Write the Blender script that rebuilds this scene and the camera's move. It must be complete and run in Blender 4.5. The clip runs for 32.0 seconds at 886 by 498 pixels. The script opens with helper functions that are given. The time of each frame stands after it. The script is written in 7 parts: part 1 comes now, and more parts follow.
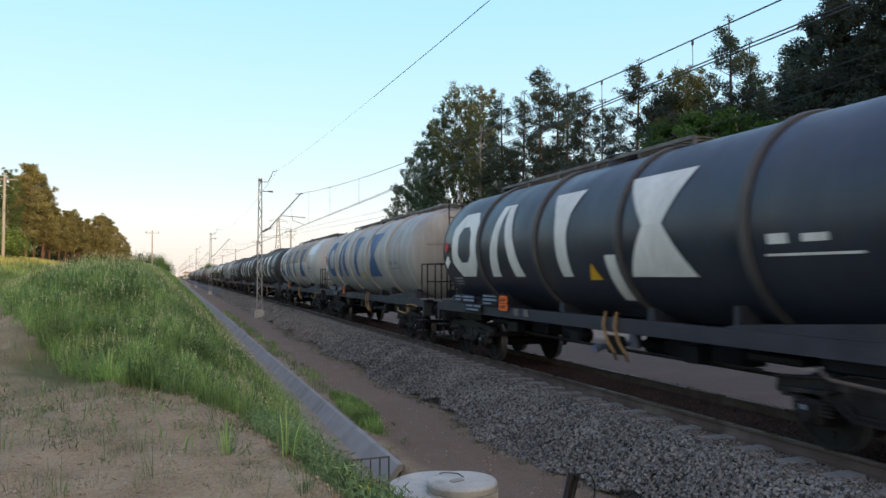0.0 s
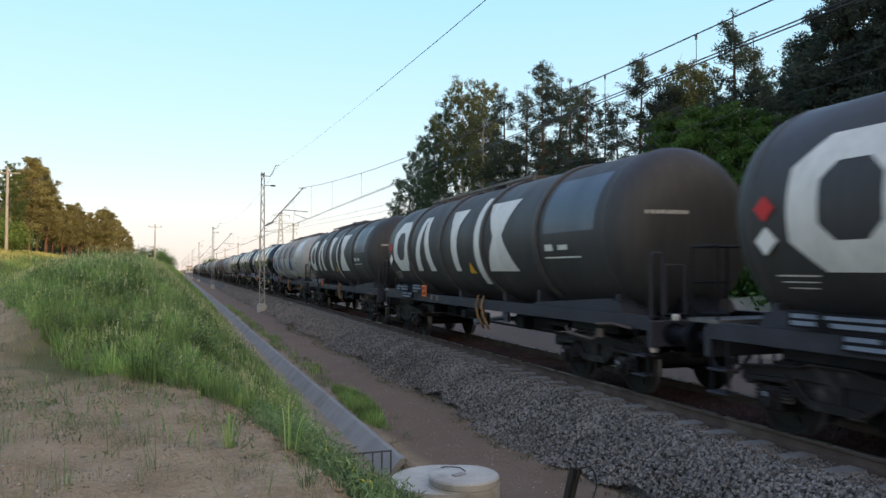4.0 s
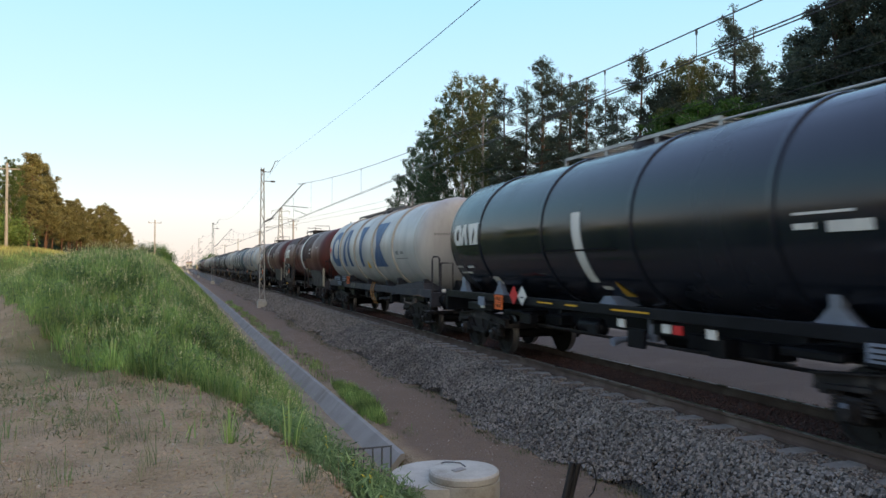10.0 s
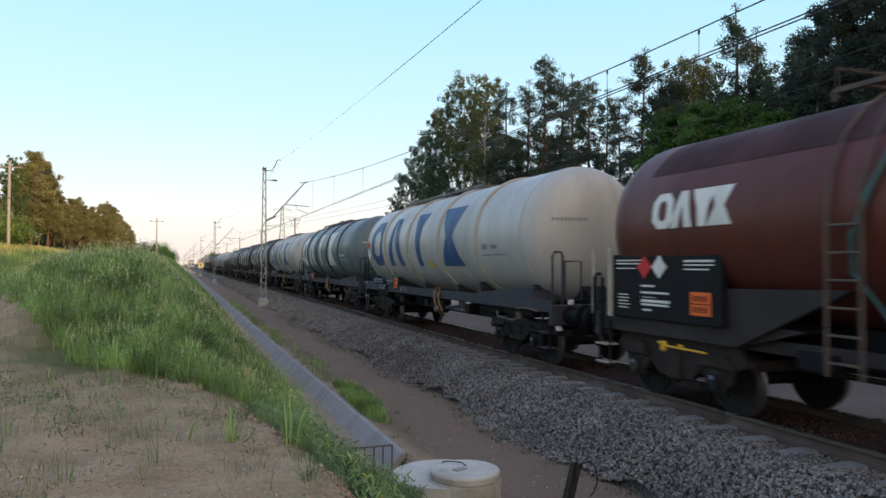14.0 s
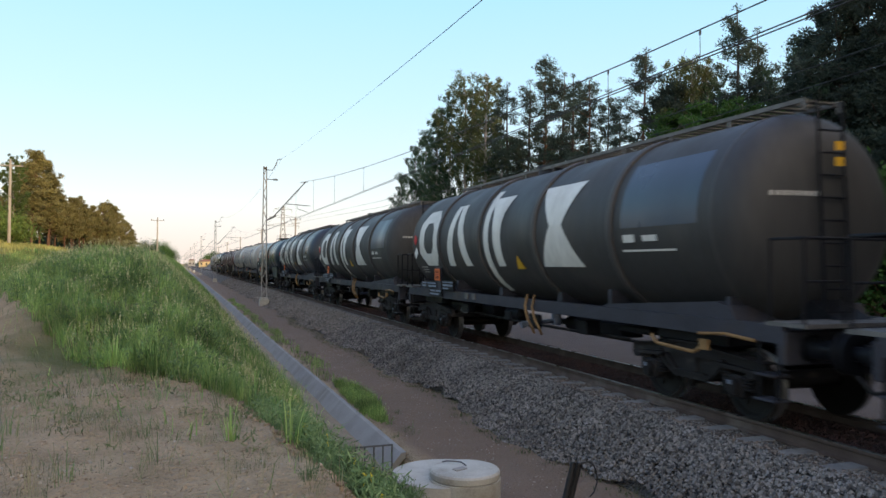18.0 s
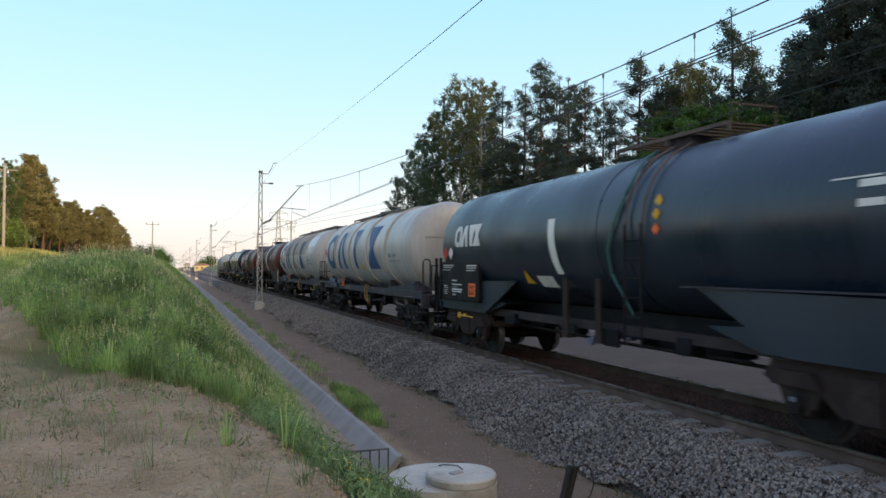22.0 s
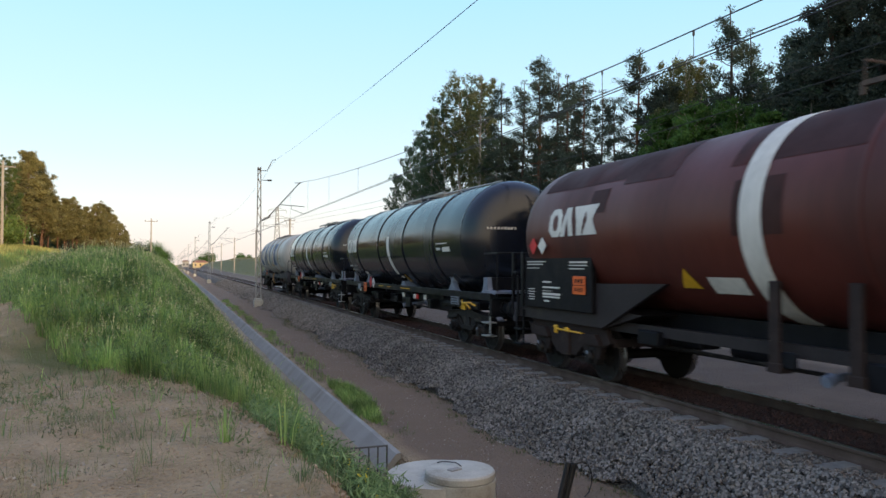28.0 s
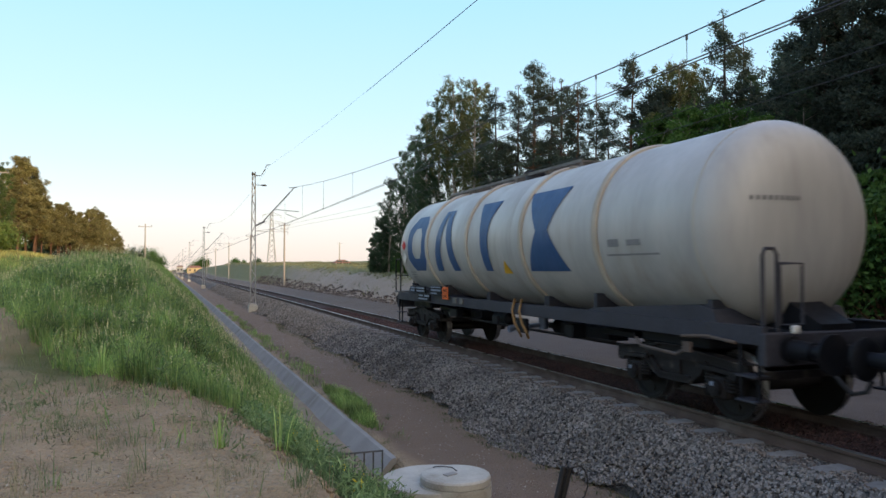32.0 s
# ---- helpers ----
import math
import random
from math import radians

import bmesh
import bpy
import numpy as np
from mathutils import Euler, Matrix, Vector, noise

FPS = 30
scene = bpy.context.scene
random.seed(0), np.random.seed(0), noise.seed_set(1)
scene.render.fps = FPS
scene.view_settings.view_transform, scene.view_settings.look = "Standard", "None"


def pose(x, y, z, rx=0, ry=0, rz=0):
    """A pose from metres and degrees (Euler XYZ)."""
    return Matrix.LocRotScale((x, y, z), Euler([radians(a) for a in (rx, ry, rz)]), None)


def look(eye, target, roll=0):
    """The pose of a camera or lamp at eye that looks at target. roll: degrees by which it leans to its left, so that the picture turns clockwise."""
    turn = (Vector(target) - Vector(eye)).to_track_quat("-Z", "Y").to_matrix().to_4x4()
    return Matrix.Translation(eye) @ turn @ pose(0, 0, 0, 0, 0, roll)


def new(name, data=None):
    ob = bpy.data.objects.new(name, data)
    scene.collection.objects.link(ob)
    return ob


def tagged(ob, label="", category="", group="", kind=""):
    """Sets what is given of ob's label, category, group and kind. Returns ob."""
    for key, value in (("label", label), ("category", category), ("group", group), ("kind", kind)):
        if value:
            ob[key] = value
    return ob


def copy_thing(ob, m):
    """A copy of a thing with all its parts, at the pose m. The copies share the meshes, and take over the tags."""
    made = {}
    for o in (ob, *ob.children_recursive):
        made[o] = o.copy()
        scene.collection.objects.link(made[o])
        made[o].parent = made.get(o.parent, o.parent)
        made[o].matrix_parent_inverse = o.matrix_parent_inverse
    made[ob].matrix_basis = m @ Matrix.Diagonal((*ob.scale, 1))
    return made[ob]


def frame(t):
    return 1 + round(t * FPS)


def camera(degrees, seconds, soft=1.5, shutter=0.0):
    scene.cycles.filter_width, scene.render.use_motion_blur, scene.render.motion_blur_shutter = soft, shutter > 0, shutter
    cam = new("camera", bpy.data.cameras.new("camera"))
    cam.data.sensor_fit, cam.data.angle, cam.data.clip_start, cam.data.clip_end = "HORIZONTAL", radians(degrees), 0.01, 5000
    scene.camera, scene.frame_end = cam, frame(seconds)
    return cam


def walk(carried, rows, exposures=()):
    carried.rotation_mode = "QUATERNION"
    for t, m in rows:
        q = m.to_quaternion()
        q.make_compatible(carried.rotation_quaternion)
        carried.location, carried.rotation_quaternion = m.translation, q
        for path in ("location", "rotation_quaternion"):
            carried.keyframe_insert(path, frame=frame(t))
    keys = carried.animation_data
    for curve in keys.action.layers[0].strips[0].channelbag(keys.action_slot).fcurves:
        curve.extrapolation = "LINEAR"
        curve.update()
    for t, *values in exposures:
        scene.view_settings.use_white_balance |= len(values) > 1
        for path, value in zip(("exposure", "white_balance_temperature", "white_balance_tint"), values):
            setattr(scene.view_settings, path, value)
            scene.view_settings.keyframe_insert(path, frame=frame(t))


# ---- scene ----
cam = camera(63.54, 32.0, soft=1.5, shutter=0.22)
EYE_Z = 2.020


def aim(yaw, pitch, roll):
    """The hand-held camera's pose: degrees to the right of the track, up, and leaning right."""
    return pose(0, 0, EYE_Z, 0, 0, -yaw) @ pose(0, 0, 0, 90 + pitch) @ pose(0, 0, 0, 0, 0, -roll)


walk(cam, [(t, aim(a, b, c)) for t, a, b, c in (
    (0, 20.03, 2.13, 0.10),
    (0.5, 20.04, 2.01, 0.10),
    (1, 20.02, 1.97, 0.14),
    (1.5, 19.99, 1.96, 0.05),
    (2, 19.98, 1.99, 0.02),
    (2.5, 19.97, 1.98, 0.02),
    (3, 19.92, 1.90, -0.09),
    (3.5, 19.91, 1.81, -0.04),
    (5.5, 19.64, 1.33, -0.08),
    (6, 19.69, 1.30, -0.01),
    (6.5, 19.76, 1.28, 0.00),
    (7, 19.86, 1.30, -0.01),
    (7.5, 19.85, 1.29, -0.01),
    (8, 19.90, 1.29, -0.07),
    (8.5, 19.91, 1.21, -0.13),
    (9, 19.91, 1.21, -0.12),
    (9.5, 19.91, 1.28, -0.11),
    (10, 19.85, 1.35, -0.00),
    (10.5, 19.84, 1.35, -0.06),
    (11, 19.79, 1.25, -0.19),
    (11.5, 19.75, 1.16, -0.29),
    (12, 19.73, 1.12, -0.33),
    (12.5, 19.72, 1.13, -0.18),
    (13, 19.71, 1.15, -0.16),
    (13.5, 19.72, 1.22, -0.13),
    (14, 19.72, 1.29, -0.15),
    (14.5, 19.72, 1.38, -0.18),
    (16.5, 19.69, 1.39, -0.30),
    (17, 19.67, 1.37, -0.29),
    (17.5, 19.65, 1.32, -0.24),
    (18, 19.68, 1.27, -0.31),
    (18.5, 19.74, 1.22, -0.23),
    (19, 19.78, 1.21, -0.21),
    (19.5, 19.84, 1.29, -0.18),
    (20, 19.87, 1.38, -0.19),
    (20.5, 19.92, 1.47, -0.11),
    (21, 19.98, 1.49, -0.14),
    (21.5, 19.98, 1.52, -0.20),
    (22, 20.01, 1.55, -0.17),
    (22.5, 19.98, 1.59, -0.17),
    (23, 19.96, 1.60, -0.20),
    (23.5, 19.94, 1.59, -0.17),
    (24, 19.97, 1.56, -0.14),
    (24.5, 19.98, 1.54, -0.09),
    (25, 20.02, 1.53, -0.12),
    (25.5, 20.01, 1.54, -0.10),
    (27.5, 20.06, 1.32, -0.24),
    (28, 20.11, 1.32, -0.21),
    (28.5, 20.16, 1.36, -0.12),
    (29, 20.19, 1.41, -0.10),
    (29.5, 20.23, 1.47, -0.05),
    (30, 20.30, 1.47, -0.05),
    (30.5, 20.35, 1.49, -0.06),
    (31, 20.39, 1.57, -0.04),
    (31.5, 20.44, 1.61, -0.05),
    (32, 20.52, 1.67, 0.00),
)], exposures=((0.0, 0.0), (32.0, 0.0)))


# ---- world, sun ----
SUN_EL, SUN_AZ = 9.0, 160.0
world = bpy.data.worlds.new("world")
scene.world = world
world.use_nodes = True
wn = world.node_tree
sky = wn.nodes.new("ShaderNodeTexSky")
sky.sky_type = "NISHITA"
sky.sun_disc = False
sky.sun_elevation, sky.sun_rotation = radians(SUN_EL), radians(SUN_AZ)
sky.air_density, sky.dust_density, sky.ozone_density = 1.0, 0.4, 1.5
# the clear evening sky: peach at the horizon, cyan above, and the sun's own glow from the sky texture
way_ = wn.nodes.new("ShaderNodeTexCoord")
up = wn.nodes.new("ShaderNodeSeparateXYZ")
wn.links.new(way_.outputs["Generated"], up.inputs[0])
ramp_ = wn.nodes.new("ShaderNodeValToRGB")
stops_ = ((0.0, (0.80, 0.70, 0.69)), (0.03, (0.84, 0.76, 0.75)), (0.08, (0.87, 0.875, 0.885)), (0.14, (0.72, 0.88, 0.95)), (0.22, (0.60, 0.87, 1.02)), (0.35, (0.46, 0.81, 1.06)), (0.6, (0.42, 0.63, 1.05)), (1.0, (0.42, 0.55, 1.0)))
while len(ramp_.color_ramp.elements) < len(stops_):
    ramp_.color_ramp.elements.new(0.5)
for el, (at, c) in zip(ramp_.color_ramp.elements, stops_):
    el.position, el.color = at, (*(v / 1.25 for v in c), 1)
wn.links.new(up.outputs[2], ramp_.inputs[0])
deep = wn.nodes.new("ShaderNodeVectorMath")
deep.operation = "SCALE"
deep.inputs["Scale"].default_value = 1.25
wn.links.new(ramp_.outputs[0], deep.inputs[0])
# warm half of the sky round the low sun
toward = wn.nodes.new("ShaderNodeVectorMath")
toward.operation = "DOT_PRODUCT"
toward.inputs[1].default_value = (math.sin(radians(SUN_AZ)), math.cos(radians(SUN_AZ)), 0.0)
wn.links.new(way_.outputs["Generated"], toward.inputs[0])
near_sun = wn.nodes.new("ShaderNodeMapRange")
near_sun.interpolation_type = "SMOOTHSTEP"
near_sun.inputs[1].default_value, near_sun.inputs[2].default_value = 0.0, 0.98
wn.links.new(toward.outputs["Value"], near_sun.inputs[0])
warm = wn.nodes.new("ShaderNodeMix")
warm.data_type = "RGBA"
warm.inputs[7].default_value = (1.85, 1.5, 1.1, 1)
wn.links.new(near_sun.outputs[0], warm.inputs[0])
wn.links.new(deep.outputs[0], warm.inputs[6])
both = wn.nodes.new("ShaderNodeMix")
both.data_type, both.blend_type = "RGBA", "ADD"
both.inputs[0].default_value = 0.03
wn.links.new(warm.outputs[2], both.inputs[6])
wn.links.new(sky.outputs[0], both.inputs[7])
wn.nodes["Background"].inputs["Strength"].default_value = 1.0
wn.links.new(both.outputs[2], wn.nodes["Background"].inputs[0])

sun_data = bpy.data.lights.new("sun", "SUN")
sun_data.energy, sun_data.angle, sun_data.color = 3.4, radians(0.6), (1.0, 0.72, 0.45)
sun = new("sun", sun_data)
sun_way = Vector((math.sin(radians(SUN_AZ)) * math.cos(radians(SUN_EL)), math.cos(radians(SUN_AZ)) * math.cos(radians(SUN_EL)), math.sin(radians(SUN_EL))))
sun.matrix_world = look(sun_way * 300, (0, 0, 0))


# ---- materials ----
def surf(name, c1, c2, rough=0.7, metal=0.0, scale=3.0, fine=40.0, bump=0.3, dist=0.01, stretch=(1, 1, 1), c3=None, s3=0.6, t3=0.55, coat=0.0, vary=0.12, spec=None):
    """A procedural surface: two colours at a large scale, fine grain, an optional third colour in stains, and relief."""
    m = bpy.data.materials.new(name)
    m.use_nodes = True
    nt = m.node_tree
    b = nt.nodes["Principled BSDF"]
    tc = nt.nodes.new("ShaderNodeTexCoord")
    info = nt.nodes.new("ShaderNodeObjectInfo")
    mul = nt.nodes.new("ShaderNodeMath")
    mul.operation = "MULTIPLY"
    mul.inputs[1].default_value = 57.0
    nt.links.new(info.outputs["Random"], mul.inputs[0])
    add = nt.nodes.new("ShaderNodeVectorMath")
    nt.links.new(tc.outputs["Object"], add.inputs[0])
    nt.links.new(mul.outputs[0], add.inputs[1])
    mp = nt.nodes.new("ShaderNodeMapping")
    mp.inputs["Scale"].default_value = stretch
    nt.links.new(add.outputs[0], mp.inputs[0])

    def tex(sc, detail, lo, hi):
        n = nt.nodes.new("ShaderNodeTexNoise")
        n.inputs["Scale"].default_value, n.inputs["Detail"].default_value = sc, detail
        nt.links.new(mp.outputs[0], n.inputs["Vector"])
        r = nt.nodes.new("ShaderNodeMapRange")
        r.inputs[1].default_value, r.inputs[2].default_value = lo, hi
        nt.links.new(n.outputs[0], r.inputs[0])
        return r.outputs[0]

    def mix(f, a, c, kind="MIX"):
        x = nt.nodes.new("ShaderNodeMix")
        x.data_type, x.blend_type = "RGBA", kind
        for v, i in ((f, 0), (a, 6), (c, 7)):
            if isinstance(v, (int, float)):
                x.inputs[i].default_value = v
            elif isinstance(v, tuple):
                x.inputs[i].default_value = (*v, 1)
            else:
                nt.links.new(v, x.inputs[i])
        return x.outputs[2]

    big, small = tex(scale, 4, 0.35, 0.65), tex(fine, 3, 0.25, 0.75)
    col = mix(big, c1, c2)
    if c3:
        col = mix(tex(s3, 5, t3, t3 + 0.16), col, c3)
    col = mix(vary * 2, col, mix(small, tuple(v * 0.45 for v in c1), tuple(min(1, v * 1.5) for v in c2)))
    nt.links.new(col, b.inputs["Base Color"])
    rr = nt.nodes.new("ShaderNodeMapRange")
    rr.inputs[3].default_value, rr.inputs[4].default_value = max(0.03, rough - 0.1), min(1, rough + 0.1)
    nt.links.new(big, rr.inputs[0])
    nt.links.new(rr.outputs[0], b.inputs["Roughness"])
    b.inputs["Metallic"].default_value = metal
    b.inputs["Specular IOR Level"].default_value = spec if spec is not None else 0.5 if rough < 0.45 else 0.28
    b.inputs["Coat Weight"].default_value = coat
    b.inputs["Coat Roughness"].default_value = 0.12
    if bump:
        bp = nt.nodes.new("ShaderNodeBump")
        bp.inputs["Strength"].default_value, bp.inputs["Distance"].default_value = bump, dist
        nt.links.new(small, bp.inputs["Height"])
        nt.links.new(bp.outputs[0], b.inputs["Normal"])
    return m


def leafy(name, c1, c2, scale=0.35, trans=0.35, lo=0.6, hi=1.35):
    """Foliage: colour varied per piece and over the crown, lit through."""
    m = bpy.data.materials.new(name)
    m.use_nodes = True
    nt = m.node_tree
    b = nt.nodes["Principled BSDF"]
    geo = nt.nodes.new("ShaderNodeNewGeometry")
    x = nt.nodes.new("ShaderNodeMix")
    x.data_type = "RGBA"
    x.inputs[6].default_value, x.inputs[7].default_value = (*c1, 1), (*c2, 1)
    nt.links.new(geo.outputs["Random Per Island"], x.inputs[0])
    n = nt.nodes.new("ShaderNodeTexNoise")
    n.inputs["Scale"].default_value = scale
    nt.links.new(geo.outputs["Position"], n.inputs["Vector"])
    r = nt.nodes.new("ShaderNodeMapRange")
    r.inputs[1].default_value, r.inputs[2].default_value, r.inputs[3].default_value, r.inputs[4].default_value = 0.3, 0.7, lo, hi
    nt.links.new(n.outputs[0], r.inputs[0])
    y = nt.nodes.new("ShaderNodeVectorMath")
    y.operation = "SCALE"
    nt.links.new(x.outputs[2], y.inputs[0])
    nt.links.new(r.outputs[0], y.inputs["Scale"])
    nt.links.new(y.outputs[0], b.inputs["Base Color"])
    b.inputs["Roughness"].default_value = 0.6
    b.inputs["Specular IOR Level"].default_value = 0.15
    tr = nt.nodes.new("ShaderNodeBsdfTranslucent")
    nt.links.new(y.outputs[0], tr.inputs[0])
    ms = nt.nodes.new("ShaderNodeMixShader")
    ms.inputs[0].default_value = trans
    nt.links.new(b.outputs[0], ms.inputs[1])
    nt.links.new(tr.outputs[0], ms.inputs[2])
    nt.links.new(ms.outputs[0], nt.nodes["Material Output"].inputs[0])
    return m


STREAK = (1, 1, 0.18)
M_WHITE = surf("cream_tank_paint", (0.40, 0.395, 0.375), (0.325, 0.322, 0.312), 0.42, scale=1.2, fine=9, bump=0.03, stretch=STREAK, c3=(0.27, 0.245, 0.205), s3=1.3, t3=0.58, vary=0.08)
M_WHITE_RIB = surf("stained_cream_rib", (0.43, 0.405, 0.35), (0.31, 0.275, 0.225), 0.55, scale=2.0, fine=14, bump=0.1, stretch=STREAK)
M_WHITE_DIRTY = surf("grimy_cream_tank_paint", (0.345, 0.335, 0.318), (0.262, 0.253, 0.242), 0.48, scale=1.5, fine=9, bump=0.04, stretch=(1, 1, 0.12), c3=(0.195, 0.162, 0.128), s3=1.7, t3=0.56, vary=0.12)
WHITES = (M_WHITE, M_WHITE_DIRTY)
M_DARK = surf("charcoal_tank_paint", (0.014, 0.020, 0.034), (0.023, 0.029, 0.043), 0.42, scale=1.0, fine=9, bump=0.03, stretch=STREAK, c3=(0.046, 0.043, 0.041), s3=0.9, t3=0.52)
M_CHAR = surf("matt_charcoal_tank_paint", (0.034, 0.035, 0.037), (0.047, 0.046, 0.045), 0.56, scale=1.0, fine=9, bump=0.04, stretch=STREAK, c3=(0.066, 0.061, 0.055), s3=0.9, t3=0.54, spec=0.32)
M_DARK_RIB = surf("grimy_charcoal_rib", (0.045, 0.045, 0.048), (0.075, 0.07, 0.065), 0.55, scale=2.0, fine=14, bump=0.1, stretch=STREAK)
M_SLATE = surf("slate_tank_paint", (0.075, 0.105, 0.12), (0.095, 0.125, 0.14), 0.42, scale=1.0, fine=9, bump=0.03, stretch=STREAK, c3=(0.14, 0.145, 0.14), t3=0.62)
M_GLOSS = surf("glossy_black_tank_paint", (0.006, 0.009, 0.016), (0.010, 0.014, 0.022), 0.2, scale=0.8, fine=7, bump=0.015, stretch=STREAK, vary=0.06)
M_GREEN = surf("blue_black_tank_paint", (0.009, 0.018, 0.032), (0.014, 0.025, 0.041), 0.34, scale=0.9, fine=8, bump=0.02, stretch=STREAK, c3=(0.05, 0.06, 0.06), t3=0.62, vary=0.08)
M_BROWN = surf("oxide_red_tank_paint", (0.102, 0.026, 0.019), (0.074, 0.020, 0.016), 0.44, scale=0.9, fine=9, bump=0.03, stretch=STREAK, c3=(0.05, 0.018, 0.015), s3=0.9, t3=0.55, spec=0.26)
M_BROWN_DARK = surf("sooty_brown_paint", (0.050, 0.020, 0.017), (0.036, 0.0155, 0.014), 0.6, scale=1.1, fine=12, bump=0.08, c3=(0.068, 0.021, 0.017), s3=1.3, t3=0.54, spec=0.14)
M_FRAME = surf("grey_underframe_steel", (0.028, 0.029, 0.038), (0.044, 0.045, 0.056), 0.55, scale=2.5, fine=25, bump=0.15, c3=(0.05, 0.04, 0.036), s3=1.5, t3=0.58, spec=0.2)
M_BLACKFRAME = surf("black_underframe_paint", (0.006, 0.007, 0.010), (0.011, 0.012, 0.015), 0.42, scale=2.5, fine=25, bump=0.15, c3=(0.022, 0.021, 0.022), s3=1.5, t3=0.6, spec=0.12)
M_BOGIE = surf("dusty_bogie_steel", (0.012, 0.011, 0.012), (0.022, 0.020, 0.020), 0.62, scale=4, fine=30, bump=0.3, c3=(0.085, 0.074, 0.066), s3=4, t3=0.56, spec=0.15)
M_WHEEL = surf("wheel_steel", (0.008, 0.0075, 0.0075), (0.016, 0.014, 0.013), 0.7, 0.1, scale=5, fine=30, bump=0.2)
M_TREAD = surf("bright_wheel_rim", (0.32, 0.31, 0.30), (0.22, 0.21, 0.20), 0.35, 0.9, scale=5, fine=30, bump=0.1)
M_SADDLE = surf("pale_blue_grey_saddle_paint", (0.20, 0.235, 0.30), (0.13, 0.155, 0.21), 0.4, scale=2, fine=20, bump=0.05, c3=(0.1, 0.1, 0.1), t3=0.6)
M_GALV = surf("galvanised_walkway_steel", (0.42, 0.43, 0.43), (0.30, 0.31, 0.31), 0.5, 0.5, scale=6, fine=40, bump=0.2)
M_RUSTY = surf("rusty_walkway_steel", (0.11, 0.075, 0.055), (0.07, 0.06, 0.055), 0.75, scale=4, fine=30, bump=0.3)
M_MARK_WHITE = surf("white_marking_paint", (0.66, 0.65, 0.60), (0.55, 0.54, 0.50), 0.5, scale=2, fine=15, bump=0.02, stretch=STREAK, c3=(0.38, 0.36, 0.32), t3=0.66)
M_MARK_BLUE = surf("blue_marking_paint", (0.022, 0.066, 0.165), (0.030, 0.078, 0.18), 0.5, scale=2, fine=15, bump=0.02, stretch=STREAK, c3=(0.09, 0.12, 0.18), t3=0.66)
M_ORANGE = surf("orange_plate_paint", (0.72, 0.15, 0.03), (0.62, 0.12, 0.03), 0.45, fine=20, bump=0.03)
M_RED = surf("red_placard_paint", (0.55, 0.03, 0.03), (0.45, 0.025, 0.03), 0.5, fine=20, bump=0.02)
M_YELLOW = surf("yellow_paint", (0.62, 0.36, 0.02), (0.52, 0.28, 0.02), 0.5, fine=20, bump=0.05)
M_BLACK = surf("black_board", (0.006, 0.006, 0.008), (0.011, 0.011, 0.013), 0.55, fine=20, bump=0.05, spec=0.12)
M_PALEBAR = surf("pale_handrail_paint", (0.40, 0.36, 0.28), (0.28, 0.25, 0.2), 0.6, scale=5, fine=25, bump=0.1)
M_TEAL = surf("teal_hose", (0.04, 0.13, 0.13), (0.05, 0.11, 0.11), 0.5, fine=20, bump=0.05)
M_RUBBER = surf("black_rubber", (0.015, 0.015, 0.016), (0.025, 0.025, 0.026), 0.6, fine=20, bump=0.1)
M_HOSE = surf("ochre_hose", (0.27, 0.155, 0.055), (0.19, 0.11, 0.045), 0.6, fine=20, bump=0.05)
M_CONC = surf("weathered_concrete", (0.295, 0.29, 0.275), (0.235, 0.231, 0.22), 0.85, scale=1.6, fine=45, bump=0.25, dist=0.005, c3=(0.20, 0.19, 0.17), s3=1.1, t3=0.56, vary=0.1)
M_CONC_PALE = surf("pale_concrete_well", (0.50, 0.49, 0.44), (0.38, 0.37, 0.33), 0.85, scale=2.5, fine=45, bump=0.3, dist=0.006, c3=(0.24, 0.22, 0.18), s3=2.2, t3=0.57)
M_SLEEPER = surf("dusty_sleeper_concrete", (0.25, 0.235, 0.22), (0.18, 0.17, 0.16), 0.9, scale=5, fine=40, bump=0.4, c3=(0.13, 0.10, 0.08), s3=2.5)
M_RAIL = surf("rusty_rail_side", (0.105, 0.076, 0.063), (0.072, 0.051, 0.042), 0.85, scale=3, fine=40, bump=0.3, c3=(0.15, 0.12, 0.10), s3=2, spec=0.12)
M_RAILTOP = surf("polished_rail_head", (0.42, 0.40, 0.38), (0.30, 0.28, 0.27), 0.32, 0.9, scale=3, fine=40, bump=0.05)
M_BALLAST = surf("ballast_bed", (0.10, 0.090, 0.082), (0.16, 0.145, 0.13), 0.95, scale=9, fine=30, bump=1.0, dist=0.04, c3=(0.10, 0.085, 0.07), s3=0.5, t3=0.6, vary=0.3)
M_RUSTBED = surf("rust_stained_ballast", (0.045, 0.025, 0.021), (0.072, 0.040, 0.034), 0.95, scale=9, fine=30, bump=1.0, dist=0.04, vary=0.3)
M_MAST = surf("galvanised_mast_steel", (0.42, 0.40, 0.37), (0.31, 0.295, 0.27), 0.6, 0.2, scale=4, fine=30, bump=0.1)
M_MASTDARK = surf("dark_bracket_steel", (0.09, 0.09, 0.09), (0.13, 0.125, 0.12), 0.6, 0.3, scale=4, fine=30, bump=0.1)
M_WIRE = surf("catenary_wire", (0.04, 0.04, 0.045), (0.06, 0.055, 0.05), 0.5, 0.5, bump=0)
M_WOOD = surf("weathered_pole_wood", (0.40, 0.36, 0.31), (0.30, 0.27, 0.23), 0.85, scale=3, fine=30, bump=0.3, stretch=(1, 1, 0.1))
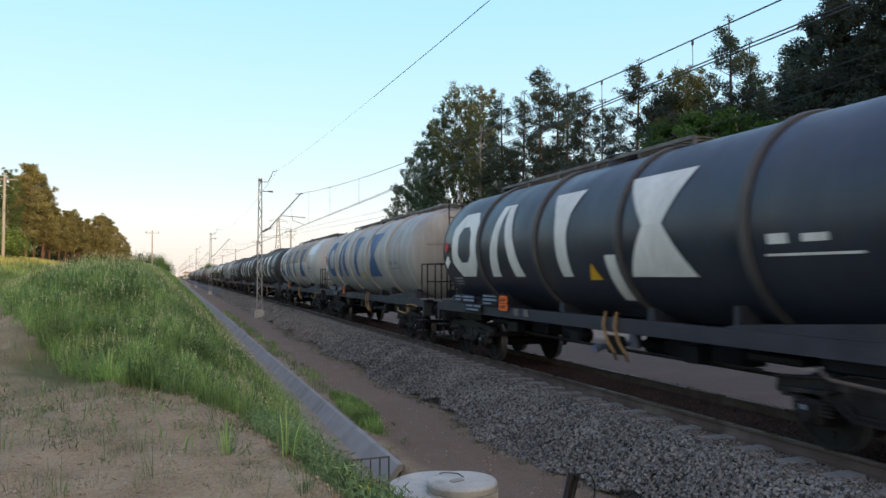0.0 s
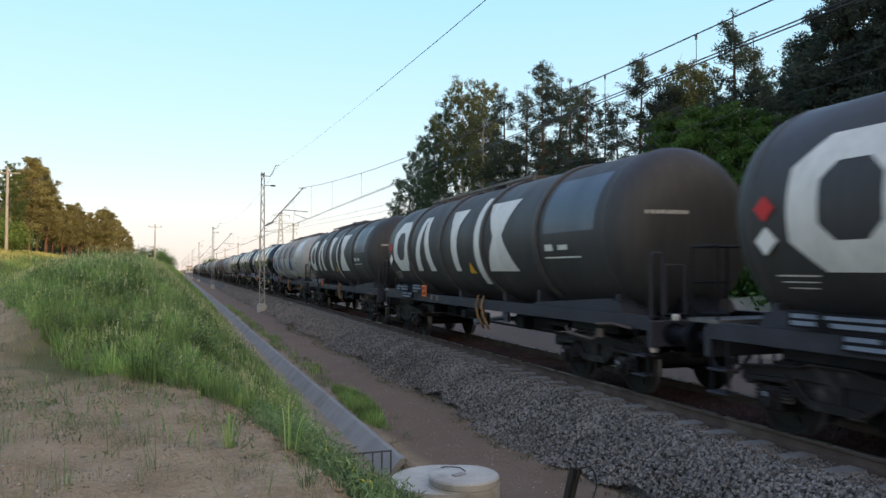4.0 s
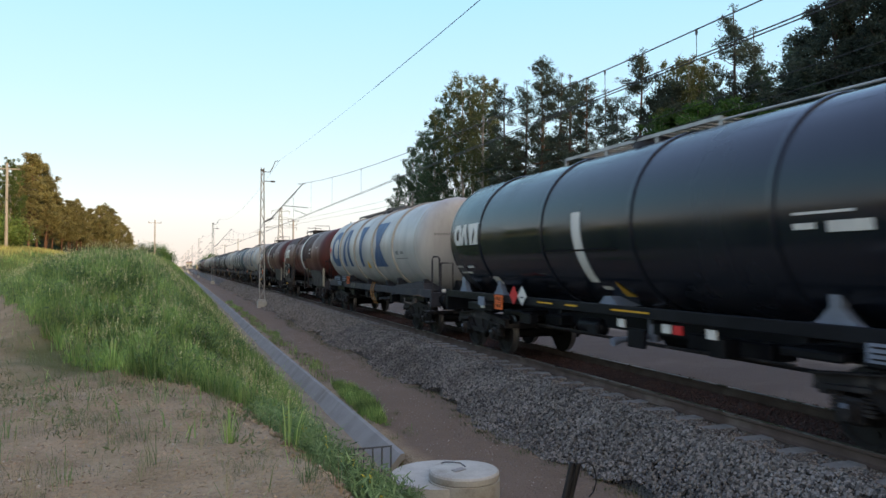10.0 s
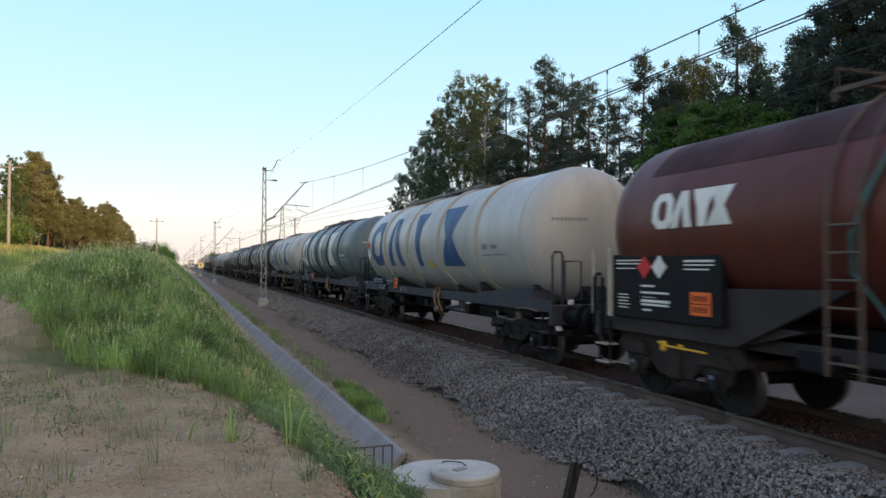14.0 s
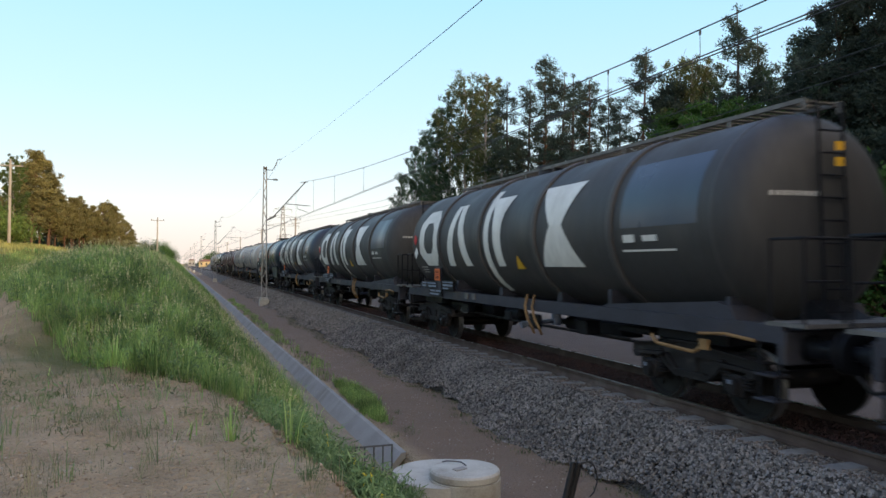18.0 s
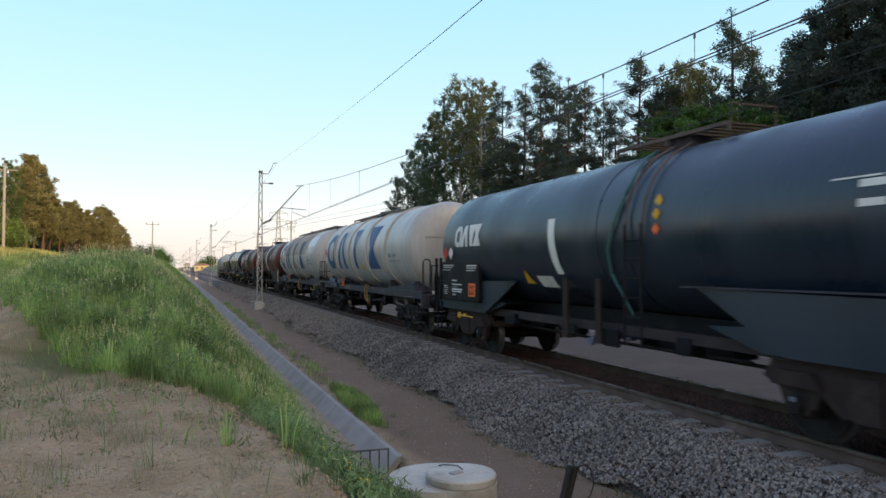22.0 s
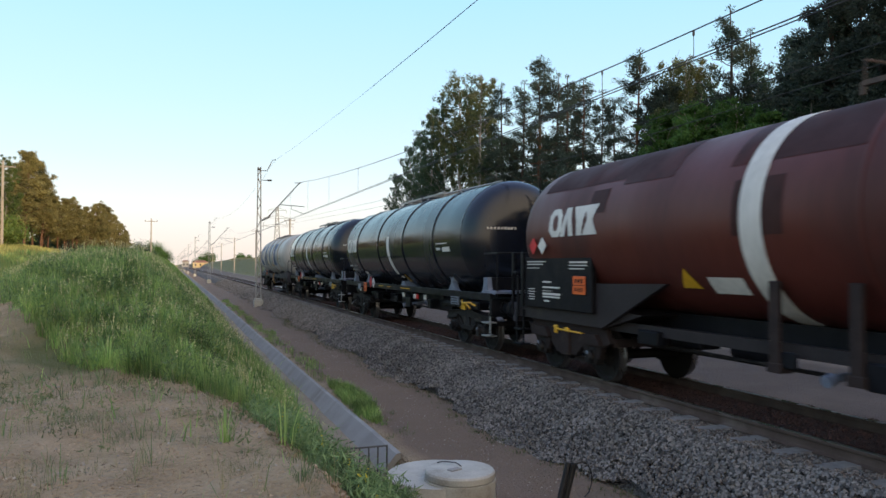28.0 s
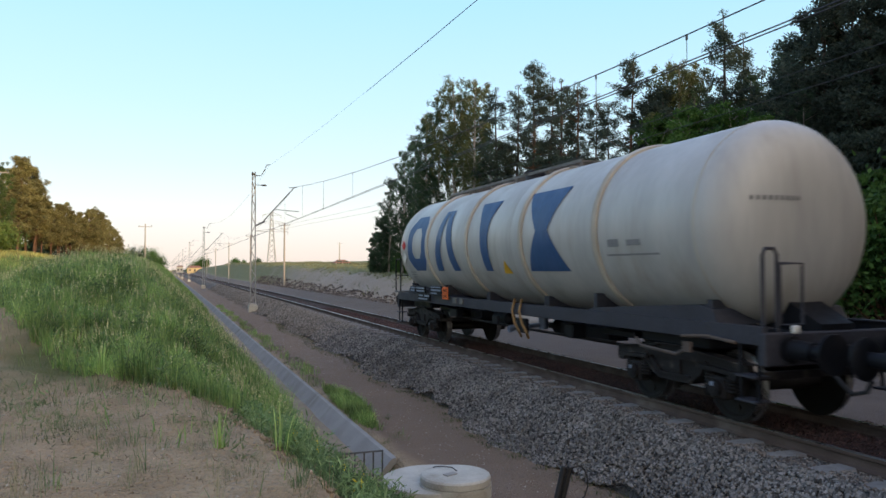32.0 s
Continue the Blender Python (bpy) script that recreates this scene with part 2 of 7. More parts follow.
M_BARK_PINE = surf("orange_pine_bark", (0.17, 0.085, 0.045), (0.10, 0.06, 0.042), 0.9, scale=2, fine=9, bump=0.6, dist=0.03)
M_BARK_BIRCH = surf("birch_bark", (0.38, 0.36, 0.33), (0.14, 0.12, 0.1), 0.85, scale=4, fine=20, bump=0.3, stretch=(1, 1, 0.4))
M_NEEDLE = leafy("pine_needles", (0.034, 0.054, 0.042), (0.085, 0.108, 0.078))
# left pines: the low sun's warm light is mixed into the needle colour
M_NEEDLE_SUNLIT = leafy("sunlit_tint_pine_needles", (0.135, 0.135, 0.056), (0.335, 0.285, 0.112))
M_LEAF = leafy("birch_leaves", (0.044, 0.084, 0.050), (0.088, 0.132, 0.072))
# lighter leaf copy with sunlight put into the green
M_LEAF_SUNLIT = leafy("sunlit_tint_leaves", (0.07, 0.115, 0.035), (0.13, 0.17, 0.05))
# birch leaf copy with the golden evening light painted in
M_LEAF_GOLDLIT = leafy("gold_lit_birch_leaves", (0.070, 0.095, 0.042), (0.135, 0.14, 0.055))
M_SHRUB = leafy("shrub_leaves", (0.045, 0.105, 0.026), (0.085, 0.16, 0.036))
M_GRASS = leafy("lush_grass", (0.115, 0.22, 0.065), (0.36, 0.46, 0.155), 1.4, 0.42, 0.5, 1.6)
M_GRASS_DRY = leafy("dry_grass", (0.32, 0.28, 0.15), (0.46, 0.40, 0.24), 0.5, 0.45)
M_WEED = leafy("dusty_weed", (0.115, 0.145, 0.065), (0.21, 0.225, 0.115), 0.8, 0.4)
M_STONE = leafy("grey_crushed_stone", (0.026, 0.025, 0.025), (0.245, 0.228, 0.212), 0.9, 0.0, 0.75, 1.25)
M_STONE_DUSTY = leafy("dusty_crushed_stone", (0.062, 0.055, 0.047), (0.30, 0.268, 0.234), 0.6, 0.0, 0.85, 1.15)
M_PEBBLE = leafy("beige_pebbles", (0.24, 0.20, 0.16), (0.42, 0.37, 0.31), 1.5, 0.0)
M_FLOWER = leafy("yellow_flowers", (0.60, 0.50, 0.04), (0.66, 0.56, 0.08))
# far walls: yellow of the low sun is part of this colour
M_WALL_SUNLIT = surf("sunlit_tint_render", (0.62, 0.50, 0.28), (0.55, 0.44, 0.25), 0.9, scale=0.5, fine=4, bump=0.05)
M_WALL_P = surf("pale_render", (0.66, 0.62, 0.55), (0.58, 0.54, 0.48), 0.9, scale=0.5, fine=4, bump=0.05)
M_ROOF = surf("red_roof_tile", (0.30, 0.15, 0.10), (0.24, 0.12, 0.08), 0.8, scale=1, fine=6, bump=0.2)
M_GLASS = surf("dark_window_glass", (0.02, 0.025, 0.03), (0.03, 0.035, 0.04), 0.1, bump=0)

M_GRIME = surf("brown_grime_on_paint", (0.255, 0.228, 0.20), (0.205, 0.185, 0.165), 0.6, scale=1.5, fine=12, bump=0.05, stretch=STREAK, c3=(0.28, 0.24, 0.19), t3=0.58)
M_MARK_GREY = surf("grimy_grey_marking_paint", (0.045, 0.055, 0.085), (0.065, 0.075, 0.10), 0.6, scale=2, fine=15, bump=0.02, stretch=STREAK)


# ---- mesh helpers ----
def finish(bm, name, material, smooth=35):
    me = bpy.data.meshes.new(name)
    bm.normal_update()
    bm.to_mesh(me)
    bm.free()
    for m in material if isinstance(material, (list, tuple)) else (material,):
        me.materials.append(m)
    if smooth and me.polygons:
        me.polygons.foreach_set("use_smooth", [True] * len(me.polygons))
        me.set_sharp_from_angle(angle=radians(smooth))
    return me


def part(name, bm, material, parent, label=""):
    """Links a bmesh, or a ready mesh, as one mesh object under a thing or a part."""
    ob = new(name, bm if isinstance(bm, bpy.types.Mesh) else finish(bm, name, material))
    ob.parent = parent
    if label:
        ob["label"] = label
    return ob


def raw(name, verts, faces, material, smooth=False):
    me = bpy.data.meshes.new(name)
    me.from_pydata(verts, [], faces)
    me.materials.append(material)
    if smooth:
        me.polygons.foreach_set("use_smooth", [True] * len(me.polygons))
    return me


def bx(bm, c, s, turn=None, bevel=0.0):
    """A box about c of size s, its edges bevelled."""
    m = Matrix.Translation(c) @ (turn if turn else Matrix()) @ Matrix.Diagonal((*s, 1))
    vs = bmesh.ops.create_cube(bm, size=1, matrix=m)["verts"]
    if bevel:
        es = {e for v in vs for e in v.link_edges}
        bmesh.ops.bevel(bm, geom=list(es), offset=bevel, segments=1, affect="EDGES")
    return bm


def cyl(bm, a, b, r, r2=None, seg=12):
    a, b = Vector(a), Vector(b)
    m = Matrix.Translation((a + b) / 2) @ (b - a).to_track_quat("Z", "Y").to_matrix().to_4x4()
    bmesh.ops.create_cone(bm, cap_ends=True, segments=seg, radius1=r, radius2=r if r2 is None else r2, depth=(b - a).length, matrix=m)
    return bm


def pipe(bm, pts, r, seg=8):
    """A bent tube, swept in one piece through the points."""
    pts = [Vector(p) for p in pts]
    rings = []
    n = len(pts)
    for i, p in enumerate(pts):
        d = (pts[min(n - 1, i + 1)] - pts[max(0, i - 1)]).normalized()
        side = d.cross(Vector((0.31, 0.17, 0.93)) if abs(d.z) < 0.9 else Vector((0.2, 0.97, 0.1))).normalized()
        up_ = d.cross(side)
        rings.append([bm.verts.new(p + r * (math.cos(2 * math.pi * k / seg) * side + math.sin(2 * math.pi * k / seg) * up_)) for k in range(seg)])
    for a, b in zip(rings, rings[1:]):
        for k in range(seg):
            bm.faces.new((a[k], a[(k + 1) % seg], b[(k + 1) % seg], b[k]))
    bm.faces.new(rings[0][::-1])
    bm.faces.new(rings[-1])
    return bm


def prism(bm, poly, x0, x1):
    """A polygon of (y, z) points, thick from x0 to x1."""
    a = [bm.verts.new((x0, y, z)) for y, z in poly]
    b = [bm.verts.new((x1, y, z)) for y, z in poly]
    bm.faces.new(a)
    bm.faces.new(b[::-1])
    for i in range(len(poly)):
        j = (i + 1) % len(poly)
        bm.faces.new((a[j], a[i], b[i], b[j]))
    bmesh.ops.recalc_face_normals(bm, faces=bm.faces)
    return bm


def lathe(bm, prof, cx, cz, seg=48):
    """Turns (y, radius) points about an axis along y through (cx, cz)."""
    rings = []
    for y, r in prof:
        if r < 1e-4:
            rings.append([bm.verts.new((cx, y, cz))] * seg)
        else:
            rings.append([bm.verts.new((cx + r * math.cos(2 * math.pi * i / seg), y, cz + r * math.sin(2 * math.pi * i / seg))) for i in range(seg)])
    for p, q in zip(rings, rings[1:]):
        for i in range(seg):
            j = (i + 1) % seg
            vs = list(dict.fromkeys((p[i], p[j], q[j], q[i])))
            if len(vs) > 2:
                bm.faces.new(vs)
    bmesh.ops.recalc_face_normals(bm, faces=bm.faces)
    return bm


def empty(name, label, category, group="", kind=""):
    return tagged(new(name), label, category, group, kind)


# ---- the ground ----
RAIL_X, TRACK_X, GAUGE = 7.1, 7.85, 1.5


def smooth01(a):
    a = np.clip(a, 0, 1)
    return a * a * (3 - 2 * a)


def bumps(x, y):
    """Gentle unevenness of open ground."""
    return (0.05 * np.sin(1.7 * x + 0.6 * y) * np.sin(1.1 * y - 0.5 * x) + 0.045 * np.sin(4.1 * x + 1.3) * np.sin(3.3 * y + 0.8 * x) + 0.012 * np.sin(11 * x + 5 * y) * np.sin(9 * y - 4 * x))


def bend(y):
    """How far the line curves to the left beyond the first mast."""
    u = np.asarray(y, float) - 45
    return -0.004 * (u + np.sqrt(u * u + 400))


def veer(y):
    """The drain and the bank close in on the track, then follow its curve."""
    return -0.006 * np.clip(np.asarray(y, float) - 11, 0, 20) + bend(y)


def ground_z(x, y):
    x, y = np.asarray(x, float), np.asarray(y, float)
    x = x - veer(y)
    # cutting on the far side of the line, rising into fields
    top = np.interp(y, (-80, 20, 70, 95, 145, 255, 420, 600, 3000), (0.4, 0.9, 1.5, 2.0, 2.9, 4.2, 3.7, 2.4, 2.2))
    hill = np.interp(x, (20, 60, 160, 600, 3000), (0, 0.8, 3.2, 8, 14)) * np.interp(y, (60, 200), (0, 1))
    right = np.where(x < 16.3, np.interp(x, (3.235, 3.4, 4.9, 5.35, 5.7, 10.4, 10.9, 16.3), (-0.875, -0.855, -0.86, -0.85, -0.95, -0.95, -0.62, -0.5)) - np.interp(x, (2.2, 2.35, 3.14, 3.235), (0, 1, 1, 0)) * np.interp(y, (9.9, 10.5), (0.27, 0.48)),
                     -0.5 + (top + 0.5) * smooth01((x - 16.3) / 4.4) + hill)
    right = right + np.where(x > 16.3, bumps(x * 0.3, y * 0.3) * 2.5 + 0.16 * np.sin(1.9 * x + 0.7 * y) * np.sin(0.53 * y + 0.4 * np.sin(x)) * smooth01((x - 16.3) / 1.5), 0.3 * bumps(x, y) * ((x > 3.5) & (x < 4.8)))
    # the sandy knoll under the camera and the grassy bank beyond it
    crest = np.interp(y, (-60, 0, 8.8, 10.0, 12, 14, 18, 26, 60, 200, 600, 3000), (0.5, 0.5, 0.52, 0.46, 0.62, 1.0, 1.72, 2.2, 2.3, 2.5, 3, 4))
    edge = np.interp(y, (-60, 3.5, 5.4, 6.5, 7.55, 8.95, 9.8, 11, 14, 25, 200), (1.3, 1.05, 0.92, 0.8, 0.6, 0.3, 0.05, -0.1, -0.4, -1.4, -1.6))
    lee = np.interp(x, (-400, -60, -14, -8, -3.0, -1.4), (4.4, 2.9, 1.3, 0.1, 0.12, 0)) * smooth01((y - 10) / 25)
    lee = lee - 0.95 * smooth01((-2.4 - x) / 2.6) * smooth01((y - 10) / 5) * smooth01((52 - y) / 22)
    a = (x - edge) / (2.2 - edge)
    left = crest + lee + bumps(x, y) * np.interp(y, (0, 10, 40), (0.5, 1, 2.0)) - (crest + 0.86) * (0.6 * np.clip(a, 0, 1) + 0.4 * smooth01(a))
    return np.where(x < 2.2, left, right)


def span(*stops):
    """Samples between stops (value, step, value, step, value)."""
    out = [np.array([stops[0]])]
    for i in range(0, len(stops) - 2, 2):
        a, st, b = stops[i], stops[i + 1], stops[i + 2]
        n = max(1, round(abs(b - a) / st))
        out.append(np.linspace(a, b, n + 1)[1:])
    return np.concatenate(out)


def sheet(name, xs, ys, fz, material, shift=None):
    gx, gy = np.meshgrid(xs, ys)
    if shift:
        gx = gx + shift(gy)
    vs = np.stack([gx, gy, fz(gx, gy)], -1).reshape(-1, 3)
    n, m = len(xs), len(ys)
    i = (np.arange(m - 1)[:, None] * n + np.arange(n - 1)[None]).reshape(-1)
    fs = np.stack([i, i + 1, i + n + 1, i + n], -1)
    return raw(name, vs.tolist(), fs.tolist(), material, True)


def ground_material():
    """Sand on the knoll and the path, soil under the grass, dry field further off."""
    m = surf("ground_soil", (0.43, 0.322, 0.204), (0.29, 0.217, 0.136), 0.95, scale=2.2, fine=24, bump=1.0, dist=0.045, c3=(0.50, 0.38, 0.245), s3=1.2, t3=0.54, vary=0.22)
    nt = m.node_tree
    b = nt.nodes["Principled BSDF"]
    sand = b.inputs["Base Color"].links[0].from_socket
    geo = nt.nodes.new("ShaderNodeNewGeometry")
    sep = nt.nodes.new("ShaderNodeSeparateXYZ")
    nt.links.new(geo.outputs["Position"], sep.inputs[0])
    # across the line, measured from its curve
    along = nt.nodes.new("ShaderNodeMapRange")
    for i, v in enumerate((11.0, 180.0, 0.0, 1.2)):
        along.inputs[i + 1].default_value = v
    nt.links.new(sep.outputs[1], along.inputs[0])
    across = nt.nodes.new("ShaderNodeMath")
    nt.links.new(sep.outputs[0], across.inputs[0])
    nt.links.new(along.outputs[0], across.inputs[1])

    def noise_of(sc, amp):
        n = nt.nodes.new("ShaderNodeTexNoise")
        n.inputs["Scale"].default_value, n.inputs["Detail"].default_value = sc, 5
        nt.links.new(geo.outputs["Position"], n.inputs["Vector"])
        q = nt.nodes.new("ShaderNodeMath")
        q.operation = "MULTIPLY_ADD"
        q.inputs[1].default_value, q.inputs[2].default_value = amp, -amp / 2
        nt.links.new(n.outputs[0], q.inputs[0])
        return q.outputs[0]

    def ramp(v, wob, lo, hi):
        a = nt.nodes.new("ShaderNodeMath")
        nt.links.new(v, a.inputs[0])
        nt.links.new(wob, a.inputs[1])
        r = nt.nodes.new("ShaderNodeMapRange")
        r.inputs[1].default_value, r.inputs[2].default_value = lo, hi
        nt.links.new(a.outputs[0], r.inputs[0])
        return r.outputs[0]

    def mixed(f, a, c):
        x = nt.nodes.new("ShaderNodeMix")
        x.data_type = "RGBA"
        nt.links.new(f, x.inputs[0])
        for v, i in ((a, 6), (c, 7)):
            if isinstance(v, tuple):
                x.inputs[i].default_value = (*v, 1)
            else:
                nt.links.new(v, x.inputs[i])
        return x.outputs[2]

    def times(a, c):
        x = nt.nodes.new("ShaderNodeMath")
        x.operation = "MULTIPLY"
        nt.links.new(a, x.inputs[0])
        nt.links.new(c, x.inputs[1])
        return x.outputs[0]

    w1, w2 = noise_of(0.8, 2.5), noise_of(0.25, 6.0)
    left = ramp(across.outputs[0], noise_of(2.0, 0.5), 2.45, 2.2)
    far = nt.nodes.new("ShaderNodeMath")
    far.operation = "MAXIMUM"
    nt.links.new(ramp(across.outputs[0], w1, -3.2, -1.8), far.inputs[0])
    nt.links.new(ramp(sep.outputs[1], w1, 25, 31), far.inputs[1])
    bank = times(times(left, ramp(sep.outputs[1], w1, 9.8, 11.8)), far.outputs[0])
    earth = mixed(noise_of(1.1, 1.0), (0.12, 0.125, 0.05), (0.075, 0.095, 0.032))
    col = mixed(bank, sand, earth)
    field = times(ramp(sep.outputs[1], w2, 32, 46), ramp(across.outputs[0], w1, -1.5, -3.5))
    col = mixed(field, col, mixed(noise_of(0.2, 1.5), (0.36, 0.30, 0.11), (0.24, 0.25, 0.08)))
    path = times(ramp(across.outputs[0], noise_of(2.0, 0.4), 3.2, 3.5), ramp(across.outputs[0], w1, 14.5, 12.5))
    col = mixed(path, col, mixed(noise_of(0.9, 1.4), (0.215, 0.156, 0.113), (0.285, 0.214, 0.16)))
    beyond = ramp(across.outputs[0], noise_of(2.0, 0.6), 9.8, 10.6)
    col = mixed(beyond, col, mixed(noise_of(0.6, 1.6), (0.155, 0.128, 0.108), (0.25, 0.21, 0.178)))
    slope = ramp(across.outputs[0], noise_of(0.5, 2.0), 15.5, 16.5)
    col = mixed(slope, col, mixed(noise_of(0.5, 1.6), (0.36, 0.30, 0.24), (0.25, 0.215, 0.165)))
    upper = times(slope, ramp(sep.outputs[1], noise_of(0.15, 60.0), 95, 150))
    col = mixed(upper, col, mixed(noise_of(0.4, 1.6), (0.19, 0.19, 0.095), (0.26, 0.23, 0.15)))
    fields = ramp(across.outputs[0], noise_of(0.3, 2.4), 19.5, 21.0)
    col = mixed(fields, col, mixed(noise_of(0.05, 1.8), (0.19, 0.20, 0.095), (0.12, 0.14, 0.065)))
    nt.links.new(col, b.inputs["Base Color"])
    return m


M_GROUND = ground_material()
gxs = span(-2500, 600, -700, 150, -100, 15, -40, 3, -14, 0.6, -4, 0.16, 2.0, 0.05, 3.6, 0.25, 16, 0.4, 24, 0.8, 40, 4, 80, 20, 200, 150, 3000)
gys = span(-150, 15, -30, 3, -2, 0.35, 3, 0.16, 16, 0.3, 32, 1.2, 120, 3, 260, 20, 900, 300, 4000)
ground = tagged(new("ground", sheet("ground", gxs, gys, ground_z, M_GROUND, veer)), "sandy knoll, grassy bank, dirt path and far fields", "ground", kind="structure")


# ---- railway ----
def ballast_bed():
    prof = [(5.05, -1.05), (5.4, -0.93), (5.64, -0.62), (6.25, -0.235), (6.5, -0.225), (7.0, -0.225), (7.25, -0.23), (8.45, -0.23), (8.7, -0.205), (9.2, -0.205), (9.5, -0.24), (10.75, -0.75)]
    ys = span(-150, 15, -4, 0.7, 60, 5, 200, 60, 1500)
    xs = np.array([p[0] for p in prof])
    zs = np.array([p[1] for p in prof])

    def fz(gx, gy):
        return np.interp(gx, xs, zs) + 0.02 * np.sin(5 * gy + 3 * gx) * np.sin(2.3 * gy)
    return sheet("ballast", xs, ys, lambda gx, gy: fz(gx - bend(gy), gy), M_BALLAST, bend)


track = empty("railway_track", "single railway track on concrete sleepers in grey crushed stone", "railway track", kind="structure")
part("ballast", ballast_bed(), None, track, "grey crushed stone ballast bed")
LINE_YS = np.concatenate([np.linspace(-120, 40, 5), np.linspace(50, 260, 22), np.linspace(320, 1500, 8)])
part("rust_strip", sheet("rust_strip", np.array([7.19, 7.5, 7.85, 8.2, 8.51]), LINE_YS, lambda gx, gy: np.full(gx.shape, -0.145), M_RUSTBED, bend), None, track, "rust-stained stone between the rails")


def rail(x):
    # foot, web and head as one profile
    half = [(0.0, -0.172), (0.075, -0.172), (0.075, -0.160), (0.02, -0.14), (0.009, -0.12), (0.009, -0.055), (0.034, -0.042), (0.036, -0.008)]
    foot = half + [(-u, z) for u, z in half[:0:-1]]
    head = [(-0.029, -0.008), (0.029, -0.008), (0.029, 0.0), (-0.029, 0.0)]
    ob = None
    for name_, prof, mat, label in (("rail", foot, M_RAIL, "rusty steel rail"), ("rail_head", head, M_RAILTOP, "polished running surface")):
        bm = bmesh.new()
        rings = [[bm.verts.new((x + float(bend(y)) + u, y, z)) for u, z in prof] for y in LINE_YS.tolist()]
        for a, b in zip(rings, rings[1:]):
            for i in range(len(prof)):
                j = (i + 1) % len(prof)
                bm.faces.new((a[i], a[j], b[j], b[i]))
        bmesh.ops.recalc_face_normals(bm, faces=bm.faces)
        ob = part(name_, bm, mat, ob or track, label)


rail(RAIL_X)
rail(RAIL_X + GAUGE)

# the concrete drain beside the path, in cast slabs
drain = empty("drainage_channel", "grey concrete drainage channel between bank and path", "channel", kind="structure")


def drain_slab(length):
    bm = bmesh.new()
    prof = [(2.02, -0.80), (2.14, -0.78), (2.62, -1.15), (2.90, -1.17), (3.16, -0.875), (3.235, -0.862), (3.235, -0.97), (3.2, -0.97), (2.95, -1.27), (2.6, -1.25), (2.1, -0.9), (2.02, -0.9)]
    a = [bm.verts.new((x, 0.002, z)) for x, z in prof]
    b = [bm.verts.new((x, length - 0.002, z)) for x, z in prof]
    for i in range(len(prof)):
        j = (i + 1) % len(prof)
        bm.faces.new((a[i], a[j], b[j], b[i]))
    bm.faces.new(a)
    bm.faces.new(b)
    bmesh.ops.recalc_face_normals(bm, faces=bm.faces)
    return finish(bm, "slab", M_CONC, 20)


slab_mesh, far_mesh = drain_slab(3.0), drain_slab(6.0)
for i in range(30):
    ob = part("slab", slab_mesh, None, drain)
    y = 10.6 + 3 * i
    ob.location, ob.rotation_euler = (float(veer(y)), y, 0), (0, 0, float(veer(y) - veer(y + 3)) / 3)
for i in range(60):
    ob = part("slab", far_mesh, None, drain)
    y = 100.6 + 6 * i
    ob.location, ob.rotation_euler = (float(veer(y)), y, 0), (0, 0, float(veer(y) - veer(y + 6)) / 6)


def silt_z(x, y):
    """Washed-in sand lying on the drain's floor and near side."""
    return np.interp(x - veer(y), (2.0, 2.14, 2.62, 2.93), (-0.775, -0.75, -1.06, -1.135)) + 0.018 * np.sin(2.1 * y + 7 * x) * np.sin(0.7 * y) + 0.006


M_SILT = surf("pale_silt", (0.29, 0.24, 0.17), (0.22, 0.182, 0.13), 0.95, scale=2.0, fine=40, bump=0.5, dist=0.01, c3=(0.13, 0.12, 0.09), s3=1.4)
tagged(new("drain_silt", sheet("drain_silt", span(2.0, 0.07, 2.93), span(10.62, 0.4, 60, 4, 440), silt_z, M_SILT, veer)), "pale sandy silt along the drain's floor and side", "silt", kind="structure")


M_CRADLE = surf("dark_cradle_steel", (0.022, 0.019, 0.021), (0.036, 0.031, 0.032), 0.55, scale=2.5, fine=25, bump=0.12, c3=(0.05, 0.04, 0.036), s3=1.5, t3=0.58, spec=0.15)
M_WALK = surf("weathered_grating_steel", (0.17, 0.165, 0.155), (0.11, 0.105, 0.10), 0.6, 0.2, scale=4, fine=30, bump=0.2)
M_FADED_INK = surf("faded_grey_lettering", (0.16, 0.16, 0.165), (0.21, 0.208, 0.21), 0.55, fine=30, bump=0.02)
M_INK = surf("pale_blue_lettering", (0.21, 0.25, 0.31), (0.14, 0.17, 0.22), 0.5, fine=30, bump=0.02)


# ---- tank wagons: local y runs back along the train, the seen side is -x, z from the rail head ----
def tank_mesh(R, half, zc, dish, material, seg=64):
    prof = [(-half - 0.0, 0.0)]
    for i in range(1, 9):
        a = i / 8 * math.pi / 2
        prof.append((-half + dish * (1 - math.cos(a)), R * math.sin(a) ** 0.64))
    n = 12
    prof += [(-half + dish + (2 * half - 2 * dish) * i / n, R) for i in range(1, n)]
    prof += [(-y, r) for y, r in prof[8::-1]]
    return finish(lathe(bmesh.new(), prof, 0, zc, seg), "tank", material, 50)


def hoop(y, R, zc, w, h, seg=64):
    """A raised band round the tank."""
    return lathe(bmesh.new(), [(y - w / 2, R - 0.01), (y - w / 2, R + h * 0.6), (y - w / 4, R + h), (y + w / 4, R + h), (y + w / 2, R + h * 0.6), (y + w / 2, R - 0.01)], 0, zc, seg)


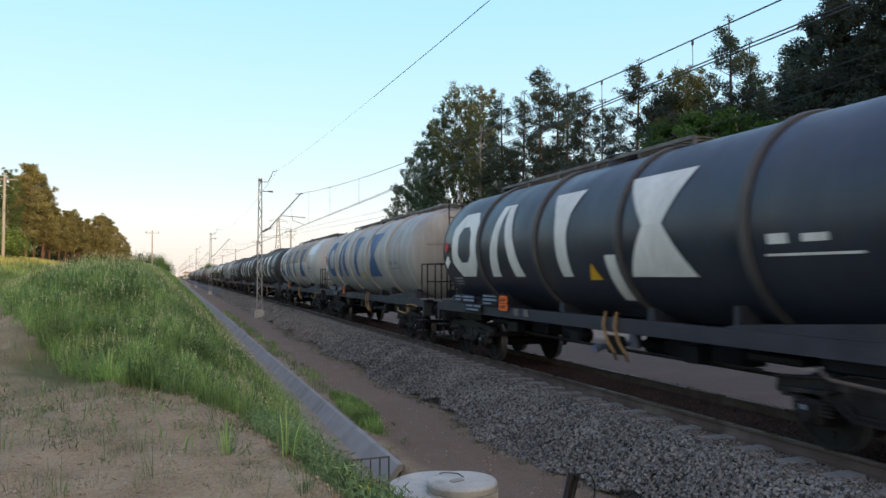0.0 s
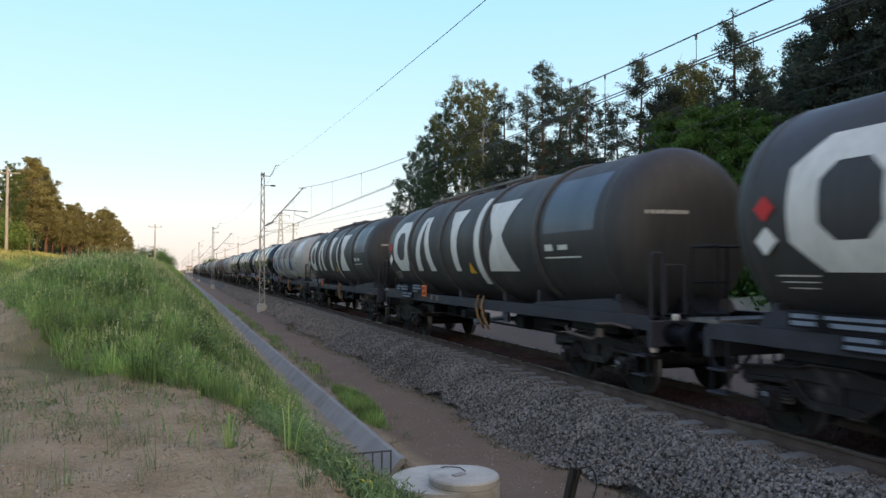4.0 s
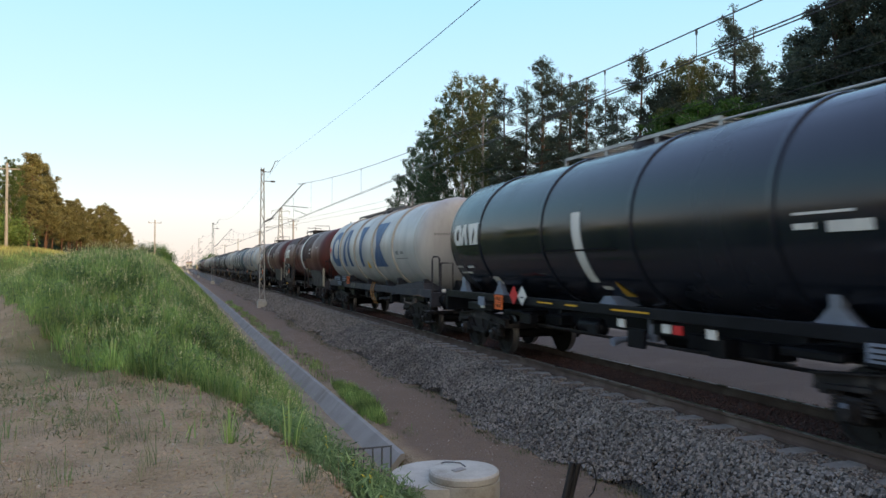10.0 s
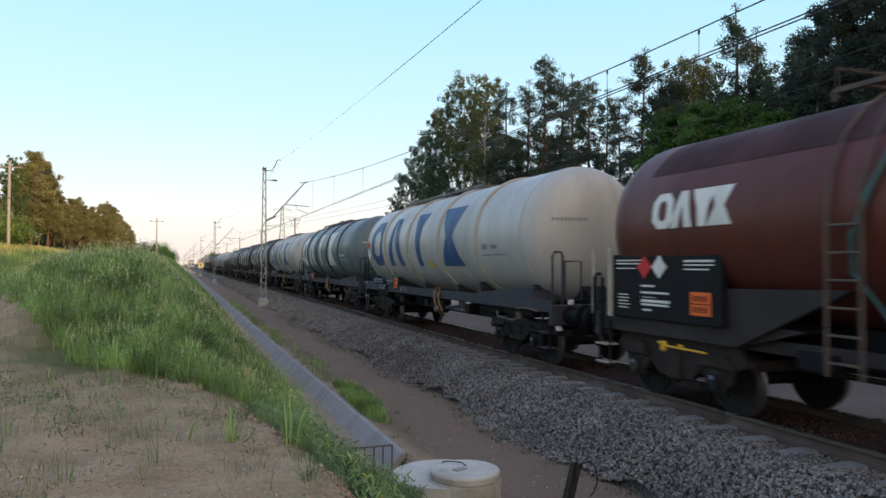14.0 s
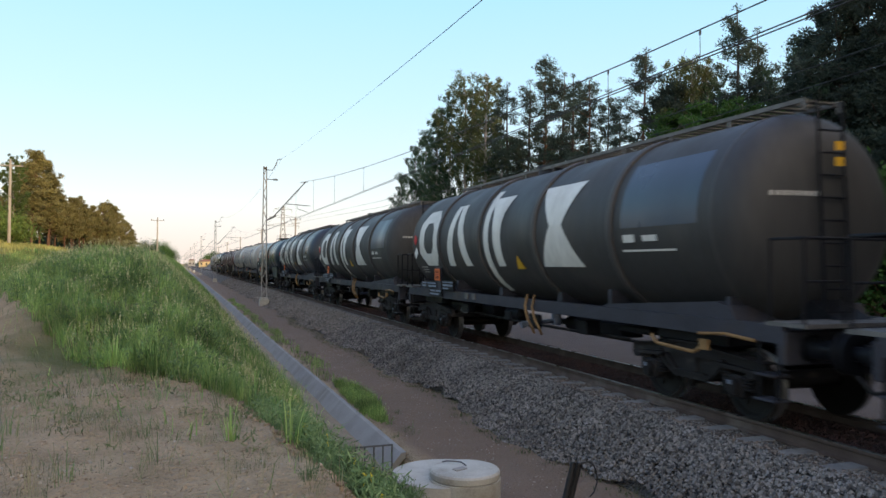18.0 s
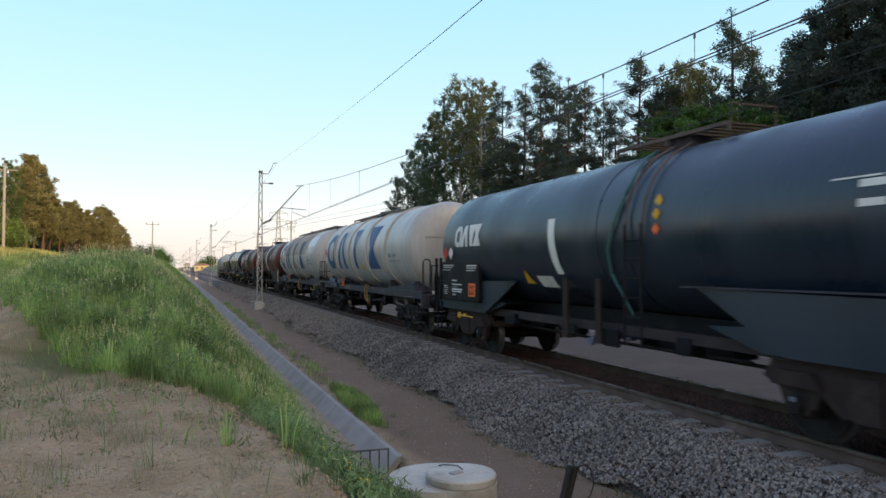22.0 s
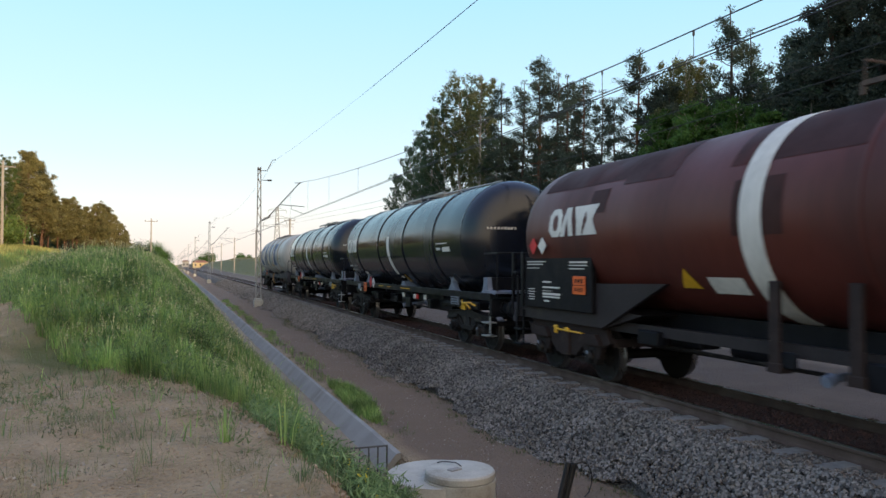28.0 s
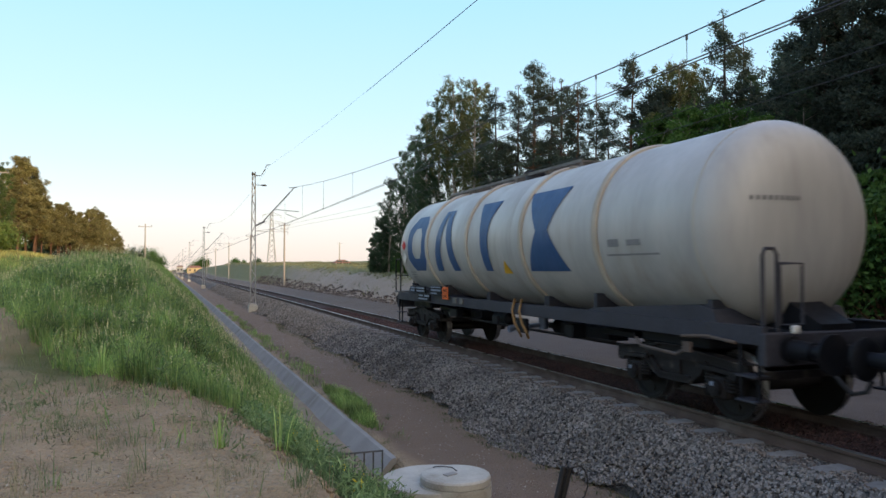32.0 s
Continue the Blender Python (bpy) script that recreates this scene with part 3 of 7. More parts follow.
def patch(bm, quad, R, zc, n=14, lift=0.006, m=2):
    """Paint on the tank's side: a quad of (y, z) corners, wrapped on the round wall, n steps up."""
    (ya, za), (yb, zb), (yc, z3), (yd, zd) = quad  # low-a, low-b, high-b, high-a
    rows = []
    for i in range(n + 1):
        f = i / n
        row = []
        for j in range(m + 1):
            g = j / m
            y = (ya * (1 - g) + yb * g) * (1 - f) + (yd * (1 - g) + yc * g) * f
            z = (za * (1 - g) + zb * g) * (1 - f) + (zd * (1 - g) + z3 * g) * f
            s = max(-0.999, min(0.999, (z - zc) / R))
            row.append(bm.verts.new((-(R + lift) * math.sqrt(1 - s * s), y, zc + (R + lift) * s)))
        rows.append(row)
    for a, b in zip(rows, rows[1:]):
        for j in range(m):
            bm.faces.new((a[j], a[j + 1], b[j + 1], b[j]))
    return bm


def rect(y0, y1, z0, z1):
    return ((y0, z0), (y1, z0), (y1, z1), (y0, z1))


def diamond(bm, y, z, r, x):
    vs = [bm.verts.new((x, y + a * r, z + b * r)) for a, b in ((-1, 0), (0, -1), (1, 0), (0, 1))]
    ws = [bm.verts.new((x + 0.012, v.co.y, v.co.z)) for v in vs]
    bm.faces.new(vs)
    for i in range(4):
        bm.faces.new((vs[i], vs[(i + 1) % 4], ws[(i + 1) % 4], ws[i]))
    bmesh.ops.recalc_face_normals(bm, faces=bm.faces)
    return bm


def octagon_ring(bm, y, z0, z1, w, band, R, zc):
    """A plain eight-sided ring."""
    c, h = (z0 + z1) / 2, (z1 - z0) / 2
    out = [(y + w / 2 * a, c + h * b) for a, b in ((-0.5, -1), (0.5, -1), (1, -0.55), (1, 0.55), (0.5, 1), (-0.5, 1), (-1, 0.55), (-1, -0.55))]
    fy, fz = 1 - band / (w / 2), 1 - band * 0.8 / h
    inn = [(y + (p - y) * fy, c + (q - c) * fz) for p, q in out]
    for i in range(8):
        j = (i + 1) % 8
        patch(bm, (out[i], out[j], inn[j], inn[i]), R, zc, 3, 0.006, 6)
    bmesh.ops.remove_doubles(bm, verts=bm.verts, dist=0.0005)
    return bm


def wheelset_mesh():
    bm = bmesh.new()
    cyl(bm, (-0.95, 0, 0), (0.95, 0, 0), 0.085, seg=16)
    for s in (-1, 1):
        x = s * GAUGE / 2
        prof = [(x - s * 0.075, 0.0), (x - s * 0.075, 0.485), (x - s * 0.045, 0.485), (x - s * 0.035, 0.463), (x + s * 0.06, 0.452), (x + s * 0.06, 0.40), (x + s * 0.015, 0.37), (x + s * 0.005, 0.2), (x + s * 0.07, 0.12), (x + s * 0.07, 0.0)]
        before = set(bm.verts)
        lathe(bm, prof, 0, 0, 32)
        for v in set(bm.verts) - before:
            v.co = Vector((v.co.y, v.co.x, v.co.z))
        for k in range(4):
            a = k * math.pi / 2 + 0.4
            cyl(bm, (x + s * 0.012, 0.28 * math.cos(a), 0.28 * math.sin(a)), (x + s * 0.03, 0.28 * math.cos(a), 0.28 * math.sin(a)), 0.045, seg=8)
    for f in bm.faces:
        f.material_index = int(all(math.hypot(v.co.y, v.co.z) > 0.44 for v in f.verts))
    return finish(bm, "wheelset", (M_WHEEL, M_TREAD), 40)


WHEEL_MESH = wheelset_mesh()
WHEELSETS = []


def bogie_frame_mesh():
    bm = bmesh.new()
    for s in (-1, 1):
        x = s * 1.0
        # arched top chord, fish-belly below it, with open windows between
        prism(bm, [(-1.42, 0.62), (-1.3, 0.70), (-0.7, 0.74), (0.7, 0.74), (1.3, 0.70), (1.42, 0.62), (1.40, 0.80), (0.5, 0.88), (0.3, 0.93), (-0.3, 0.93), (-0.5, 0.88), (-1.40, 0.80)], x - 0.05, x + 0.05)
        prism(bm, [(-1.42, 0.80), (-0.5, 0.88), (-0.3, 0.93), (0.3, 0.93), (0.5, 0.88), (1.42, 0.80), (1.42, 0.815), (0.5, 0.9), (0.3, 0.95), (-0.3, 0.95), (-0.5, 0.9), (-1.42, 0.815)], x - 0.11, x + 0.11)
        for e in (-1, 1):
            prism(bm, [(e * 0.70, 0.74), (e * 0.56, 0.74), (e * 0.30, 0.50), (e * 0.36, 0.43)], x - 0.06, x + 0.06)
        prism(bm, [(-0.37, 0.43), (0.37, 0.43), (0.33, 0.53), (-0.33, 0.53)], x - 0.09, x + 0.09)
        bx(bm, (x, 0, 0.66), (0.09, 0.2, 0.3))
        prism(bm, [(-0.66, 0.78), (-0.55, 0.60), (-0.4, 0.50), (0.4, 0.50), (0.55, 0.60), (0.66, 0.78)], x - 0.012, x + 0.012)
        prism(bm, [(-0.70, 0.76), (-0.57, 0.58), (-0.41, 0.47), (0.41, 0.47), (0.57, 0.58), (0.70, 0.76), (0.66, 0.78), (0.54, 0.61), (0.39, 0.505), (-0.39, 0.505), (-0.54, 0.61), (-0.66, 0.78)], x - 0.09, x + 0.09)
        for e in (-1, 1):
            prism(bm, [(e * 0.55, 0.74), (e * 1.3, 0.70), (e * 1.27, 0.60), (e * 1.16, 0.60), (e * 1.14, 0.66), (e * 0.66, 0.68)], x - 0.12, x + 0.12)
    bx(bm, (0, 0, 0.74), (1.9, 0.36, 0.18), bevel=0.02)
    for y in (-1.38, 1.38):
        bx(bm, (0, y, 0.66), (1.96, 0.07, 0.10))
    return finish(bm, "bogie", M_BOGIE, 30)


def plate_bogie_mesh():
    """Older bogie with a pressed plate side and deep pockets round the axle boxes."""
    bm = bmesh.new()
    for s in (-1, 1):
        x = s * 1.02
        prism(bm, [(-1.45, 0.72), (-1.2, 0.62), (-1.12, 0.42), (-0.68, 0.42), (-0.60, 0.60), (-0.35, 0.40), (0.35, 0.40), (0.60, 0.60), (0.68, 0.42), (1.12, 0.42), (1.2, 0.62), (1.45, 0.72), (1.3, 0.95), (-1.3, 0.95)], x - 0.05, x + 0.05)
        bx(bm, (x - s * 0.01, 0, 0.95), (0.2, 2.6, 0.03))
        for e in (-1, 1):
            prism(bm, [(e * 0.55, 0.66), (e * 1.25, 0.66), (e * 1.12, 0.84), (e * 0.68, 0.84)], x + s * 0.05, x + s * 0.14)
        bx(bm, (x + s * 0.04, 0, 0.62), (0.12, 0.34, 0.5), bevel=0.02)
    bx(bm, (0, 0, 0.76), (1.9, 0.4, 0.2), bevel=0.02)
    for y in (-1.42, 1.42):
        bx(bm, (0, y, 0.72), (1.96, 0.07, 0.14))
    return finish(bm, "bogie", M_BOGIE_BROWN, 30)


M_BOGIE_BROWN = surf("brown_dusty_bogie_steel", (0.022, 0.017, 0.017), (0.038, 0.028, 0.026), 0.7, spec=0.12, scale=4, fine=30, bump=0.3, c3=(0.055, 0.04, 0.035), s3=3, t3=0.58)


def axle_box_mesh():
    bm = bmesh.new()
    bx(bm, (0, 0, 0), (0.2, 0.28, 0.3), bevel=0.03)
    cyl(bm, (-0.1, 0, 0), (-0.16, 0, 0), 0.11, seg=16)
    cyl(bm, (-0.16, 0, 0), (-0.175, 0, 0), 0.075, seg=12)
    return finish(bm, "axle_box", M_BOGIE, 35)


def spring_mesh():
    bm = bmesh.new()
    prof = [(0.0, 0.0)]
    for i in range(6):
        z = i * 0.045
        prof += [(z, 0.075), (z + 0.012, 0.095), (z + 0.026, 0.095), (z + 0.038, 0.072)]
    prof.append((0.27, 0.0))
    lathe(bm, prof, 0, 0, 12)
    for v in bm.verts:
        v.co = Vector((v.co.x, v.co.z, v.co.y))
    return finish(bm, "spring", M_BOGIE, 40)


BOGIE_MESH, PLATE_MESH, BOX_MESH, SPRING_MESH = bogie_frame_mesh(), plate_bogie_mesh(), axle_box_mesh(), spring_mesh()
TAG_MESH = finish(bx(bmesh.new(), (0, 0, 0), (0.006, 0.07, 0.055), bevel=0.002), "label_plate", M_SADDLE)


def shoe_mesh():
    bm = bmesh.new()
    for s in (-1, 1):
        bx(bm, (s * 0.75, 0, 0), (0.1, 0.07, 0.34), bevel=0.015)
    bx(bm, (0, 0, -0.1), (1.5, 0.05, 0.06))
    return finish(bm, "brake_beam", M_BOGIE, 35)


SHOE_MESH = shoe_mesh()


def bogie(wagon, y, plated=False):
    b = part("bogie", PLATE_MESH if plated else BOGIE_MESH, None, wagon, "dusty steel four-wheel bogie")
    b.location = (0, y, 0)
    for dy in (-0.9, 0.9):
        w = part("wheelset", WHEEL_MESH, None, b, "dark steel wheels on an axle")
        w.matrix_parent_inverse = Matrix.Translation((0, dy, 0.46))
        for s in (-1, 1):
            o = part("axle_box", BOX_MESH, None, b)
            o.location, o.scale = (s * 1.0, dy, 0.46), (-s, 1, 1)
            if s < 0:
                for dz in (0.06,):
                    o = part("label_plate", TAG_MESH, None, b)
                    o.location = (-1.18, dy, 0.46 + dz)
            for e in (-0.2, 0.2):
                if plated:
                    continue
                o = part("spring", SPRING_MESH, None, b)
                o.location = (s * 1.0, dy + e, 0.42)
        o = part("brake_beam", SHOE_MESH, None, b)
        o.location = (0, dy * 0.38, 0.42)


def buffer_mesh():
    bm = bmesh.new()
    lathe(bm, [(0.0, 0.0), (0.0, 0.16), (-0.05, 0.17), (-0.06, 0.125), (-0.36, 0.115), (-0.37, 0.085), (-0.56, 0.085), (-0.57, 0.2), (-0.6, 0.24), (-0.63, 0.235), (-0.645, 0.0)], 0, 0, 20)
    return finish(bm, "buffer", M_BLACKFRAME, 35)


BUFFER_MESH = buffer_mesh()


def running_gear(wagon, frame_mat, half=7.5, plated=False, tread=None, ends=(-1, 1)):
    for y in (-5.6, 5.6):
        bogie(wagon, y, plated)
    for end in (-1, 1):
        for s in (-1, 1):
            o = part("buffer", BUFFER_MESH, None, wagon, "black round buffer")
            o.location, o.rotation_euler = (s * 0.875, end * half, 1.06), (0, 0, 0 if end < 0 else math.pi)
        bm = bmesh.new()
        bx(bm, (0, end * (half - 0.06), 1.06), (2.5, 0.12, 0.40), bevel=0.015)
        part("buffer_beam", bm, frame_mat, wagon)
        bm = bmesh.new()
        bx(bm, (0, end * (half + 0.12), 1.02), (0.16, 0.3, 0.14), bevel=0.02)
        pipe(bm, [(0, end * (half + 0.2), 1.02), (0, end * (half + 0.42), 0.92), (0, end * (half + 0.62), 0.98)], 0.045)
        part("coupling", bm, M_BOGIE, wagon, "greasy screw coupling")
        bm = bmesh.new()
        pts = [(-0.35, end * half, 0.95), (-0.36, end * (half + 0.2), 0.72), (-0.34, end * (half + 0.4), 0.55), (-0.3, end * (half + 0.56), 0.6), (-0.28, end * (half + 0.62), 0.74)]
        part("brake_hose", pipe(bm, pts, 0.03), M_RUBBER, wagon)
        for s in (-1, 1):
            if end not in ends:
                continue
            x, y = s * 1.22, end * (half - 0.28)
            bm = bmesh.new()
            for dy in (-0.15, 0.15) if tread is not M_GALV else (end * 0.15,):
                bx(bm, (x, y + dy, 0.77), (0.03, 0.05, 0.72), bevel=0.006)
            st = part("step", bm, tread if tread is M_GALV else M_BLACKFRAME, wagon, "steel shunter's step")
            for z in (0.42, 0.72):
                part("tread", bx(bmesh.new(), (x - s * 0.04, y, z), (0.24, 0.34, 0.03), bevel=0.005), tread or frame_mat, st)


def underframe_bits(wagon, mat):
    """Brake gear slung between the bogies."""
    bm = bmesh.new()
    lathe(bm, [(1.25, 0.0), (1.3, 0.1), (1.36, 0.16), (2.04, 0.16), (2.1, 0.1), (2.15, 0.0)], -0.3, 0.84, 18)
    part("air_reservoir", bm, mat, wagon, "black air reservoir")
    for y in (-5.6, 5.6):
        part("bolster", bx(bmesh.new(), (0, y, 1.03), (2.16, 1.5, 0.19), bevel=0.03), M_BLACKFRAME, wagon)
        part("brake_rigging", bx(bmesh.new(), (0, y * 0.72, 0.98), (1.9, 0.9, 0.12), bevel=0.03), M_BLACKFRAME, wagon)
    bm = bmesh.new()
    cyl(bm, (0.3, -0.6, 0.75), (0.3, 0.1, 0.75), 0.17, seg=18)
    bx(bm, (0.3, 0.35, 0.75), (0.12, 0.5, 0.12))
    part("brake_cylinder", bm, mat, wagon)
    bm = bmesh.new()
    bx(bm, (-0.2, -2.1, 0.84), (0.5, 1.7, 0.26), bevel=0.03)
    part("brake_rigging", bm, M_BLACKFRAME, wagon)
    part("brake_box", bx(bmesh.new(), (-0.35, 2.9, 0.88), (0.4, 0.7, 0.22), bevel=0.03), M_BLACKFRAME, wagon)
    bm = bmesh.new()
    pipe(bm, [(-0.7, -3.6, 0.78), (-0.7, -1.0, 0.74), (-0.7, 3.6, 0.78)], 0.022)
    pipe(bm, [(-0.2, -4.4, 0.66), (-0.2, 4.4, 0.66)], 0.03)
    part("brake_rod", bm, M_BOGIE, wagon)
    for c, d in (((-1.12, -0.9, 0.88), (0.08, 0.45, 0.3)), ((-1.15, 0.35, 0.92), (0.06, 0.3, 0.2)), ((-0.9, -2.6, 0.9), (0.3, 0.3, 0.26)), ((-1.0, 3.1, 0.92), (0.2, 0.5, 0.22))):
        part("valve_box", bx(bmesh.new(), c, d, bevel=0.02), M_BLACKFRAME, wagon)
    bm = bmesh.new()
    cyl(bm, (-0.2, -0.1, 1.1), (-0.2, -0.1, 0.72), 0.11, seg=14)
    cyl(bm, (-0.2, -0.1, 0.82), (-0.95, -0.1, 0.76), 0.05, seg=12)
    cyl(bm, (-0.95, -0.1, 0.76), (-1.05, -0.1, 0.73), 0.075, seg=12)
    part("outlet_valve", bm, M_SADDLE, wagon, "grey outlet valve")


def bars(wagon, specs, mat, R=None, zc=0, x=None, name="lettering_bar"):
    """Small lettering as plain bars: on the round wall, or flat at x."""
    for y0, y1, z0, z1 in specs:
        if R:
            part(name, patch(bmesh.new(), rect(y0, y1, z0, z1), R, zc, 2, 0.008), mat, wagon)
        else:
            part(name, bx(bmesh.new(), (x, (y0 + y1) / 2, (z0 + z1) / 2), (0.006, abs(y1 - y0), z1 - z0)), mat, wagon)


def orange_plate(wagon, x, y, z):
    bm = bmesh.new()
    bx(bm, (x, y, z), (0.02, 0.4, 0.32), bevel=0.006)
    p = part("hazard_plate", bm, M_ORANGE, wagon, "orange hazard plate with dark bars")
    part("dark_bar", bx(bmesh.new(), (x - 0.012, y, z), (0.004, 0.38, 0.012)), M_BLACK, p)
    for dz in (0.075, -0.075):
        for k in (-0.1, 0, 0.1):
            part("dark_bar", bx(bmesh.new(), (x - 0.012, y + k, z + dz), (0.004, 0.05, 0.075)), M_BLACK, p)


def head_number(wagon, R, half, zc, dish, z, front, mat=None):
    """A line of small bars across the end of the tank."""
    e = -1 if front else 1
    for k in range(9):
        x = -0.95 + k * 0.085
        r = math.hypot(x, z - zc) / R
        a = math.asin(min(0.999, r ** (1 / 0.64)))
        y = half - dish * (1 - math.cos(a)) + 0.006
        part("number_bar", bx(bmesh.new(), (x, e * y, z), (0.05, 0.004, 0.06)), mat or M_MARK_WHITE, wagon)


def walkway(wagon, y0, y1, z, mat, w=0.62):
    bm = bmesh.new()
    for x in (-w / 2, w / 2):
        bx(bm, (x, (y0 + y1) / 2, z), (0.05, y1 - y0, 0.06))
    n = int((y1 - y0) / 0.22)
    for i in range(n):
        bx(bm, (0, y0 + 0.1 + i * 0.22, z + 0.01), (w, 0.1, 0.02))
    ob = part("walkway", bm, mat, wagon, "steel walkway grating on the tank top")
    n = max(2, int((y1 - y0) / 1.3))
    for i in range(n + 1):
        y = y0 + (y1 - y0) * i / n
        for x in (-w / 2, w / 2):
            part("walkway_bracket", bx(bmesh.new(), (x, y, z - 0.06), (0.04, 0.06, 0.14)), mat, ob)
    return ob


def manlid(wagon, y, z):
    bm = bmesh.new()
    cyl(bm, (0, y, z - 0.15), (0, y, z + 0.1), 0.34, seg=24)
    cyl(bm, (0, y, z + 0.1), (0, y, z + 0.14), 0.38, seg=24)
    part("manhole_lid", bm, M_FRAME, wagon, "round tank manhole with lid")


def ladder(wagon, x, y, z0, z1, mat, w=0.42, along="x", lean=0.0):
    bm = bmesh.new()
    n = int((z1 - z0) / 0.29)

    def at(k, z):
        f = (z - z0) / (z1 - z0)
        return (x + k, y + lean * f, z) if along == "x" else (x + lean * f, y + k, z)
    for k in (-w / 2, w / 2):
        cyl(bm, at(k, z0), at(k, z1), 0.022, seg=8)
    for i in range(n):
        z = z0 + 0.15 + i * 0.29
        cyl(bm, at(-w / 2, z), at(w / 2, z), 0.016, seg=6)
    return part("ladder", bm, mat, wagon, "steel ladder")


def end_platform(wagon, end, mat, R, half=7.5):
    """Brakeman's stand with railings and the ladder up the tank's end."""
    y0, y1 = end * 7.25, end * 7.75
    bm = bmesh.new()
    bx(bm, (0, (y0 + y1) / 2, 1.34), (2.5, 0.6, 0.05))
    part("platform", bm, M_WALK, wagon, "worn grey platform grating")
    for x, y in ((-1.22, y1), (-0.62, y1), (0.62, y1), (1.22, y1), (-1.22, y0)):
        part("railing_post", pipe(bmesh.new(), [(x, y, 1.3), (x, y, 2.35)], 0.02), mat, wagon)
    part("railing", pipe(bmesh.new(), [(-1.22, y0, 2.35), (-1.22, y1, 2.35), (1.22, y1, 2.35), (1.22, y0, 2.35)], 0.02), mat, wagon, "thin steel tube railing")
    part("railing", pipe(bmesh.new(), [(-1.22, y1, 1.85), (-0.62, y1, 1.85)], 0.016), mat, wagon)
    ob = ladder(wagon, -0.1, end * 7.22, 1.3, 4.15, mat, lean=-end * 0.12)
    for z in (3.35, 3.55):
        part("warning_sign", bx(bmesh.new(), (-0.1, end * 7.25, z), (0.14, 0.01, 0.11)), M_YELLOW, ob, "small yellow warning sign")


def end_grab(wagon, end, mat):
    """Looped handrail and a box of bars below the tank's end."""
    bm = bmesh.new()
    x, y = -1.05, end * 7.4
    pipe(bm, [(x - 0.13, y, 1.0), (x - 0.13, y, 2.2), (x - 0.09, y, 2.28), (x + 0.05, y, 2.28), (x + 0.09, y, 2.2), (x + 0.09, y, 1.0)], 0.025)
    part("handrail", bm, mat, wagon, "looped steel handrail")
    bm = bmesh.new()
    pipe(bm, [(x + 0.14, y, 2.1), (x + 0.5, y, 2.1), (x + 0.5, y, 1.35), (x + 0.14, y, 1.35), (x + 0.14, y, 2.1)], 0.02)
    part("handrail", bm, mat, wagon)


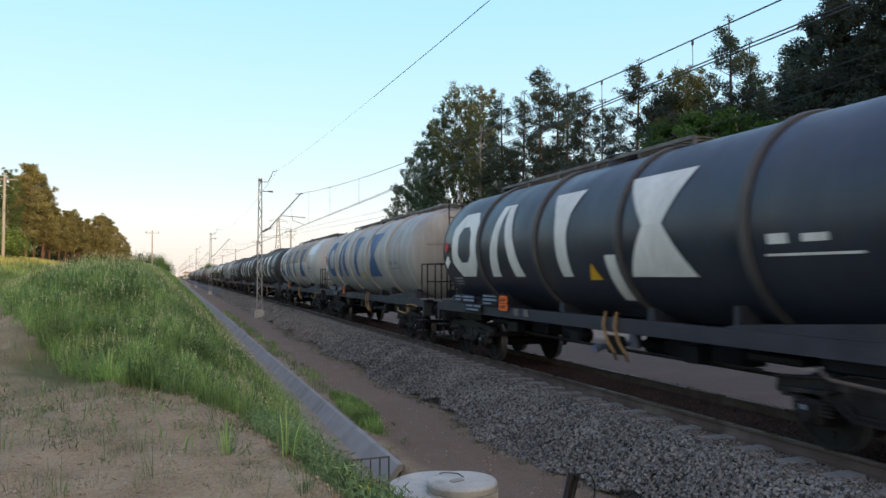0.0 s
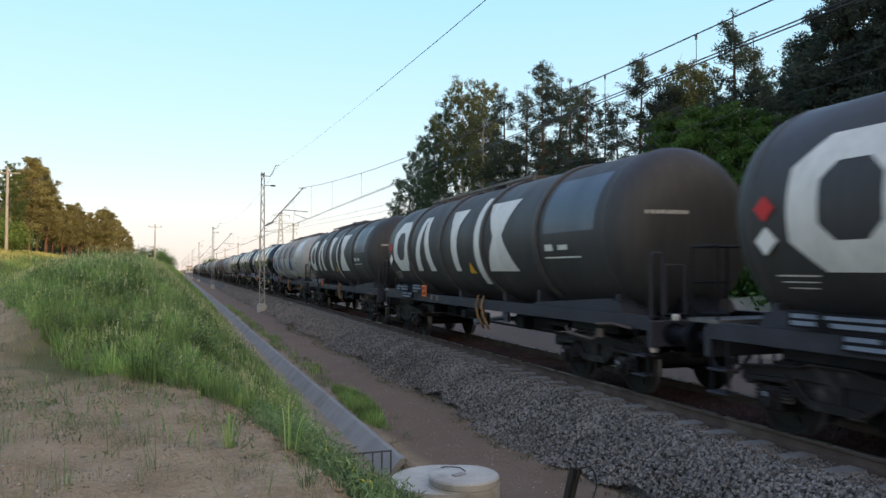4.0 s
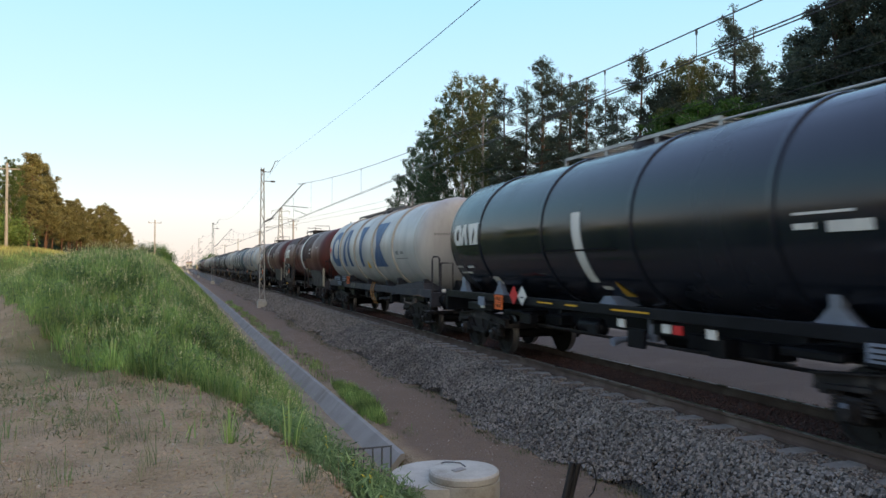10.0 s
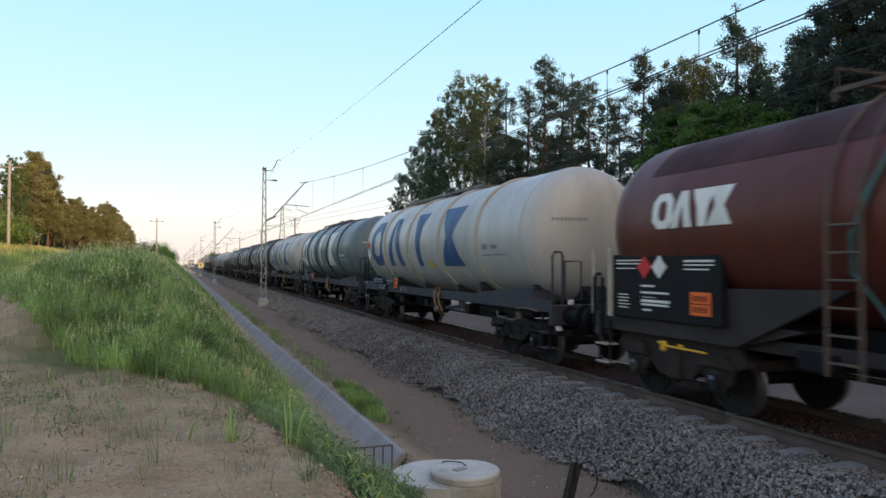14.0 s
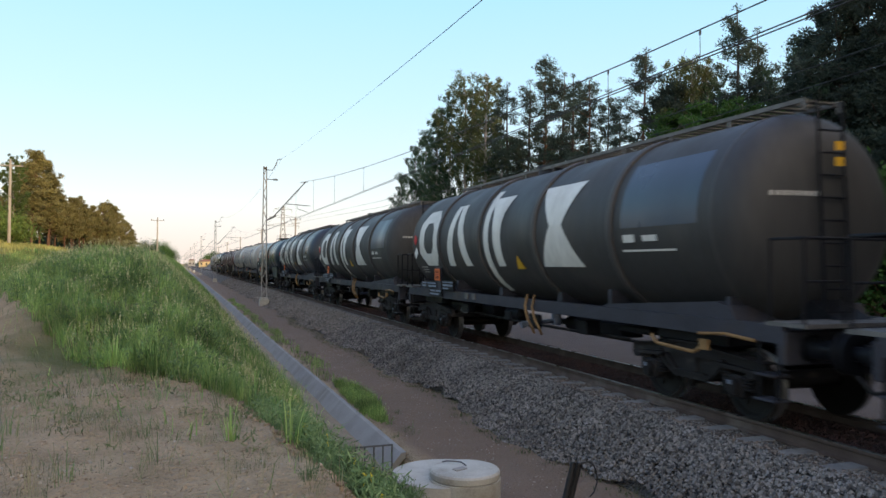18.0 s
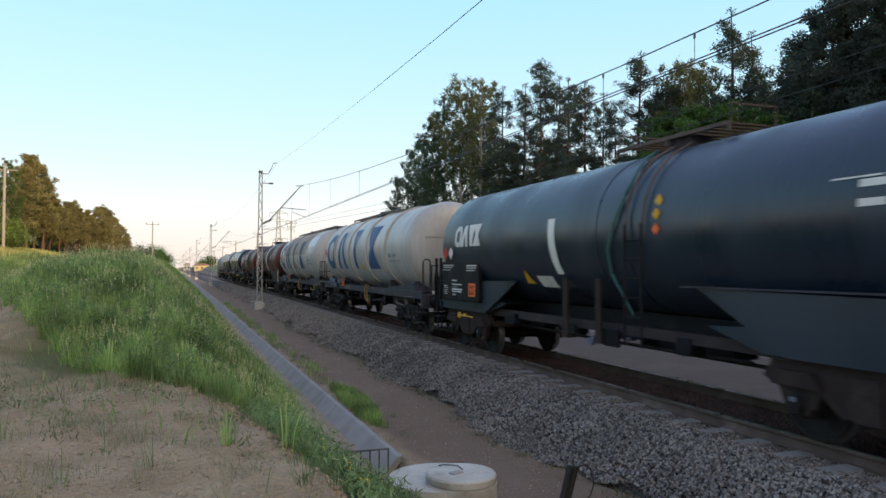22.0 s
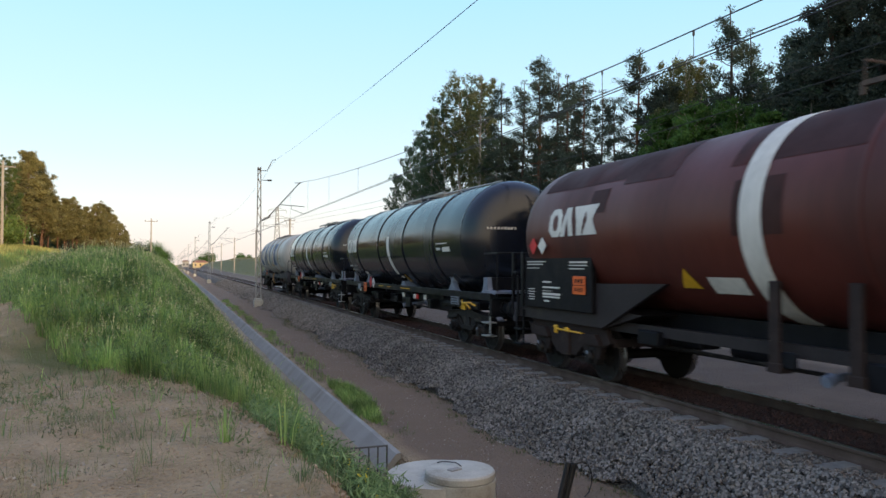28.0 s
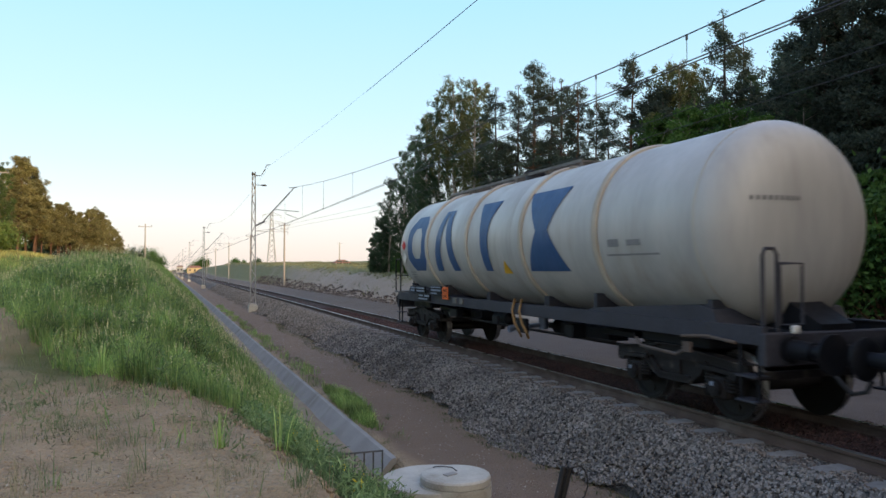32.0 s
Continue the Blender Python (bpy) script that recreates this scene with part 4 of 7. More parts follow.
def ribbed_wagon(body, rib, mark, frame_mat, label, ladder_end, stripe=None, panel=None, two_tone=False, hose=True, plate=(3.1, 1.42)):
    R, half, zc, dish = 1.43, 7.1, 2.67, 0.62
    wagon = empty("tank_wagon", label, "tank wagon", "wagons of the train")
    tank = part("tank", tank_mesh(R, half, zc, dish, body), None, wagon)
    for y in (4.18, 1.39, -1.42, -4.1):
        part("rib", hoop(y, R, zc, 0.16, 0.055), rib, tank)
    for y in (-half + dish + 0.02, half - dish - 0.02):
        part("weld_seam", hoop(y, R, zc, 0.05, 0.008), rib, tank)
    # maker's mark, as plain shapes
    z0, z1 = 2.0, 3.52
    bm = bmesh.new()
    octagon_ring(bm, 5.07, z0, z1, 1.62, 0.42, R, zc)
    part("mark_ring", bm, mark, tank)
    zm = (z0 + z1) / 2
    upper = M_MARK_GREY if two_tone else mark
    for name_, col, shapes in (("mark_chevron", mark, (((2.06, z0), (2.5, z0), (2.72, zm), (2.34, zm)), ((3.22, z0), (3.66, z0), (3.45, zm), (3.08, zm)))),
                               ("mark_chevron", upper, (((2.34, zm), (2.72, zm), (2.94, z1), (2.62, z1)), ((3.08, zm), (3.45, zm), (3.24, z1), (2.94, z1)))),
                               ("mark_wedge", mark, (((0.17, z0), (0.53, z0), (0.58, zm), (0.16, zm)),)),
                               ("mark_wedge", upper, (((0.16, zm), (0.58, zm), (0.66, zm + 0.36), (0.1, zm + 0.36)), ((0.1, zm + 0.36), (0.66, zm + 0.36), (0.92, z1), (-0.14, z1)))),
                               ("mark_hourglass", mark, (((-3.12, z0), (-1.6, z0), (-2.06, zm), (-2.52, zm)),)),
                               ("mark_hourglass", upper, (((-2.52, zm), (-2.06, zm), (-1.5, z1), (-3.02, z1)),))):
        bm = bmesh.new()
        for q in shapes:
            patch(bm, q, R, zc, 10, 0.012)
        part(name_, bm, col, tank)
    if two_tone:
        for y0, y1 in ((-4.02, -1.5), (-1.34, 1.31), (1.47, 4.1)):
            part("grime_patch", patch(bmesh.new(), rect(y0, y1, zm + 0.02, zc + R * 0.985), R, zc, 12, 0.005, 4), M_GRIME, tank, "brown grime left above a cleaned strip")
    ink = M_FADED_INK if body in WHITES else M_MARK_WHITE
    bars(tank, [(-4.45, -4.75, 2.38, 2.5), (-4.95, -5.3, 2.39, 2.48), (-4.4, -5.7, 2.24, 2.27)], ink, R, zc)
    bars(tank, [(5.6, 6.2, 1.95, 1.97), (5.65, 6.15, 1.88, 1.895), (5.7, 6.1, 1.81, 1.825)], ink, R, zc)
    if stripe:
        y, lo, hi, w = stripe
        bm = bmesh.new()
        patch(bm, rect(y - w, y, lo, hi), R, zc, 12, 0.012)
        part("gauge_stripe", bm, M_MARK_WHITE if body not in WHITES else M_WHITE, tank, "pale vertical stripe")
    if panel:
        bm = bmesh.new()
        patch(bm, rect(*panel), R, zc, 8, 0.005)
        part("clean_panel", bm, M_CLEAN[body], tank, "cleaner painted-over patch")
    bm = bmesh.new()
    patch(bm, ((-0.75, 1.95), (-0.35, 1.95), (-0.55, 2.23), (-0.55, 2.23)), R, zc, 3, 0.014)
    part("warning_triangle", bm, M_YELLOW, tank)
    part("hazard_placard", diamond(bmesh.new(), 6.2, 2.74, 0.15, -1.455), M_RED, tank, "red diamond placard")
    part("hazard_placard", diamond(bmesh.new(), 6.2, 2.36, 0.17, -1.425), M_MARK_WHITE, tank, "white diamond placard")
    # top
    walkway(wagon, -6.9 if ladder_end else -1.9, 5.2, 4.19, M_WALK)
    manlid(wagon, 0.4, 4.12)
    # frame
    for x in (-1.2, 1.2):
        bm = bmesh.new()
        bx(bm, (x, 0, 1.22), (0.09, 14.9, 0.2), bevel=0.01)
        for z in (1.12, 1.32):
            bx(bm, (x * 0.97, 0, z), (0.16, 14.9, 0.02))
        part("side_sill", bm, frame_mat, wagon, "grey steel side sill")
    part("centre_sill", bx(bmesh.new(), (0, 0, 1.1), (0.6, 14.9, 0.26)), frame_mat, wagon)
    for end in (-1, 1):
        bm = bmesh.new()
        prism(bm, [(end * 3.3, 1.3), (end * 3.6, 1.38), (end * 6.2, 1.55), (end * 6.5, 1.5), (end * 6.62, 1.3)], -1.16, 1.16)
        part("tank_saddle", bm, frame_mat, wagon, "grey skirt plate under the tank")
        part("end_bracket", prism(bmesh.new(), [(end * 6.5, 1.24), (end * 7.42, 1.24), (end * 7.42, 1.34), (end * 6.9, 1.62), (end * 6.5, 1.7)], -0.28, 0.28), M_BLACKFRAME, wagon, "dark bracket under the tank's end")
        for y in (3.6, 6.4):
            bm = bmesh.new()
            prism(bm, [(end * y - 0.05, 1.2), (end * y + 0.05, 1.2), (end * y + 0.05, 1.62), (end * y - 0.05, 1.62)], -1.1, 1.1)
            part("saddle_rib", bm, frame_mat, wagon)
    for y in (1.28, -1.53):
        part("tank_support", prism(bmesh.new(), [(y - 0.12, 1.15), (y + 0.12, 1.15), (y + 0.08, 1.5), (y - 0.08, 1.5)], -0.9, 0.9), frame_mat, wagon)
    for y0, z0_, w, h_, lines in ((5.35, 1.46, 1.3, 0.18, ((5.95, 5.6, 1.48, 1.53), (5.95, 5.62, 1.40, 1.45), (5.5, 4.76, 1.485, 1.525), (5.42, 4.76, 1.40, 1.45))),
                                  (4.8, 1.25, 1.0, 0.18, ((5.25, 4.85, 1.275, 1.325), (5.25, 4.5, 1.19, 1.235), (4.75, 4.35, 1.275, 1.325))),
                                  (3.8, 1.46, 0.86, 0.26, ((4.2, 3.45, 1.54, 1.57), (4.2, 3.45, 1.45, 1.5), (4.2, 3.75, 1.37, 1.41)))):
        tb = part("data_board", bx(bmesh.new(), (-1.29, y0, z0_), (0.03, w, h_), bevel=0.004), M_BLACK, wagon, "dark board with pale lettering bars")
        bars(tb, lines, M_INK, x=-1.308)
    orange_plate(wagon, -1.31, *plate)
    if plate[1] > 1.6:
        part("plate_bracket", bx(bmesh.new(), (-1.27, plate[0], plate[1] - 0.2), (0.03, 0.46, 0.8), bevel=0.006), frame_mat, wagon)
    for y in (2.55, 2.1):
        bm = bmesh.new()
        bx(bm, (-1.26, y, 1.25), (0.04, 0.2, 0.14))
        part("label_holder", bm, M_WALK, wagon)
    if hose:
        for dy in (0.0, 0.32):
            pts = [(-1.22, -0.75 - dy, 1.42), (-1.32, -0.82 - dy, 1.2), (-1.34, -0.98 - dy, 0.95), (-1.3, -1.1 - dy, 0.78), (-1.2, -1.0 - dy, 0.66)]
            part("hose", pipe(bmesh.new(), pts, 0.026), M_HOSE, wagon, "ochre drain hose")
    running_gear(wagon, frame_mat)
    underframe_bits(wagon, M_BLACKFRAME)
    bm = bmesh.new()
    pipe(bm, [(-1.28, -6.2, 0.98), (-1.34, -6.0, 0.86), (-1.34, -5.2, 0.9), (-1.28, -5.0, 1.0)], 0.025)
    bx(bm, (-1.32, -6.2, 0.98), (0.05, 0.16, 0.14))
    pipe(bm, [(-1.33, -6.1, 1.12), (-1.34, -6.6, 1.16), (-1.33, -7.1, 1.12)], 0.022)
    part("brake_handle", bm, M_HOSE if ladder_end else M_RUSTY, wagon, "brake handle below the frame")
    end_platform(wagon, 1, M_BLACKFRAME, R)
    if ladder_end:
        end_platform(wagon, -1, M_BLACKFRAME, R)
    else:
        end_grab(wagon, -1, M_FRAME)
        bm = bmesh.new()
        bx(bm, (-0.9, -7.62, 1.31), (0.12, 0.06, 0.1), bevel=0.02)
        part("tail_lamp", bm, M_MARK_WHITE, wagon)
    head_number(wagon, R, half, zc, dish, 2.95, True, ink)
    return wagon


def small_mark(tank, y, z0, z1, R, zc):
    """The maker's mark in small, as plain shapes in a row."""
    zm = (z0 + z1) / 2
    part("mark_ring", octagon_ring(bmesh.new(), y - 0.22, z0, z1, 0.46, 0.14, R, zc), M_MARK_WHITE, tank)
    for name_, quads in (("mark_chevron", (((0.86, z0), (0.70, z0), (0.62, z1), (0.74, z1)), ((0.56, z0), (0.40, z0), (0.58, z1), (0.70, z1)))),
                         ("mark_wedge", (((1.14, z0), (0.98, z0), (0.96, zm), (1.18, zm)), ((1.18, zm), (0.96, zm), (0.84, z1), (1.28, z1)))),
                         ("mark_hourglass", (((1.62, z0), (1.16, z0), (1.31, zm), (1.48, zm)), ((1.48, zm), (1.31, zm), (1.2, z1), (1.62, z1))))):
        bm = bmesh.new()
        for q in quads:
            patch(bm, tuple((y - a, z) for a, z in q), R, zc, 3, 0.009)
        part(name_, bm, M_MARK_WHITE, tank)


def modern_wagon(label):
    R, half, zc, dish = 1.45, 7.2, 2.70, 0.66
    wagon = empty("tank_wagon", label, "tank wagon", "wagons of the train")
    tank = part("tank", tank_mesh(R, 6.95, zc, dish, M_GLOSS), None, wagon)
    tank.location = (0, 0.25, 0)
    for y in (4.5, 1.45, -1.45, -4.25):
        part("rib", hoop(y, R, zc, 0.10, 0.03), M_GLOSS, tank)
    for y in (6.3, -6.3):
        part("weld_seam", hoop(y, R, zc, 0.05, 0.006), M_GLOSS, tank)
    small_mark(tank, 6.05, 2.52, 3.02, R, zc)
    bm = bmesh.new()
    patch(bm, ((-0.06, 1.74), (0.2, 1.74), (0.32, 2.95), (0.02, 2.95)), R, zc, 10, 0.01)
    patch(bm, ((-0.32, 1.62), (-0.05, 1.62), (-0.02, 1.68), (-0.3, 1.68)), R, zc, 2, 0.01)
    part("gauge_stripe", bm, M_MARK_WHITE, tank, "white level stripe")
    bm = bmesh.new()
    patch(bm, rect(-1.0, 1.4, 2.28, 2.31), R, zc, 2, 0.015)
    part("cable", bm, M_BLACK, tank)
    bars(tank, [(-4.55, -5.35, 2.58, 2.61), (-4.55, -4.85, 2.42, 2.49), (-5.0, -5.55, 2.38, 2.5)], M_MARK_WHITE, R, zc)
    bars(tank, [(6.3, 5.9, 1.98, 2.03), (5.6, 5.2, 1.98, 2.03), (6.2, 5.5, 1.84, 1.88), (4.6, 4.1, 1.62, 1.78)], M_MARK_WHITE, R, zc)
    bm = bmesh.new()
    patch(bm, ((-0.8, 1.52), (-0.5, 1.52), (-0.56, 1.78), (-0.56, 1.78)), R, zc, 3, 0.014)
    part("warning_triangle", bm, M_YELLOW, tank)
    part("hazard_placard", diamond(bmesh.new(), 3.21, 1.4, 0.2, -1.3), M_RED, wagon, "red diamond placard")
    p = part("hazard_placard", diamond(bmesh.new(), 2.82, 1.4, 0.2, -1.3), M_MARK_WHITE, wagon, "white diamond placard")
    part("symbol", bx(bmesh.new(), (-1.304, 2.82, 1.37), (0.006, 0.13, 0.03), bevel=0.001), M_FRAME, p)
    head_number(wagon, R, 6.7, zc, dish, 2.92, True)
    walkway(wagon, -1.9, 2.7, 4.24, M_GALV)
    manlid(wagon, 0.2, 4.16)
    for x in (-0.3, 0.3):
        part("handrail", pipe(bmesh.new(), [(x, -6.0, 4.14), (x, -1.9, 4.2)], 0.02), M_GALV, wagon)
    for x in (-1.22, 1.22):
        part("side_sill", bx(bmesh.new(), (x, 0, 1.3), (0.07, 14.9, 0.17), bevel=0.01), M_BLACKFRAME, wagon, "thin black side sill")
    part("centre_sill", bx(bmesh.new(), (0, 0, 1.05), (0.55, 14.9, 0.4)), M_BLACKFRAME, wagon)
    for y in (-4.2, -1.4, 1.4, 4.2):
        part("cross_beam", bx(bmesh.new(), (0, y, 1.2), (2.4, 0.1, 0.12)), M_BLACKFRAME, wagon)
    for end in (-1, 1):
        for y, w0, w1 in ((6.7, 0.62, 0.22), (4.5, 0.72, 0.16)):
            bm = bmesh.new()
            prism(bm, [(end * y - w0 / 2, 1.34), (end * y + w0 / 2, 1.34), (end * y + w0 * 0.3, 1.42), (end * y + w1 / 2, 1.56), (end * y + w1 / 2, 1.74), (end * y - w1 / 2, 1.74), (end * y - w1 / 2, 1.56), (end * y - w0 * 0.3, 1.42)], -1.05, -0.93)
            part("tank_saddle", bm, M_SADDLE, wagon, "blue-grey flared saddle")
            bm = bmesh.new()
            prism(bm, [(end * y - w1 / 2, 1.34), (end * y + w1 / 2, 1.34), (end * y + w1 / 2, 1.74), (end * y - w1 / 2, 1.74)], -0.926, 1.05)
            part("saddle_web", bm, M_BLACKFRAME, wagon)
    bm = bmesh.new()
    prism(bm, [(0.4, 1.34), (-0.2, 1.34), (0.0, 1.5), (0.2, 1.5)], -1.0, 1.0)
    part("tank_support", bm, M_SADDLE, wagon)
    orange_plate(wagon, -1.31, 3.95, 1.22)
    bm = bmesh.new()
    bx(bm, (-1.275, 5.0, 1.2), (0.03, 0.35, 0.2))
    part("data_board", bm, M_SADDLE, wagon)
    bars(wagon, [(2.2, 1.6, 1.29, 1.32), (-0.4, -1.4, 1.29, 1.32), (1.1, 0.7, 1.29, 1.32)], M_YELLOW, x=-1.262, name="yellow_label")
    for y in (-0.6, -1.75, -2.0, -2.7, 5.1):
        bm = bmesh.new()
        bx(bm, (-1.2, y, 1.1), (0.03, 0.19, 0.13))
        part("label_board", bm, M_MARK_WHITE if y != -2.0 else M_RED, wagon)
    bm = bmesh.new()
    bx(bm, (-1.3, -5.35, 1.14), (0.03, 0.5, 0.2))
    tb = part("data_board", bm, M_SADDLE, wagon, "grey data board")
    bars(tb, [(-5.15, -5.55, 1.19, 1.21), (-5.15, -5.5, 1.13, 1.15), (-5.15, -5.55, 1.07, 1.09)], M_BLACK, x=-1.318)
    bm = bmesh.new()
    pipe(bm, [(-1.3, -5.85, 1.16), (-1.36, -6.0, 1.1), (-1.36, -6.5, 1.14), (-1.34, -6.75, 1.08)], 0.024)
    pipe(bm, [(-1.36, -5.95, 1.0), (-1.36, -6.2, 1.12), (-1.36, -6.5, 1.0)], 0.022)
    bx(bm, (-1.33, -6.02, 1.0), (0.06, 0.24, 0.12), bevel=0.02)
    part("brake_handle", bm, M_YELLOW, wagon, "yellow brake lever")
    running_gear(wagon, M_BLACKFRAME, 7.5, False, M_GALV, (-1,))
    underframe_bits(wagon, M_BLACKFRAME)
    bm = bmesh.new()
    bx(bm, (0, -7.4, 1.42), (2.5, 0.7, 0.05))
    part("platform", bm, M_SADDLE, wagon)
    for x in (-1.2, 0.15, 1.2):
        part("railing_post", pipe(bmesh.new(), [(x, -7.7, 1.3), (x, -7.7, 2.3)], 0.02), M_BLACKFRAME, wagon)
    bm = bmesh.new()
    pipe(bm, [(-1.2, -7.0, 2.3), (-1.2, -7.7, 2.3), (1.2, -7.7, 2.3), (1.2, -7.0, 2.3)], 0.02)
    part("railing", bm, M_BLACKFRAME, wagon, "black tube railing")
    ob = ladder(wagon, 0.55, -7.0, 1.35, 4.15, M_BLACKFRAME, lean=0.2)
    for z in (3.1, 3.28, 3.46):
        part("warning_sign", bx(bmesh.new(), (0.55, -7.05 + 0.2 * (z - 1.35) / 2.8, z), (0.13, 0.01, 0.11)), M_YELLOW, ob, "small yellow warning sign")
    return wagon


def oxide_wagon(body, label, dark_top, hose, frame_mat, band=0.69, hand=-1):
    R, half, zc, dish = 1.37, 7.25, 2.62, 0.75
    wagon = empty("tank_wagon", label, "tank wagon", "wagons of the train")
    tank = part("tank", tank_mesh(R, half, zc, dish, body), None, wagon)
    if dark_top:
        for y0, y1, lo in ((6.3, 3.6, 3.42), (3.6, 2.35, 3.32), (1.2, -0.75, 3.3), (-1.2, -2.35, 2.28), (-2.35, -4.15, 2.42)):
            part("soot_patch", patch(bmesh.new(), rect(y1, y0, lo, zc + R * 0.995), R, zc, 10, 0.004), M_BROWN_DARK, tank, "sooty darker overpainted patch")
        for y0, y1, lo, hi in ((1.0, 0.2, 2.4, 3.1), (4.4, 3.9, 2.9, 3.3)):
            part("soot_patch", patch(bmesh.new(), rect(y1, y0, lo, hi), R, zc, 6, 0.005), M_BROWN_DARK, tank, "sooty darker overpainted patch")
    elif body is M_BROWN:
        for y0, y1, lo in ((6.0, 2.0, 3.36), (1.8, -0.1, 3.1), (-0.5, -2.4, 2.85), (-2.4, -4.1, 2.6)):
            part("soot_patch", patch(bmesh.new(), rect(y1, y0, lo, zc + R * 0.995), R, zc, 10, 0.004), M_BROWN_DARK, tank, "sooty darker overpainted patch")
    part("band", hoop(band, R, zc, 0.36, 0.012), M_MARK_WHITE, tank, "white painted band") if body is not M_GREEN else None
    if body is M_GREEN:
        bm = bmesh.new()
        patch(bm, ((0.52, 1.92), (0.76, 1.92), (0.86, 2.95), (0.6, 2.95)), R, zc, 8, 0.01)
        part("gauge_stripe", bm, M_MARK_WHITE, tank)
    for y in (band + hand * 1.5, band + hand * 2.35):
        part("seam_band", hoop(y, R, zc, 0.05, 0.012), body, tank)
    small_mark(tank, 5.7, 2.55, 3.06, R, zc)
    far_ = -5.75 if body is M_GREEN else -3.55
    bars(tank, [(far_, far_ - 0.32, 2.86, 2.94), (far_, far_ - 0.32, 2.66, 2.74), (band - hand * 1.0, band - hand * 0.35, 1.66, 1.88), (-5.4, -6.0, 2.96, 2.98)], M_MARK_WHITE, R, zc)
    bm = bmesh.new()
    patch(bm, ((band - hand * 1.4 - 0.2, 1.72), (band - hand * 1.4 + 0.2, 1.72), (band - hand * 1.4, 2.0), (band - hand * 1.4, 2.0)), R, zc, 3, 0.014)
    part("warning_triangle", bm, M_YELLOW, tank)
    on_board = body is M_BROWN and not dark_top
    for y, mat, label_ in ((6.3, M_RED, "red diamond placard"), (5.94, M_MARK_WHITE, "white diamond placard")):
        if on_board:
            part("hazard_placard", diamond(bmesh.new(), y - 0.3, 2.0, 0.17, -1.315), mat, wagon, label_)
        else:
            part("hazard_placard", diamond(bmesh.new(), y, 2.40, 0.16, -1.40), mat, tank, label_)
    if body is M_GREEN:
        for z, m in ((3.02, M_YELLOW), (2.82, M_YELLOW), (2.6, M_ORANGE)):
            part("warning_sign", diamond(bmesh.new(), -2.45, z, 0.09, -(R * R - (z - zc) ** 2) ** 0.5 - 0.02), m, tank, "small warning sign")
    wc = band + hand * 2.2
    walkway(wagon, wc - 1.4, wc + 1.4, 4.14, M_RUSTY, 0.9)
    manlid(wagon, wc, 4.05)
    for y in (wc - 1.4, wc + 1.4):
        part("railing", pipe(bmesh.new(), [(-0.42, y, 4.15), (-0.42, y, 4.42), (0.42, y, 4.42), (0.42, y, 4.15)], 0.018), M_RUSTY, wagon)
    # ladder over the side
    ly = band + hand * 2.65
    ladder(wagon, -1.44, ly, 0.85, 2.7, M_RUSTY if body is not M_GREEN else M_BLACKFRAME, along="y")
    for k in (ly - 0.21, ly + 0.21):
        pts = [(-(R + 0.06) * math.cos(a), k, zc + (R + 0.06) * math.sin(a)) for a in (0.0, 0.3, 0.6, 0.9, 1.2)]
        part("handrail", pipe(bmesh.new(), pts, 0.02), M_RUSTY, wagon)
    if hose:
        hy = 2.2 if hand > 0 else -1.35
        bm = bmesh.new()
        pts = [(-(R + 0.05) * math.cos(a), hy - 0.25 * math.sin(3 * a), zc + (R + 0.05) * math.sin(a)) for a in (1.3, 1.0, 0.7, 0.4, 0.1, -0.2, -0.5)]
        pipe(bm, pts + [(-1.2, hy - 0.3, 1.3)], 0.028)
        part("hose", bm, M_TEAL, wagon, "teal hose tied round the tank")
    # end cradles and legs of the frameless body
    for end in (-1, 1):
        bm = bmesh.new()
        prism(bm, [(-3.1, 1.76), (-6.1, 1.72), (-6.9, 1.32), (-7.4, 1.22), (-7.4, 0.98), (-4.6, 0.98)] if end < 0 else
              [(2.5, 1.76), (4.4, 1.72), (7.4, 1.40), (7.4, 0.98), (4.2, 0.98)], -1.2, -1.12)
        prism(bm, [(end * 3.2, 1.25), (end * 5.2, 1.36), (end * 7.4, 1.36), (end * 7.4, 0.98), (end * 4.2, 0.98)], -1.12, 1.2)
        cr = part("end_cradle", bm, body if body is M_GREEN else M_CRADLE, wagon, "dark steel plough-shaped end cradle")
        part("edge_strip", bx(bmesh.new(), (-1.215, end * 5.0, 1.77), (0.05, 4.4, 0.025)), M_FRAME, cr) if end < 0 else None
    for x in (-0.95, 0.95):
        part("side_sill", bx(bmesh.new(), (x, 0, 1.02), (0.1, 8.6, 0.16)), M_CRADLE, wagon)
    part("centre_sill", bx(bmesh.new(), (0, 0, 1.1), (0.8, 8.8, 0.36)), M_BLACKFRAME, wagon)
    for y in (band - 0.2, band - 1.3):
        bm = bmesh.new()
        bx(bm, (-1.18, y, 1.35), (0.06, 0.16, 1.0), bevel=0.01)
        bx(bm, (-1.12, y, 0.82), (0.2, 0.22, 0.12), bevel=0.01)
        part("leg", bm, M_BOGIE_BROWN, wagon)
    # data box at the rear
    bm = bmesh.new()
    bx(bm, (-1.24, 5.62, 1.7), (0.1, 2.5, 0.98), bevel=0.015)
    box_ = part("data_board", bm, M_BLACK, wagon, "large black data board with white bars")
